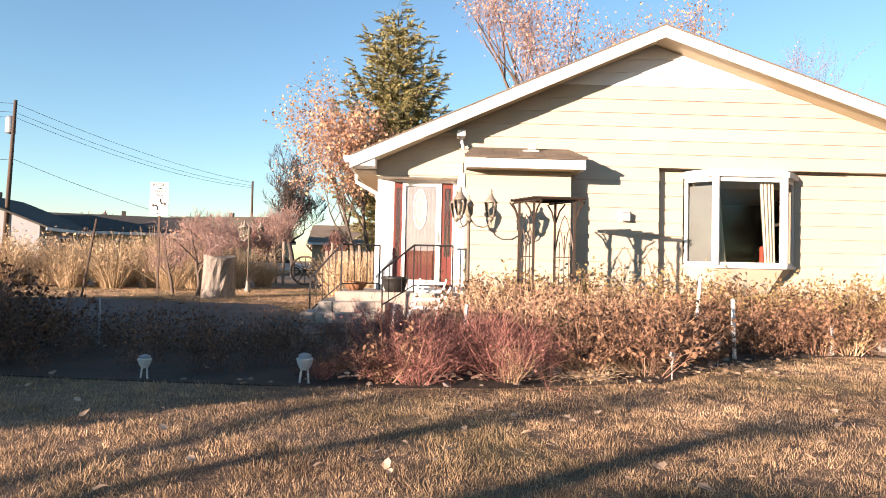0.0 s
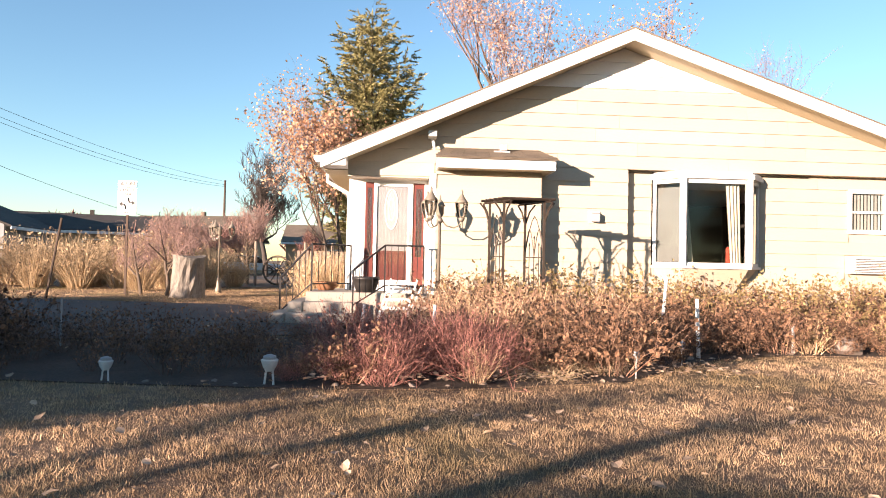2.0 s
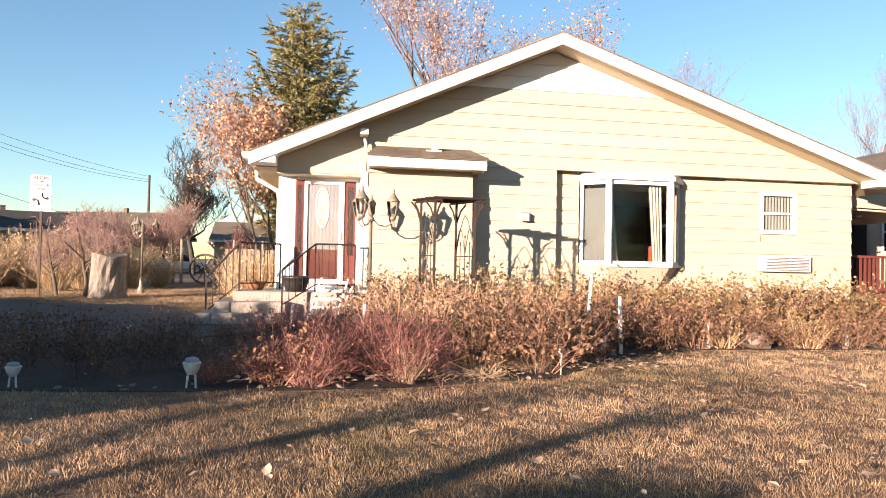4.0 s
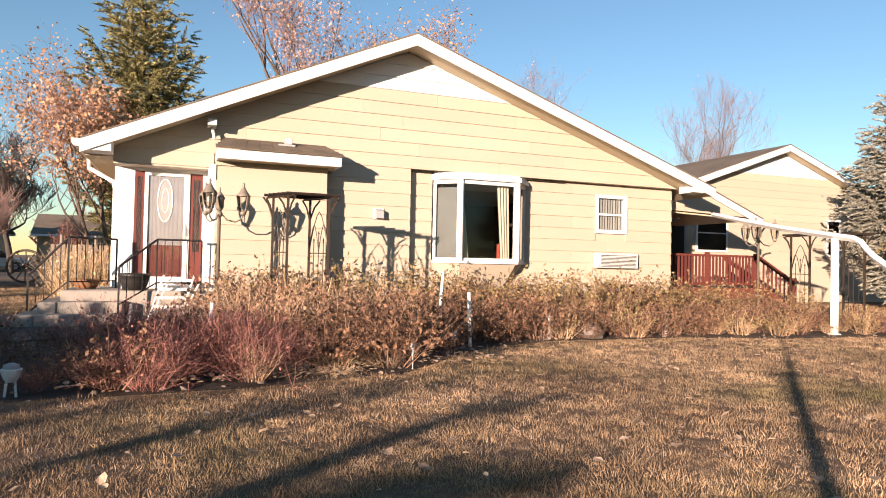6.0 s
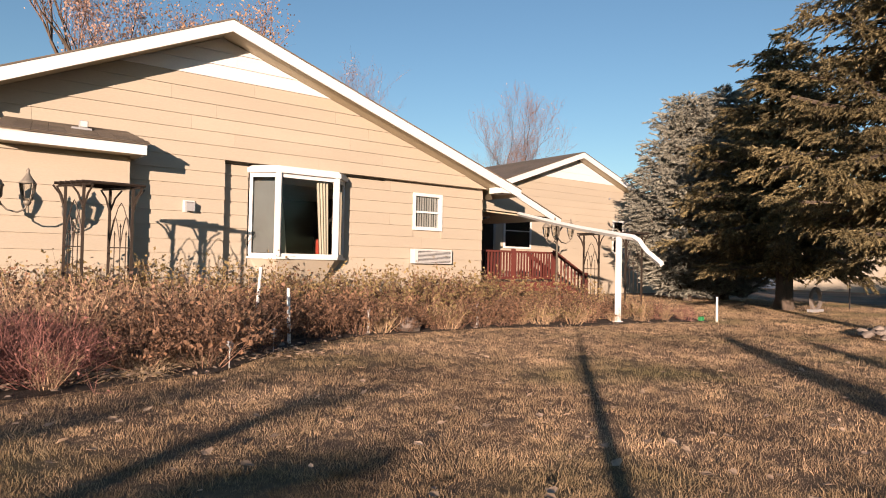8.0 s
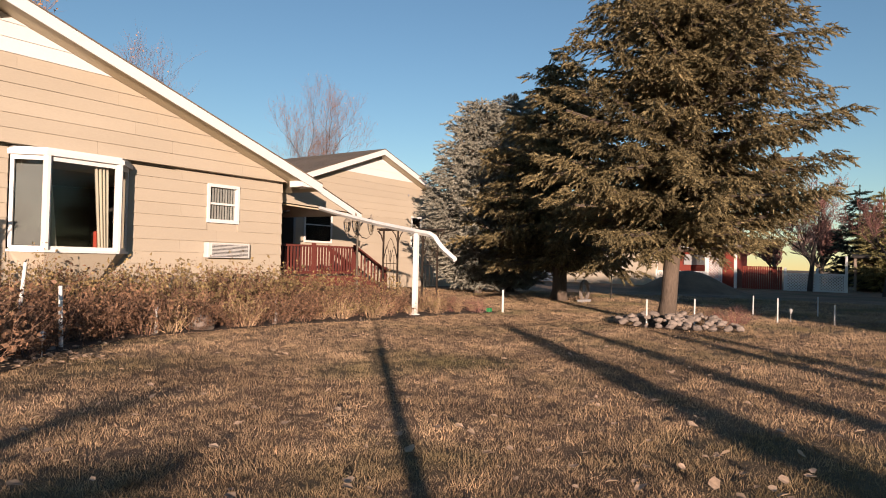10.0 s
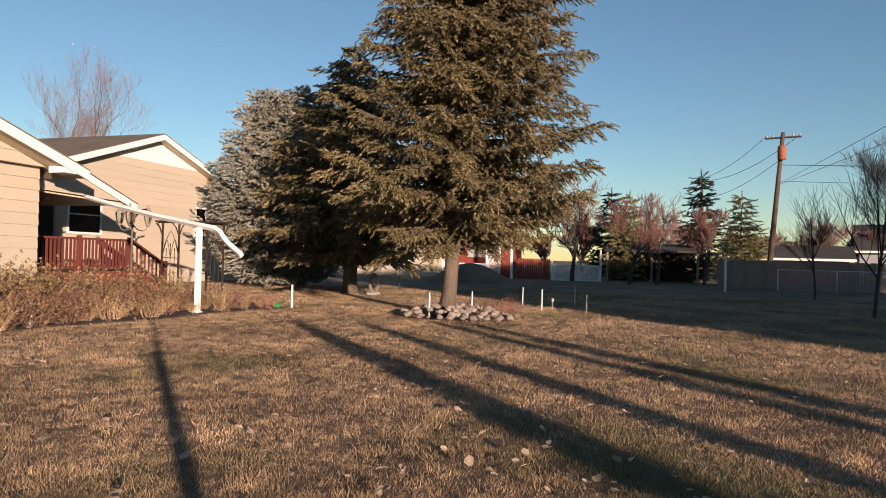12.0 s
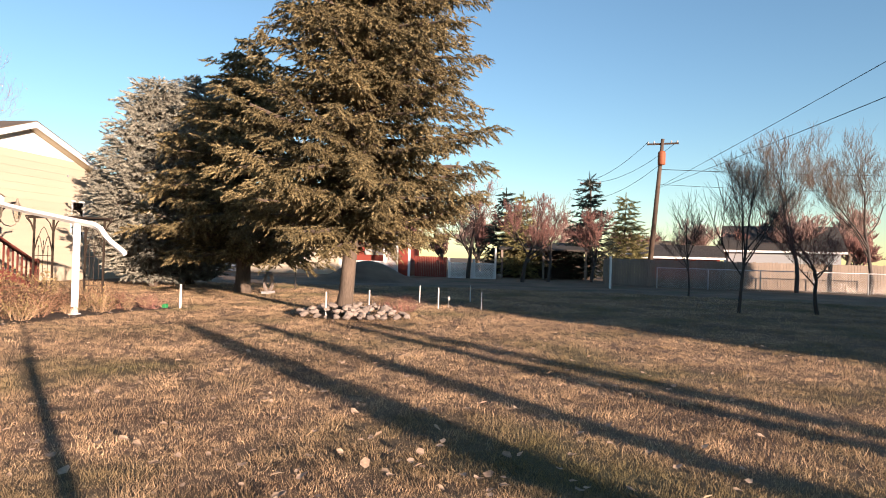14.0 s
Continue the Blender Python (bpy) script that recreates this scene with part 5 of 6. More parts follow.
def lantern_post(at, height, turn, label, group="garden lamps"):
    """A post with three glass lanterns on curled arms."""
    t = thing("garden_lamp", at, label, "lamp post", group)
    x, y, z = at
    h = height - 0.62
    part("base", Geo().lathe(at, [(0.11, 0), (0.11, 0.12), (0.07, 0.2), (0.055, 0.5), (0.06, 0.52), (0.045, 0.56)], 12), LAMPMETAL, t, smooth=True)
    part("pole", Geo().lathe(at, [(0.034, 0.5), (0.028, h), (0.055, h + 0.02), (0.055, h + 0.07), (0.03, h + 0.1)], 12), LAMPMETAL, t, smooth=True)
    part("finial", Geo().lathe((x, y, z + h), [(0.03, 0.1), (0.07, 0.16), (0.075, 0.30), (0.095, 0.32), (0.05, 0.40), (0.015, 0.44), (0.02, 0.47), (0.004, 0.52)], 10), LAMPMETAL, t, smooth=True)
    for k in range(3):
        a = radians(turn + 120 * k)
        dx, dy = math.cos(a), math.sin(a)
        c = Vector((x + 0.40 * dx, y + 0.40 * dy, z + h))
        part("arm", Geo().tube([(x + 0.03 * dx, y + 0.03 * dy, z + h + 0.06), (x + 0.13 * dx, y + 0.13 * dy, z + h - 0.05), (x + 0.27 * dx, y + 0.27 * dy, z + h - 0.08), (x + 0.37 * dx, y + 0.37 * dy, z + h - 0.02), tuple(c + Vector((0, 0, 0.06)))], 0.014, 6), LAMPMETAL, t)
        part("holder", Geo().lathe(c, [(0.02, 0.03), (0.05, 0.06), (0.06, 0.10), (0.04, 0.11)], 10), LAMPMETAL, t, smooth=True)
        part("glass", Geo().lathe(c, [(0.06, 0.11), (0.095, 0.24), (0.115, 0.38)], 6), LAMPGLASS, t, "clear bevelled lamp glass")
        for m_ in range(6):
            b = 2 * math.pi * m_ / 6
            part("rib", Geo().tube([(c.x + 0.06 * math.cos(b), c.y + 0.06 * math.sin(b), c.z + 0.11), (c.x + 0.096 * math.cos(b), c.y + 0.096 * math.sin(b), c.z + 0.24), (c.x + 0.116 * math.cos(b), c.y + 0.116 * math.sin(b), c.z + 0.385)], 0.007, 4), LAMPMETAL, t)
        part("cap", Geo().lathe(c, [(0.122, 0.380), (0.115, 0.40), (0.07, 0.46), (0.03, 0.53), (0.02, 0.56), (0.028, 0.585), (0.006, 0.63)], 12), LAMPMETAL, t, smooth=True)
    return t


lamp1 = lantern_post((0.75, 12.0, 0.03), 2.50, 3, "three-armed bronze garden lamp with glass lanterns")
lamp2 = copy_thing(lamp1, pose(13.94, 12.6, 0.0, 0, 0, -30))
lamp3 = copy_thing(lamp1, pose(-6.25, 23.2, 0.0, 0, 0, 20))


def arbour(A, B, top, label):
    """A metal garden arbour: two gothic side panels on the leg pairs A and B, slats across."""
    t = thing("garden_arbour", (*A[0], 0.03), label, "arbour", "garden arbours")
    for P in (A, B):
        p, q = Vector((*P[0], 0)), Vector((*P[1], 0))
        for r in (p, q):
            part("leg", Geo().box(r.x - 0.02, r.x + 0.02, r.y - 0.02, r.y + 0.02, 0.03, top), BRONZE, t)
            w = (q - p) if r is p else (p - q)
            part("brace", Geo().tube([(r.x, r.y, top - 0.38), tuple(r - w.normalized() * 0.10 + Vector((0, 0, top - 0.14))), tuple(r - w.normalized() * 0.22 + Vector((0, 0, top - 0.01)))], 0.016, 5), BRONZE, t)
            o = Vector((*(B if P is A else A)[0], 0)) - Vector((*P[0], 0))
            part("brace", Geo().tube([(r.x, r.y, top - 0.38), tuple(r - o.normalized() * 0.08 + Vector((0, 0, top - 0.14))), tuple(r - o.normalized() * 0.18 + Vector((0, 0, top - 0.01)))], 0.016, 5), BRONZE, t)
        n = 4
        for i in range(1, n):
            r = p.lerp(q, i / n)
            hgt = top - 0.75 + (0.12 if i == 2 else 0)
            part("spindle", Geo().tube([(r.x, r.y, 0.1), (r.x, r.y, hgt)], 0.008, 5), BRONZE, t)
            part("finial", Geo().lathe((r.x, r.y, hgt), [(0.006, 0), (0.016, 0.02), (0.002, 0.07)], 6), BRONZE, t)
        for zz in (0.35, top - 0.95):
            part("rail", Geo().tube([(p.x, p.y, zz), (q.x, q.y, zz)], 0.009, 5), BRONZE, t)
        for s0, s1 in ((0.0, 0.5), (0.5, 1.0), (0.0, 1.0)):
            pts = []
            for k in range(9):
                u = k / 8
                e = p.lerp(q, s0 + (s1 - s0) * u)
                hh = top - 0.95 + (0.72 if s1 - s0 == 1 else 0.5) * (1 - abs(2 * u - 1) ** 1.6)
                pts.append((e.x, e.y, hh))
            part("arch", Geo().tube(pts, 0.008, 5), BRONZE, t)
        e = (q - p).normalized() * 0.18
        part("beam", Geo().tube([tuple(p - e + Vector((0, 0, top))), tuple(q + e + Vector((0, 0, top)))], 0.02, 4), BRONZE, t)
    for i in range(6):
        u = -0.25 + 1.5 * i / 5
        a = Vector((*A[0], top + 0.035)).lerp(Vector((*A[1], top + 0.035)), u)
        b = Vector((*B[0], top + 0.035)).lerp(Vector((*B[1], top + 0.035)), u)
        e = (b - a).normalized() * 0.1
        part("slat", Geo().tube([tuple(a - e), tuple(b + e)], 0.024, 4), BRONZE, t)
    return t


arbour(((1.60, 11.48), (1.79, 11.07)), ((2.25, 11.58), (2.49, 11.10)), 2.26, "dark metal arbour with pointed arches in the bed")
arbour(((14.5, 12.1), (14.42, 11.5)), ((15.2, 11.2), (15.1, 10.6)), 2.05, "dark metal arbour with pointed arches by the deck")


def stake(x, y, h, r=0.022, lean=(0, 0), mat=WHITE):
    return solid("garden_stake", Geo().tube([(x, y, 0.0), (x + lean[0], y + lean[1], h)], [r, r * 0.9], 8), mat, "white plastic pipe stake at the edge of the bed", "stake", group="garden stakes")


for x, y, h, lx in ((3.97, 8.38, 0.78, -0.03), (5.6, 8.96, 0.40, 0.0), (3.95, 9.6, 1.05, 0.08), (13.74, 7.65, 0.55, 0.0), (0.45, 8.2, 0.65, 0.06), (-0.5, 9.6, 0.55, 0.05), (8.2, 9.3, 0.45, 0), (12.9, 3.9, 0.55, 0), (14.1, 3.3, 0.55, 0.02), (16.5, 2.1, 0.55, 0.0), (18.4, 2.95, 0.5, 0.05), (16.64, 1.0, 0.45, 0), (19.5, 1.6, 0.5, 0)):
    stake(x, y, h, 0.026 if y > 6 else 0.018, (lx, 0), WHITE if y > 6 else PLASTIC)
stake(33.5, -3.9, 1.6, 0.06)


def solar_light(x, y, s, label):
    t = thing("path_light", (x, y, 0), label, "path light", "solar path lights")
    part("leg", Geo().tube([(x - 0.06 * s, y, 0.0), (x - 0.035 * s, y, 0.24 * s)], 0.014 * s, 6), PLASTIC, t)
    part("leg", Geo().tube([(x + 0.06 * s, y - 0.02, 0.0), (x + 0.035 * s, y, 0.24 * s)], 0.014 * s, 6), PLASTIC, t)
    part("shade", Geo().lathe((x, y, 0), [(0.05 * s, 0.18 * s), (0.085 * s, 0.24 * s), (0.11 * s, 0.32 * s), (0.10 * s, 0.33 * s), (0.06 * s, 0.33 * s)], 14), PLASTIC, t, "ribbed clear plastic shade")
    part("cap", Geo().lathe((x, y, 0), [(0.085 * s, 0.335 * s), (0.08 * s, 0.37 * s), (0.03 * s, 0.39 * s)], 14), GREYPLASTIC, t)


solar_light(-1.12, 6.2, 0.74, "white plastic solar light leaning in the bed")
solar_light(-2.64, 6.3, 0.6, "grey solar light standing in the shade")


def thin_light(x, y):
    t = thing("path_light", (x, y, 0), "small grey solar light on a spike", "path light", "solar path lights")
    part("spike", Geo().tube([(x, y, 0), (x, y, 0.2)], 0.008, 6), STEEL, t)
    part("shade", Geo().lathe((x, y, 0), [(0.015, 0.19), (0.035, 0.23), (0.04, 0.28), (0.02, 0.30), (0.008, 0.31)], 12), GREYPLASTIC, t)


thin_light(2.55, 6.75)
thin_light(3.45, 7.7)
thin_light(17.0, 1.9)

# rocks: along the bed's edge and round the spruce
rock_meshes = []
for i in range(6):
    bm = bmesh.new()
    bmesh.ops.create_icosphere(bm, subdivisions=2, radius=1.0)
    for v in bm.verts:
        n3 = noise.noise(v.co * 1.3 + Vector((i * 9, 3, 1))) * 0.35 + noise.noise(v.co * 3.1 + Vector((i, 7, 2))) * 0.12
        v.co = v.co * (1 + n3)
        v.co.z *= 0.62
    me = bpy.data.meshes.new("rock")
    bm.to_mesh(me)
    bm.free()
    me.materials.append(ROCK)
    rock_meshes.append(me)


def rock(x, y, z, s, rs, label, group):
    ob = tagged(new("rock", rock_meshes[rs.randint(6)]), label, "rock", group)
    ob.location = (x, y, z + s * 0.3)
    ob.rotation_euler = (rs.random() * 0.5, rs.random() * 0.5, rs.random() * 6.28)
    ob.scale = (s, s * (0.7 + 0.4 * rs.random()), s * (0.7 + 0.4 * rs.random()))


for k in range(130):
    a = rs0.random_sample() * 6.283
    r = 0.42 + 0.75 * rs0.random_sample()
    px, py = 13.35 + 0.85 * r * math.cos(a), 3.45 + 1.05 * r * math.sin(a)
    rock(px, py, max(0.0, 0.24 - 0.25 * (r - 0.4)), 0.045 + 0.06 * rs0.random_sample(), rs0, "pale field stone piled round the spruce trunk", "stones round the spruce")
edge_pts = [(-2.4, 6.2), (-0.5, 6.05), (0.8, 6.15), (2.4, 6.6), (3.9, 8.15), (5.4, 8.8), (8.0, 8.8), (9.9, 8.25), (12.0, 8.15), (13.6, 7.75)]
for i in range(len(edge_pts) - 1):
    (xa, ya), (xb, yb) = edge_pts[i], edge_pts[i + 1]
    for k in range(4):
        u = (k + rs0.random_sample()) / 4
        rock(xa + (xb - xa) * u, ya + (yb - ya) * u + 0.05 + 0.15 * rs0.random_sample(), 0.0, 0.018 + 0.034 * rs0.random_sample(), rs0, "small pale edging stone beside the bed", "edging stones")
rock(6.4, 9.0, 0.02, 0.24, rs0, "large grey stone lying in the bed", "edging stones")

# ---- left yard ----
rs = np.random.RandomState(5)
stump_g = Geo()
sides = 28
prof = [(0.50, 0.0), (0.47, 0.12), (0.44, 0.4), (0.43, 0.8), (0.44, 1.12), (0.46, 1.22)]
for r, zz in prof:
    for k in range(sides):
        a = 6.283 * k / sides
        w = 1 + 0.06 * math.sin(3 * a + 1) + 0.05 * rs.normal() * (1 if zz < 1.2 else 0.3)
        stump_g.v.append((-6.25 + r * w * math.cos(a), 19.9 + r * w * math.sin(a), zz + (0.05 * math.sin(2 * a) if zz > 1.2 else 0)))
for i in range(len(prof) - 1):
    for k in range(sides):
        a, b = i * sides + k, i * sides + (k + 1) % sides
        stump_g.f.append((a, b, b + sides, a + sides))
stump_g.f.append(tuple(range((len(prof) - 1) * sides, len(prof) * sides)))
solid("tree_stump", stump_g, STUMPBARK, "tall weathered grey tree stump on the lawn", "stump")

wheel = thing("wagon_wheel", (-5.42, 29.5, 0), "old wooden wagon wheel leaning upright", "wheel")
wc = Vector((-5.42, 29.5, 0.72))
ringp = [(wc.x + 0.62 * math.cos(a), wc.y, wc.z + 0.62 * math.sin(a)) for a in [i * math.pi / 16 for i in range(33)]]
part("rim", Geo().tube(ringp, 0.05, 6, cap=False), BARK, wheel)
part("hub", Geo().tube([(wc.x, wc.y - 0.14, wc.z), (wc.x, wc.y + 0.14, wc.z)], 0.10, 12), BARK_DARK, wheel)
for i in range(12):
    a = i * math.pi / 6
    part("spoke", Geo().tube([(wc.x + 0.09 * math.cos(a), wc.y, wc.z + 0.09 * math.sin(a)), (wc.x + 0.58 * math.cos(a), wc.y, wc.z + 0.58 * math.sin(a))], 0.022, 5), BARK, wheel)

# street sign
sign = thing("street_sign", (-8.25, 20.3, 0), "white turn-lane road sign on a steel post", "road sign")
part("post", Geo().box(-8.29, -8.23, 20.42, 20.46, 0, 3.45), PINEWOOD, sign)
plate = part("plate", Geo().box(-8.54, -7.98, 20.38, 20.40, 2.44, 3.26), SIGNWHITE, sign, "white plate with two curved black arrows", bevel=0.004)
plate2 = part("plate", Geo().box(-8.54, -7.98, 20.38, 20.40, 3.29, 3.47), SIGNWHITE, sign, "white plate with black capitals", bevel=0.004)


def writing(text, x, z, size, parent):
    cu = bpy.data.curves.new("writing", "FONT")
    cu.body, cu.size, cu.align_x, cu.align_y, cu.extrude = text, size, "CENTER", "CENTER", 0.002
    cu.materials.append(SIGNBLACK)
    ob = new("writing", cu)
    ob.parent = parent
    ob.matrix_world = pose(x, 20.375, z, 90, 0, 0)
    ob.matrix_basis = Matrix.Translation(-parent_place(parent)) @ pose(x, 20.375, z, 90, 0, 0)
    dg = bpy.context.evaluated_depsgraph_get()
    me = bpy.data.meshes.new_from_object(ob.evaluated_get(dg))
    ob2 = new("writing", me)
    ob2.parent = parent
    ob2.matrix_basis = ob.matrix_basis.copy()
    bpy.data.objects.remove(ob)


writing("BEGIN", -8.26, 3.38, 0.15, plate2)
writing("CENTER", -8.26, 3.18, 0.12, plate)
writing("LANE", -8.26, 3.07, 0.12, plate)
writing("ONLY", -8.26, 2.50, 0.10, plate)
for sgn in (1, -1):
    c = Vector((-8.26 + sgn * 0.02, 20.374, 2.78))
    pts = [(c.x + sgn * u, c.y, c.z + sgn * w) for u, w in ((0.02, 0.18), (0.03, 0.08), (0.06, 0.03), (0.13, 0.02))]
    part("arrow", Geo().tube(pts, 0.022, 4), SIGNBLACK, plate)
    part("arrow", Geo().prism([(c.x + sgn * 0.13, 20.379, c.z + sgn * 0.02 + 0.07), (c.x + sgn * 0.13, 20.379, c.z + sgn * 0.02 - 0.07), (c.x + sgn * 0.22, 20.379, c.z + sgn * 0.02)], (0, -0.004, 0)), SIGNBLACK, plate)
solid("marker_post", Geo().tube([(-9.6, 18.6, 0), (-9.25, 18.6, 2.2)], 0.03, 6), PINEWOOD, "thin leaning marker post beside the driveway", "post")
solid("marker_post", Geo().tube([(-4.2, 8.6, 0), (-4.2, 8.6, 0.62)], 0.012, 6), GREYPLASTIC, "thin white-capped marker by the driveway", "post")

# plume grasses
plume = [shrub("ornamental_grass", "tall clump of tan plume grass", 301 + i, 260, 2.0, 0.8, 0.009, DRYGRASS, DRYGRASS, 420, 0.10, lean=0.55, bend=0.08, side=1, sag=0.03, category="ornamental grass", group="plume grasses") for i in range(3)]
places = [(-20.5 + 0.62 * i + 0.4 * rs.rand(), 23.2 + 1.2 * (i % 3) + rs.rand()) for i in range(20)] + [(-9.8, 25.5), (-8.6, 26.2), (-7.6, 26.6), (-6.8, 27.5)]
drop_copies(plume, places, rs, 0.82, 1.12)
plume2 = [shrub("ornamental_grass", "tan ornamental grass behind the porch", 311, 220, 1.35, 0.6, 0.008, DRYGRASS, DRYGRASS, 200, 0.08, lean=0.5, bend=0.08, side=1, category="ornamental grass", group="porch grasses")]
drop_copies(plume2, [(-2.0, 17.0), (-1.55, 16.6), (-2.3, 17.8)], rs, 0.95, 1.1)
vine = broadleaf("vine_bush", (-7.0, 20.4, 0), 2.6, 321, "tangled leafless vine thicket with grey-brown canes", bark=BARK, twigs=TWIG, spread=1.3, levels=3, trunk=0.35, kids=(5, 7), thick=0.8, category="shrub", r0=0.05, droop=2.2, leafmat=ORANGELEAF, leaves=60, leaf=0.06)
broadleaf("vine_bush", (-8.0, 21.0, 0), 2.3, 322, "tangled leafless vine thicket with grey-brown canes", bark=BARK, twigs=TWIG, spread=1.4, levels=3, trunk=0.35, kids=(5, 7), thick=0.8, category="shrub", r0=0.045, droop=2.2)
for i, (x, y, h) in enumerate(((-9.5, 30.5, 3.6), (-7.2, 31.5, 4.2), (-11.5, 33.0, 3.8), (-5.4, 38.0, 3.0), (-12.5, 48, 4.5), (-7, 50, 4.0), (-16, 50, 4.0))):
    broadleaf("shrub", (x, y, 0), h, 331 + i, "leafless reddish shrub beyond the lawn", bark=BARK, twigs=TWIG if i < 3 else REDTWIG, spread=0.9, levels=4, trunk=0.2, kids=(4, 6), thick=0.8, category="shrub", r0=0.05, leafmat=ORANGELEAF, leaves=160 if i < 3 else 120, leaf=0.08)
for x, y in ((-6.5, 30.0), (-4.3, 30.0), (-3.1, 30.2)):
    solid("fence_post", Geo().tube([(x, y, 0), (x, y, 2.0)], 0.07, 7), FENCEWOOD, "grey weathered wooden post by the wheel", "post", group="yard posts")
fence_l = thing("fence", (-2.5, 22, 0), "low fence of pale vertical slats behind the porch", "fence")
for i in range(16):
    part("slat", Geo().box(-3.4 + i * 0.14, -3.3 + i * 0.14, 22.0, 22.03, 0.1, 1.5), FENCEWOOD, fence_l)
for zz in (0.4, 1.2):
    part("rail", Geo().box(-3.45, -1.15, 22.035, 22.08, zz, zz + 0.08), FENCEWOOD, fence_l)


# ---- far houses, poles, wires ----
def far_house(at, w, d, eave, ridge, turn, wallmat, roofmat, label, windows):
    t = thing("house", (0, 0, 0), label, "house", "houses across the street")
    part("wall", Geo().box(-w / 2, w / 2, -d / 2, d / 2, 0, eave).prism([(-w / 2, -d / 2, eave), (-w / 2, d / 2, eave), (-w / 2, 0, ridge - 0.1)], (w, 0, 0)), wallmat, t)
    s = (ridge - eave) / (d / 2)
    rf = Geo()
    for sg in (-1, 1):
        rf.prism([(-w / 2 - 0.4, sg * (d / 2 + 0.5), eave - 0.5 * s), (-w / 2 - 0.4, 0, ridge), (-w / 2 - 0.4, 0, ridge + 0.12), (-w / 2 - 0.4, sg * (d / 2 + 0.5), eave - 0.5 * s + 0.12)], (w + 0.8, 0, 0))
    part("roof", rf, roofmat, t, "dark shingle roof")
    for sg in (-1, 1):
        part("fascia", Geo().box(-w / 2 - 0.4, w / 2 + 0.4, sg * (d / 2 + 0.5) - 0.03, sg * (d / 2 + 0.5) + 0.03, eave - 0.5 * s - 0.12, eave - 0.5 * s + 0.06), WHITE, t)
    part("chimney", Geo().box(w * 0.1, w * 0.1 + 0.3, -0.15, 0.15, ridge, ridge + 0.45), roofmat, t)
    for x0, x1, z0, z1 in windows:
        wd = part("window", Geo().box(x0 - 0.08, x1 + 0.08, -d / 2 - 0.05, -d / 2 - 0.002, z0 - 0.08, z1 + 0.08), WHITE, t)
        part("pane", Geo().box(x0, x1, -d / 2 - 0.06, -d / 2 - 0.052, z0, z1), PAINTED_DIM, wd)
    t.matrix_world = pose(*at, 0, 0, turn)
    return t


far_house((-24.3, 50.5, 0), 9.6, 8.0, 3.0, 4.2, 22, TANHOUSE, SHINGLE_DARK, "tan house with a dark low roof across the street", ((-2.6, -1.4, 1.2, 2.3), (0.8, 2.0, 1.2, 2.3), (-4.2, -3.2, 0.1, 2.2)))
far_house((-27.5, 42.0, 0), 9.0, 9.0, 2.9, 4.7, 100, GREYHOUSE, SHINGLE_DARK, "grey house with a steep gable by the street", ((-1.5, 0.5, 1.0, 2.2),))
far_house((-17.5, 56.0, 0), 9.0, 7.5, 2.9, 4.6, -15, TANHOUSE, SHINGLE, "tan house with a brown roof across the street", ((-2.4, -0.8, 1.0, 2.2), (1.2, 2.6, 1.0, 2.2)))
far_house((-4.0, 66.0, 0), 14.0, 8.0, 3.0, 4.6, 4, TANHOUSE, SHINGLE, "low brown house far down the street", ((-3, -1, 1.0, 2.2), (2, 4, 1.0, 2.2)))

car = thing("car", (0, 0, 0), "silver car parked along the street", "car")
body = Geo().prism([(-2.1, -0.8, 0.35), (2.1, -0.8, 0.35), (2.15, -0.8, 0.75), (1.2, -0.8, 0.9), (-2.0, -0.8, 0.95), (-2.15, -0.8, 0.7)], (0, 1.6, 0))
part("body", body, CARPAINT, car, bevel=0.03)
part("cabin", Geo().prism([(-1.7, -0.7, 0.93), (1.05, -0.7, 0.88), (0.45, -0.7, 1.42), (-1.2, -0.7, 1.45)], (0, 1.4, 0)), PAINTED_DIM, car, "dark car glass")
part("roof", Geo().prism([(-1.25, -0.68, 1.43), (0.5, -0.68, 1.40), (0.4, -0.68, 1.47), (-1.15, -0.68, 1.50)], (0, 1.36, 0)), CARPAINT, car)
for x in (-1.35, 1.35):
    for y in (-0.82, 0.62):
        wl = part("wheel", Geo().tube([(x, y, 0.32), (x, y + 0.2, 0.32)], 0.32, 16), BLACKPOT, car)
        part("rim", Geo().tube([(x, y - 0.01, 0.32), (x, y + 0.21, 0.32)], 0.19, 12), STEEL, wl)
car.matrix_world = pose(-11.6, 52.0, 0.02, 0, 0, 8)


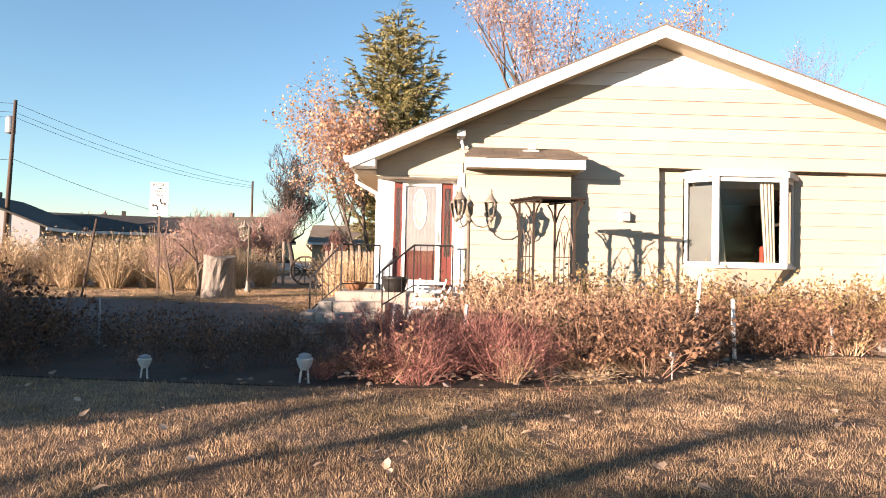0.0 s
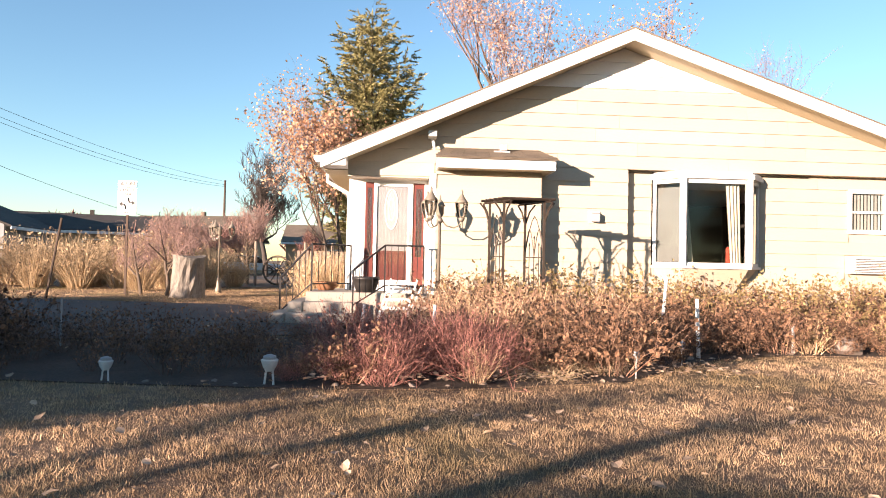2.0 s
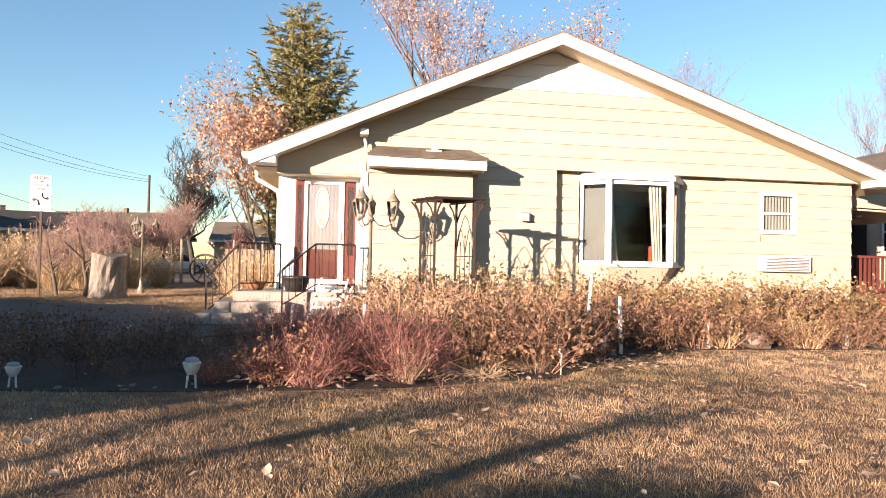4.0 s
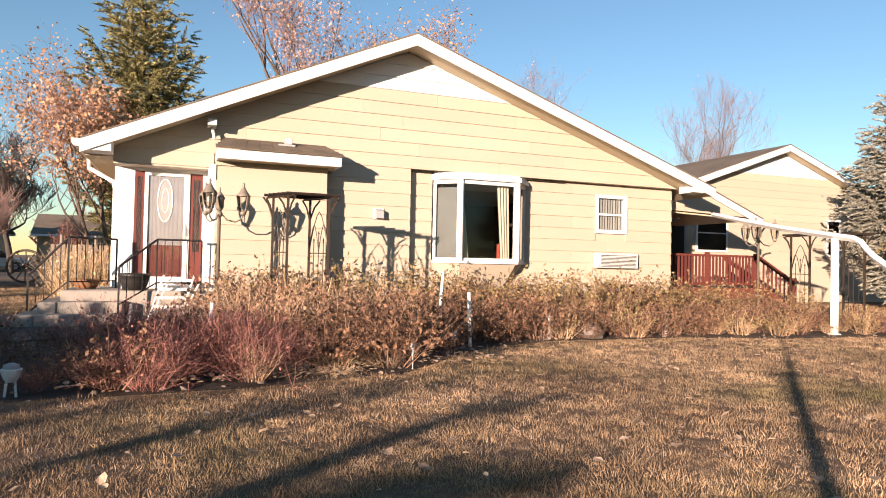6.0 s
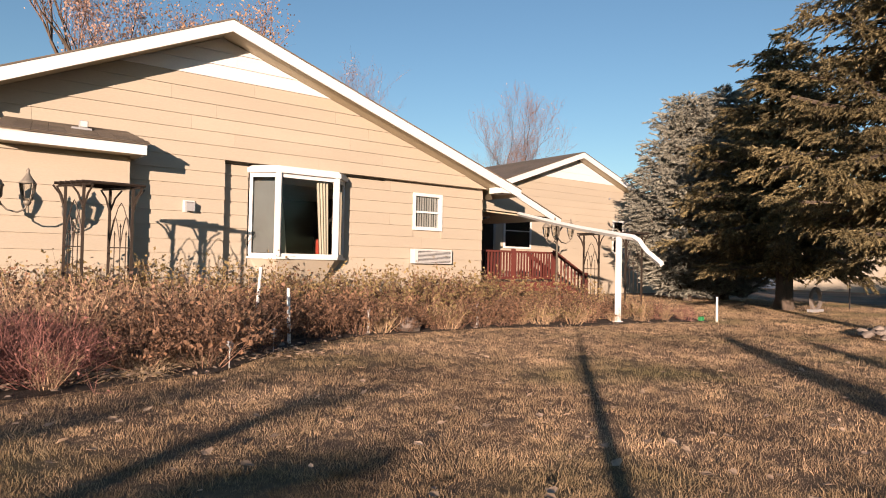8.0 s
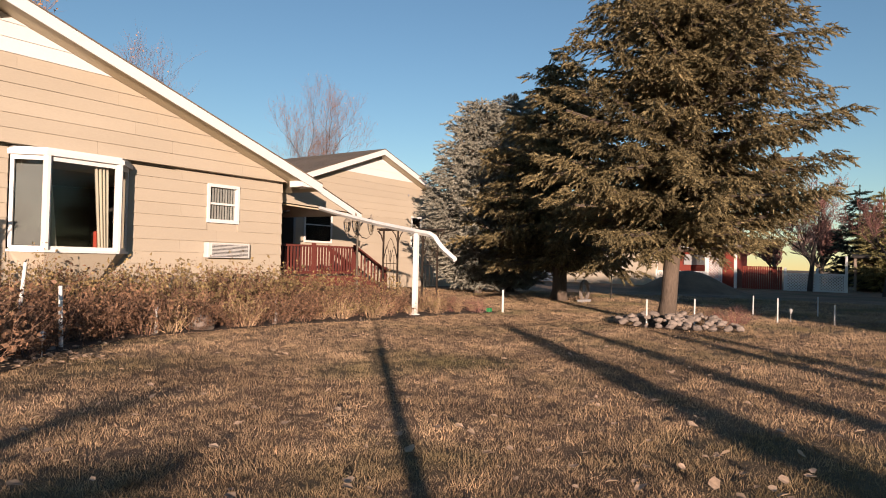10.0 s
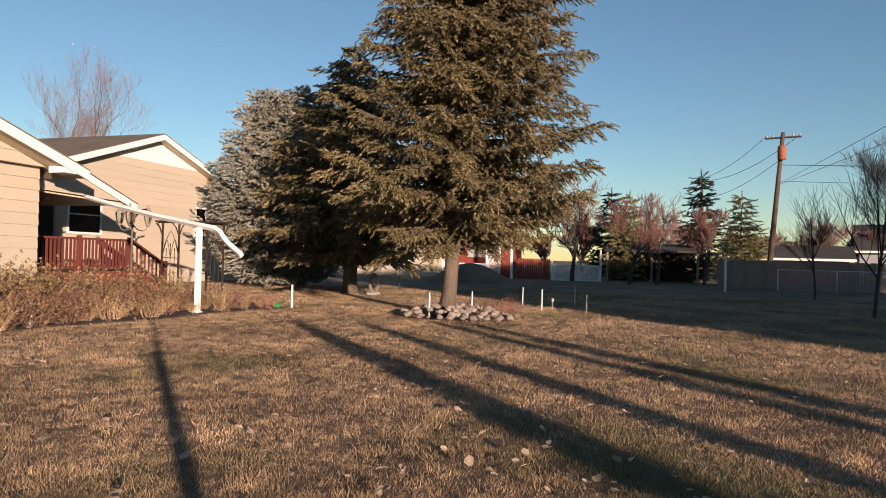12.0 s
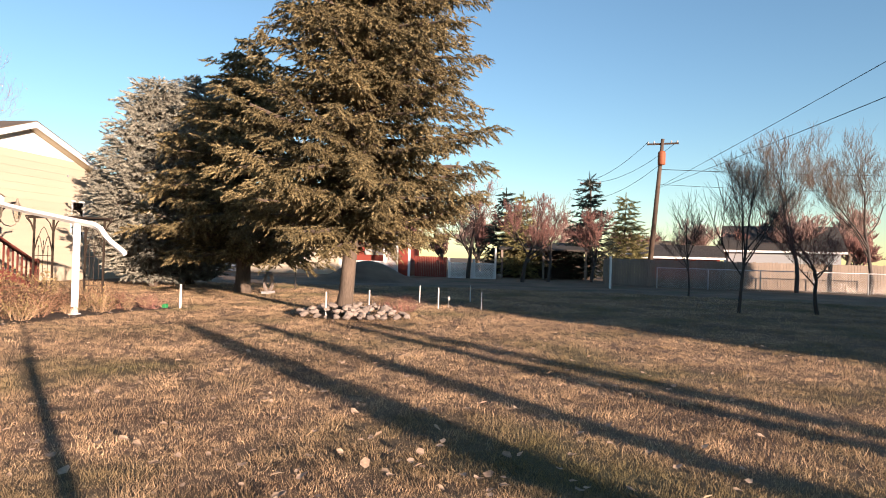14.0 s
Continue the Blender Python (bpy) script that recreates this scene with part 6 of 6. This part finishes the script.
def pole(at, h, lean, label, arms=True, can=False, r=0.15):
    t = thing("utility_pole", at, label, "utility pole", "utility poles")
    x, y, z = at
    top = Vector((x + lean[0], y + lean[1], h))
    part("shaft", Geo().tube([at, tuple(Vector(at).lerp(top, 0.5)), tuple(top)], [r, r * 0.85, r * 0.65], 10), PINEWOOD, t, smooth=True)
    if arms:
        d = Vector((0.25, 1, 0)).normalized() if x > 20 else Vector((1, 0.3, 0)).normalized()
        c = top - Vector((0, 0, 0.35))
        part("crossarm", Geo().tube([tuple(c - d * 1.1), tuple(c + d * 1.1)], 0.07, 4), PINEWOOD, t)
        for k in (-1.0, -0.6, 0.6, 1.0):
            q = c + d * k
            part("insulator", Geo().lathe(tuple(q + Vector((0, 0, 0.06))), [(0.04, 0), (0.06, 0.06), (0.05, 0.12), (0.02, 0.16)], 8), GREYPLASTIC, t)
    if can:
        part("transformer", Geo().lathe((top.x - 0.3, top.y + 0.1, h - 1.9), [(0.02, -0.05), (0.25, 0), (0.27, 0.05), (0.27, 0.85), (0.22, 0.95), (0.1, 1.0)], 12), RUST if can == 2 else STEEL, t, "rusty transformer can" if can == 2 else "grey transformer can", smooth=True)
    return top


topR = pole((49.1, -8.15, 0), 10.3, (-0.1, -0.75), "leaning wooden utility pole with a rusty transformer", can=2, r=0.2)
topL = pole((-24.1, 38.0, 0), 10.0, (0.35, 0.1), "dark wooden utility pole by the street", arms=False, can=1, r=0.14)
topR2 = pole((70.0, -5.5, 0), 9.8, (0, 0.2), "distant pale utility pole", r=0.14)
topL2 = pole((-16.5, 62.0, 0), 8.5, (0, 0), "distant wooden utility pole", arms=False, r=0.14)


def wire(a, b, sag, label="dark overhead cable between poles"):
    a, b = Vector(a), Vector(b)
    pts = [tuple(a.lerp(b, i / 14) - Vector((0, 0, sag * 4 * (i / 14) * (1 - i / 14)))) for i in range(15)]
    r = 0.012 if (a.length + b.length) / 2 < 60 else 0.02
    solid("cable", Geo().tube(pts, r, 4), WIRE, label, "cable", group="overhead cables")


for dz, s in ((-0.2, 1.0), (-0.7, 1.2), (-1.0, 1.3)):
    wire(topL + Vector((0, 0, dz)), topL2 + Vector((0, 0, dz * 0.6)), s * 0.5)
    wire(topL + Vector((0, 0, dz)), (-60, 26, 10.5 + dz), s * 0.5)
wire(topL + Vector((0, 0, -3.4)), (-13.0, 52, 2.9), 0.5)
wire(topL + Vector((0, 0, -3.4)), (-50, 30, 5.9), 0.5)
for dy, zz in ((1.0, -0.2), (-1.0, -0.2)):
    wire(topR + Vector((0, dy, zz)), topR2 + Vector((0, dy * 0.8, zz)), 0.6)
wire(topR + Vector((0, 0, -1.7)), topR2 + Vector((0, 0, -2.0)), 0.6)
wire(topR + Vector((0, 0.1, -3.4)), (-5, -9.2, 6.6), 0.1)
wire(topR + Vector((0, 0.1, -2.2)), (40, -60.0, 8.0), 0.8)
wire(topR + Vector((0, 0.1, -3.3)), (33, -50.0, 7.0), 1.0)
wire(topR + Vector((0, 0.1, -3.5)), (-5, -9.2, 5.1), 0.1)
wire((-3.2, 60, 24.5), (0.5, 12.9, 10.5), 0.2)

# far tree lines
line_a = broadleaf("tree", (70, -30, 0), 8.0, 501, "leafless tree in the far tree line", bark=BARK, twigs=TWIG, spread=0.8, levels=4, trunk=0.2, kids=(3, 5), thick=4.0)
line_b = broadleaf("tree", (66, 6, 0), 6.0, 502, "reddish leafless tree in the far tree line", bark=BARK_DARK, twigs=REDTWIG, spread=0.9, levels=4, trunk=0.15, kids=(3, 5), thick=4.0)
rsl = np.random.RandomState(3)
for k in range(34):
    src = line_a if k % 3 == 0 else line_b
    if k < 18:
        q = (58 + 14 * rsl.rand(), 24 - 3.3 * k + 2 * rsl.rand(), 0)
    else:
        q = (-46 + 4.0 * (k - 18) + 2 * rsl.rand(), 70 + 10 * rsl.rand(), 0)
    t = copy_thing(src, pose(*q, 0, 0, 360 * rsl.rand()))
    f = 0.6 + 0.5 * rsl.rand()
    t.scale = (f * 1.2, f * 1.2, f)

# ---- far end of the yard ----
fence = thing("fence", (38.5, -10, 0), "weathered grey board fence at the yard's end", "fence")
rsf = np.random.RandomState(9)
for i in range(112):
    y = -4.0 - i * 0.145
    h = 1.50 + 0.05 * rsf.rand()
    part("board", Geo().box(38.5, 38.525, y - 0.135, y, 0.03, h), FENCEWOOD, fence)
for zz in (0.35, 1.2):
    part("rail", Geo().box(38.53, 38.57, -20.2, -4.0, zz, zz + 0.09), FENCEWOOD, fence)
chain = thing("chain_link_fence", (36.5, -10, 0), "low chain-link fence in front of the boards", "fence")
for i in range(6):
    part("post", Geo().tube([(36.2, -6.6 - i * 2.6, 0), (36.2, -6.6 - i * 2.6, 1.1)], 0.03, 6), STEEL, chain)
part("rail", Geo().tube([(36.2, -6.6, 1.08), (36.2, -19.6, 1.08)], 0.025, 6), STEEL, chain)
mesh_g = Geo()
for i in range(110):
    y = -6.6 - i * 0.118
    mesh_g.tube([(36.2, y, 0.05), (36.2, y - 0.5, 0.55), (36.2, y, 1.05)], 0.004, 3, cap=False)
    mesh_g.tube([(36.2, y - 0.5, 0.05), (36.2, y, 0.55), (36.2, y - 0.5, 1.05)], 0.004, 3, cap=False)
tagged(part("mesh", mesh_g, STEEL, chain), kind="stuff")


def lattice(y0, y1, z0, z1, x, parent, pitch=0.16):
    """A white garden lattice of crossing laths in a frame."""
    g = part("lattice_frame", Geo().box(x, x + 0.05, y0, y0 + 0.07, z0, z1).box(x, x + 0.05, y1 - 0.07, y1, z0, z1).box(x, x + 0.05, y0 + 0.07, y1 - 0.07, z1 - 0.07, z1).box(x, x + 0.05, y0 + 0.07, y1 - 0.07, z0, z0 + 0.07), WHITE, parent, "white lattice panel")
    w, h = y1 - y0, z1 - z0
    lath = Geo()
    k = -h
    while k < w:
        for sg, off in ((1, 0.01), (-1, 0.025)):
            ya, yb = max(0.0, k), min(w, k + h)
            if yb - ya > 0.05:
                za, zb = ya - k, yb - k
                pa, pb = (y0 + ya, z0 + za), (y0 + yb, z0 + zb)
                if sg < 0:
                    pa, pb = (y1 - ya, z0 + za), (y1 - yb, z0 + zb)
                lath.tube([(x + off, pa[0], pa[1]), (x + off, pb[0], pb[1])], 0.025, 4, cap=False)
        k += pitch
    tagged(part("lath", lath, WHITE, g), kind="stuff")


shed = thing("garden_shed", (43, 10, 0), "red garden shed with white lattice porch", "shed")
part("wall", Geo().box(43.2, 46.5, 8.3, 12.6, 0, 2.2), BRICKRED, shed)
part("roof", Geo().prism([(41.8, 7.9, 2.40), (41.8, 13.0, 2.40), (47.0, 13.0, 2.75), (47.0, 7.9, 2.75)], (0, 0, 0.08)), WHITE, shed, "pale flat shed roof")
part("window", Geo().box(43.14, 43.19, 10.0, 11.4, 1.35, 2.0), GREYPLASTIC, shed)
for y in (8.1, 9.75, 12.8):
    part("post", Geo().box(41.95, 42.09, y - 0.07, y + 0.07, 0, 2.40), WHITE, shed)
lattice(8.85, 9.68, 0.0, 2.35, 42.0, shed)
lattice(9.82, 12.7, 0.0, 0.95, 42.0, shed)
redfence = thing("fence", (43, 6.7, 0), "low red board fence beside the shed", "fence")
for i in range(18):
    part("board", Geo().box(43.0, 43.03, 7.8 - i * 0.12, 7.9 - i * 0.12, 0, 1.35), BRICKRED, redfence)
latf = thing("lattice_fence", (42, 4, 0), "white lattice screen under the small trees", "fence")
lattice(3.9, 5.4, 0.0, 1.0, 42.0, latf)
lattice(2.5, 3.8, 0.0, 1.0, 42.0, latf)
for y in (5.45, 3.85, 2.45):
    part("post", Geo().box(41.95, 42.07, y - 0.06, y + 0.06, 0, 1.3 if y > 3 else 2.0), WHITE, latf)
store = thing("outbuilding", (46, -1, 0), "dark open shed in the shade at the yard's end", "shed")
part("roof", Geo().prism([(44.5, 2.4, 1.95), (44.5, -3.6, 1.95), (49.0, -3.6, 2.5), (49.0, 2.4, 2.5)], (0, 0, 0.1)), SHINGLE_DARK, store)
part("wall", Geo().box(48.8, 48.95, -3.5, 2.3, 0, 2.4), BARK_DARK, store)
for y in (2.2, -0.6, -3.4):
    part("post", Geo().box(44.7, 44.85, y - 0.07, y + 0.07, 0, 1.95), FENCEWOOD, store)
annex = thing("house", (44, 18, 0), "low cream garage behind the spruces", "house")
part("wall", Geo().box(41.0, 48.0, 12.8, 26.0, 0, 2.4), SIDING, annex)
part("roof", Geo().prism([(40.5, 12.5, 2.4), (40.5, 26.3, 2.4), (44.5, 26.3, 3.6), (48.5, 26.3, 2.4)], (0, 0, 0.02)).prism([(40.5, 12.4, 2.42), (44.5, 12.4, 3.7), (48.5, 12.4, 2.42)], (0, 14, 0)), SHINGLE_DARK, annex)
part("door", Geo().box(40.95, 40.99, 19.0, 21.6, 0.02, 2.1), BLUEPAINT, annex, "dull blue door")
for y in (14.6, 22.5):
    wd = part("window", Geo().box(40.96, 40.99, y, y + 1.1, 1.0, 2.0), WHITE, annex)
    part("pane", Geo().box(40.945, 40.955, y + 0.08, y + 1.02, 1.08, 1.92), PAINTED_DIM, wd)
far_house((66.0, -22.5, 0), 9.0, 8.0, 2.9, 5.0, 78, GREYHOUSE, SHINGLE_DARK, "grey house with a dark hip roof beyond the fence", ((-3, -1.5, 1.4, 2.8), (1, 2.5, 1.4, 2.8)))
far_house((62.0, -13.0, 0), 6.0, 6.0, 2.0, 2.9, 80, BRICKRED, SHINGLE_DARK, "red shed roof beyond the fence", ())
far_house((64.0, -10.0, 0), 4.0, 4.0, 2.4, 3.3, 80, TANHOUSE, SHINGLE, "small tan building beyond the fence", ())

mound = Geo()
n = 24
for i in range(n + 1):
    for j in range(n + 1):
        u, v = i / n * 2 - 1, j / n * 2 - 1
        r = min(1.0, math.hypot(u, v))
        mound.v.append((33.5 + 4.0 * u, 8.6 + 3.2 * v, -0.02 + 1.05 * (0.5 + 0.5 * math.cos(math.pi * r)) ** 1.1 + 0.04 * noise.noise((u * 5, v * 5, 0)) * (1 - r)))
for i in range(n):
    for j in range(n):
        a = i * (n + 1) + j
        mound.f.append((a, a + n + 1, a + n + 2, a + 1))
solid("ground", mound, LAWN, "low grassy mound at the yard's end", "mound", kind="structure", smooth=True)

feeder = thing("bird_feeder", (22.1, 8.1, 0), "hanging bird feeder under the spruce bough", "bird feeder")
part("roof", Geo().prism([(21.85, 7.9, 1.22), (22.35, 7.9, 1.22), (22.1, 7.9, 1.36)], (0, 0.5, 0)), BLACKPOT, feeder)
part("tray", Geo().box(21.9, 22.3, 7.95, 8.35, 0.94, 0.98), BLACKPOT, feeder)
part("tube", Geo().tube([(22.1, 8.15, 0.98), (22.1, 8.15, 1.24)], 0.1, 10), LAMPGLASS, feeder)
part("pole", Geo().tube([(22.1, 8.15, 0.0), (22.1, 8.15, 0.95)], 0.02, 6), IRON, feeder)
tyre = thing("hose_reel", (19.9, 8.2, 0), "pale coiled garden hose on a reel beneath the spruce", "hose reel")
ringp = [(19.9 + 0.30 * math.cos(a), 8.2, 0.36 + 0.30 * math.sin(a)) for a in [i * math.pi / 12 for i in range(25)]]
part("coil", Geo().tube(ringp, 0.06, 6, cap=False), ROCK, tyre)
part("stand", Geo().box(19.6, 20.2, 8.1, 8.3, 0.0, 0.08), GREYPLASTIC, tyre)
solid("box", Geo().box(13.55, 13.67, 7.9, 8.0, 0.0, 0.1), GREENPLASTIC, "small green plastic valve box by the bed", "box", bevel=0.01)
dry_ring = [shrub("dry_plant", "dry reddish stalks beside the spruce stones", 351, 50, 0.5, 0.4, 0.004, STALK_RED, STALK_BROWN, 60, 0.04, lean=0.8, side=2, group="stalks by the spruce")]
drop_copies(dry_ring, [(14.8, 3.0), (15.2, 2.6), (14.5, 2.6), (13.0, 7.9), (12.7, 8.4), (13.4, 8.3)], rs, 0.8, 1.2)

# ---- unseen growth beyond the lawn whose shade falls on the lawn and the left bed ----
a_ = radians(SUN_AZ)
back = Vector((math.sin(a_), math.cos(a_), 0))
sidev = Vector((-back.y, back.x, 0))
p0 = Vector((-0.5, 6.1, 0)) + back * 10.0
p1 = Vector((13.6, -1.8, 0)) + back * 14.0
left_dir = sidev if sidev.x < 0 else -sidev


def windbreak(a, b, h, thick, seed, label):
    """A dense evergreen hedge from a to b: a dark inner mass under a skin of needle tufts."""
    rs = np.random.RandomState(seed)
    a, b = Vector(a), Vector(b)
    u = (b - a).normalized()
    w = Vector((-u.y, u.x, 0)) * thick / 2
    t = thing("hedge", tuple(a), label, "hedge")
    part("core", Geo().prism([tuple(a + w + u * 0.2), tuple(a - w + u * 0.2), tuple(b - w - u * 0.2), tuple(b + w - u * 0.2)], (0, 0, h - 0.15)), BARK_DARK, t)
    n = int((b - a).length * h * 60)
    L = (b - a).length
    P, X = [], []
    for _ in range(n):
        s, zz, side = rs.rand() * L, rs.rand() * h, 1 if rs.rand() < 0.5 else -1
        k = rs.rand()
        if k < 0.15:
            p, x = a + u * s + w * (2 * rs.rand() - 1) + Vector((0, 0, h - 0.2)), Vector((rs.normal() * 0.3, rs.normal() * 0.3, 1))
        elif k < 0.3:
            p, x = (a if rs.rand() < 0.5 else b) + w * (2 * rs.rand() - 1) + Vector((0, 0, zz)), Vector((rs.normal(), rs.normal(), 0.4))
        else:
            p, x = a + u * s + w * side + Vector((0, 0, zz)), w * side / thick * 2 + Vector((rs.normal() * 0.4, rs.normal() * 0.4, 0.3))
        P.append(tuple(p - a))
        X.append(tuple(x))
    P, X = np.array(P), unit(np.array(X))
    Y, Z = frames(X, rs)
    tv, tf = spray(10, rs, needle=0.2)
    V, F = scatter(tv, tf, P, X, Y, Z, 0.32 + 0.3 * rs.rand(len(P)))
    ob = new("foliage", raw_mesh("foliage", V, F, DARKSPRUCE))
    ob.parent = t
    tagged(ob, kind="stuff")


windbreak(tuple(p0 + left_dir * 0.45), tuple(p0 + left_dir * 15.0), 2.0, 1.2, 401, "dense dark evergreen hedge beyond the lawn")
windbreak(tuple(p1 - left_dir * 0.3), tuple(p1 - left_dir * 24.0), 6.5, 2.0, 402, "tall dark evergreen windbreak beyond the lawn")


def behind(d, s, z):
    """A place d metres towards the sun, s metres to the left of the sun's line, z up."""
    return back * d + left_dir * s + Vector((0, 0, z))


# unseen pole with mast and crossbar, added to throw the narrow lawn shadow
post_b = thing("bird_house_pole", tuple(behind(6.0, -0.55, 0)), "unseen wooden pole with a crossbar, added for its lawn shadow", "bird house")
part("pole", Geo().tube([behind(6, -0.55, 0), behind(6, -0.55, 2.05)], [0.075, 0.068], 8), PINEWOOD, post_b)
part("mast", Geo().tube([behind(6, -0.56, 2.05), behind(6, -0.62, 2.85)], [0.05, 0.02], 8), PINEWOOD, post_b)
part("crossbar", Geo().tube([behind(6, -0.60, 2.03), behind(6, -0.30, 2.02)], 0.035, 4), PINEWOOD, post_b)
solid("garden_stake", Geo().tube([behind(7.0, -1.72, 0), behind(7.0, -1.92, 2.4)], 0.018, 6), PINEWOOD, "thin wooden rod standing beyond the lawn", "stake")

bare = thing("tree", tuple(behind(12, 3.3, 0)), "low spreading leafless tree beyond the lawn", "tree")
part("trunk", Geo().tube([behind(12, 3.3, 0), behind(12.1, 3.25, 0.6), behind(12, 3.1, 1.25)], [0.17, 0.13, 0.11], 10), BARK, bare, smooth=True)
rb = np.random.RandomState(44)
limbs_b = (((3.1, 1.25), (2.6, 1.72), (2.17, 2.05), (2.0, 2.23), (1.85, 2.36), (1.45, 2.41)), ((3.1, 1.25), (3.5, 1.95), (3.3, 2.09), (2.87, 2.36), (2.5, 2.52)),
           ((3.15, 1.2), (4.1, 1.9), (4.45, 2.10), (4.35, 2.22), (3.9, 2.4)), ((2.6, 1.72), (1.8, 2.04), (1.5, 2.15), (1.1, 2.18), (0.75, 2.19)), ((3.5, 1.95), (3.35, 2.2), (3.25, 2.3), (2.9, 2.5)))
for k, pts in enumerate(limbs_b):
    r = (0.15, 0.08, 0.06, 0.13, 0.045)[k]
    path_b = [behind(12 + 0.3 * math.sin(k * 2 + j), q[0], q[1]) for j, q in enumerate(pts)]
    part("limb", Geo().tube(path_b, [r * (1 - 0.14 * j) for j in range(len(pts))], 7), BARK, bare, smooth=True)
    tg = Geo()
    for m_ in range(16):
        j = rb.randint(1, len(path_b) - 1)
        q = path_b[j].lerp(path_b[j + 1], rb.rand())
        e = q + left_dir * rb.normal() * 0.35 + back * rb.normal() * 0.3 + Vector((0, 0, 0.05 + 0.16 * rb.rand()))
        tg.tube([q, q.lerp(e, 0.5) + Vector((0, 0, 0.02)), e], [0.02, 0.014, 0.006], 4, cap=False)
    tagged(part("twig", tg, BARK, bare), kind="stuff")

# ---- lawn blades and fallen leaves ----
rs = np.random.RandomState(11)
N = 175000
az = np.radians(-42 + 166 * rs.rand(N))
r = 2.3 + 26 * rs.rand(N) ** 1.35
near = 12000
az = np.concatenate([az, 2 * math.pi * rs.rand(near)])
r = np.concatenate([r, 2.7 * np.sqrt(rs.rand(near))])
X, Y = r * np.sin(az), r * np.cos(az)
ok = ~inside(BED, X, Y) & ~inside(DRIVE, X, Y) & ~((X > -2.4) & (X < 0.7) & (Y > 12) & (Y < 15)) & (np.hypot(X - 13.35, Y - 3.45) > 0.8)
X, Y, r = X[ok], Y[ok], r[ok]
n = len(X)
tv, tf = [], []
for k in range(7):
    a = rs.rand() * 6.283
    o = np.array([math.cos(a), math.sin(a), 0]) * 1.3 * math.sqrt(rs.rand())
    b = rs.rand() * 6.283
    sd = np.array([math.cos(b), math.sin(b), 0]) * 0.042
    tp = o + np.array([math.cos(a) * 0.45 * rs.rand(), math.sin(a) * 0.45 * rs.rand(), 0.45 + 0.55 * rs.rand()])
    m_ = len(tv)
    tv += [o - sd, o + sd, tp]
    tf.append((m_, m_ + 1, m_ + 2))
tw = rs.rand(n) * 6.283
Xa = np.stack([np.cos(tw), np.sin(tw), np.zeros(n)], 1)
Ya = np.stack([-np.sin(tw), np.cos(tw), np.zeros(n)], 1)
Za = unit(np.stack([rs.normal(size=n) * 0.45, rs.normal(size=n) * 0.45, np.ones(n)], 1))
clump = np.array([noise.noise((x * 3.1, y * 3.1, 0.0)) + 0.7 * noise.noise((x * 9.0, y * 9.0, 4.0)) for x, y in zip(X.tolist(), Y.tolist())])
S = (0.024 + 0.018 * rs.rand(n)) * (1 + 0.06 * r) * np.clip(0.95 + 0.7 * clump, 0.42, 1.45)
V, F = scatter(np.array(tv), np.array(tf), np.stack([X, Y, np.zeros(n)], 1), Xa, Ya, Za, S)
tagged(new("grass", raw_mesh("grass", V, F, BLADES)), "short dry tan and green lawn grass", "grass", kind="stuff")
N = 2400
az = np.radians(-35 + 150 * rs.rand(N))
r = 2.6 + 20 * rs.rand(N) ** 1.2
P = np.stack([r * np.sin(az), r * np.cos(az), 0.045 + 0.02 * rs.rand(N)], 1)
keep = (~inside(BED, P[:, 0], P[:, 1]) | (rs.rand(N) < 0.5)) & (rs.rand(N) < np.where(P[:, 0] > 3, 0.75, 0.3))
extra = np.array([(edge_pts[1 + k % 3][0] + 1.6 * rs.rand() - 0.3, edge_pts[1 + k % 3][1] + 0.1 + 0.8 * rs.rand(), 0.06 + 0.03 * rs.rand()) for k in range(420)])
P = np.concatenate([P[keep], extra])
nn = len(P)
tw = rs.rand(nn) * 6.283
Xa = unit(np.stack([np.cos(tw), np.sin(tw), rs.normal(size=nn) * 0.25], 1))
Ya = unit(np.cross(np.stack([np.zeros(nn), np.zeros(nn), np.ones(nn)], 1), Xa))
Za = np.cross(Xa, Ya)
tv = np.array([(-0.5, 0, 0.06), (-0.2, 0.36, 0.14), (0.25, 0.30, 0.02), (0.55, 0, 0.10), (0.2, -0.34, 0.16), (-0.25, -0.30, 0.0)])
V, F = scatter(tv, np.array([(0, 1, 2, 5), (5, 2, 3, 4)]), P, Xa, Ya, Za, 0.035 + 0.055 * rs.rand(nn))
tagged(new("fallen_leaves", raw_mesh("fallen_leaves", V, F, FALLEN)), "curled tan fallen leaves on the lawn", "leaves", kind="stuff")
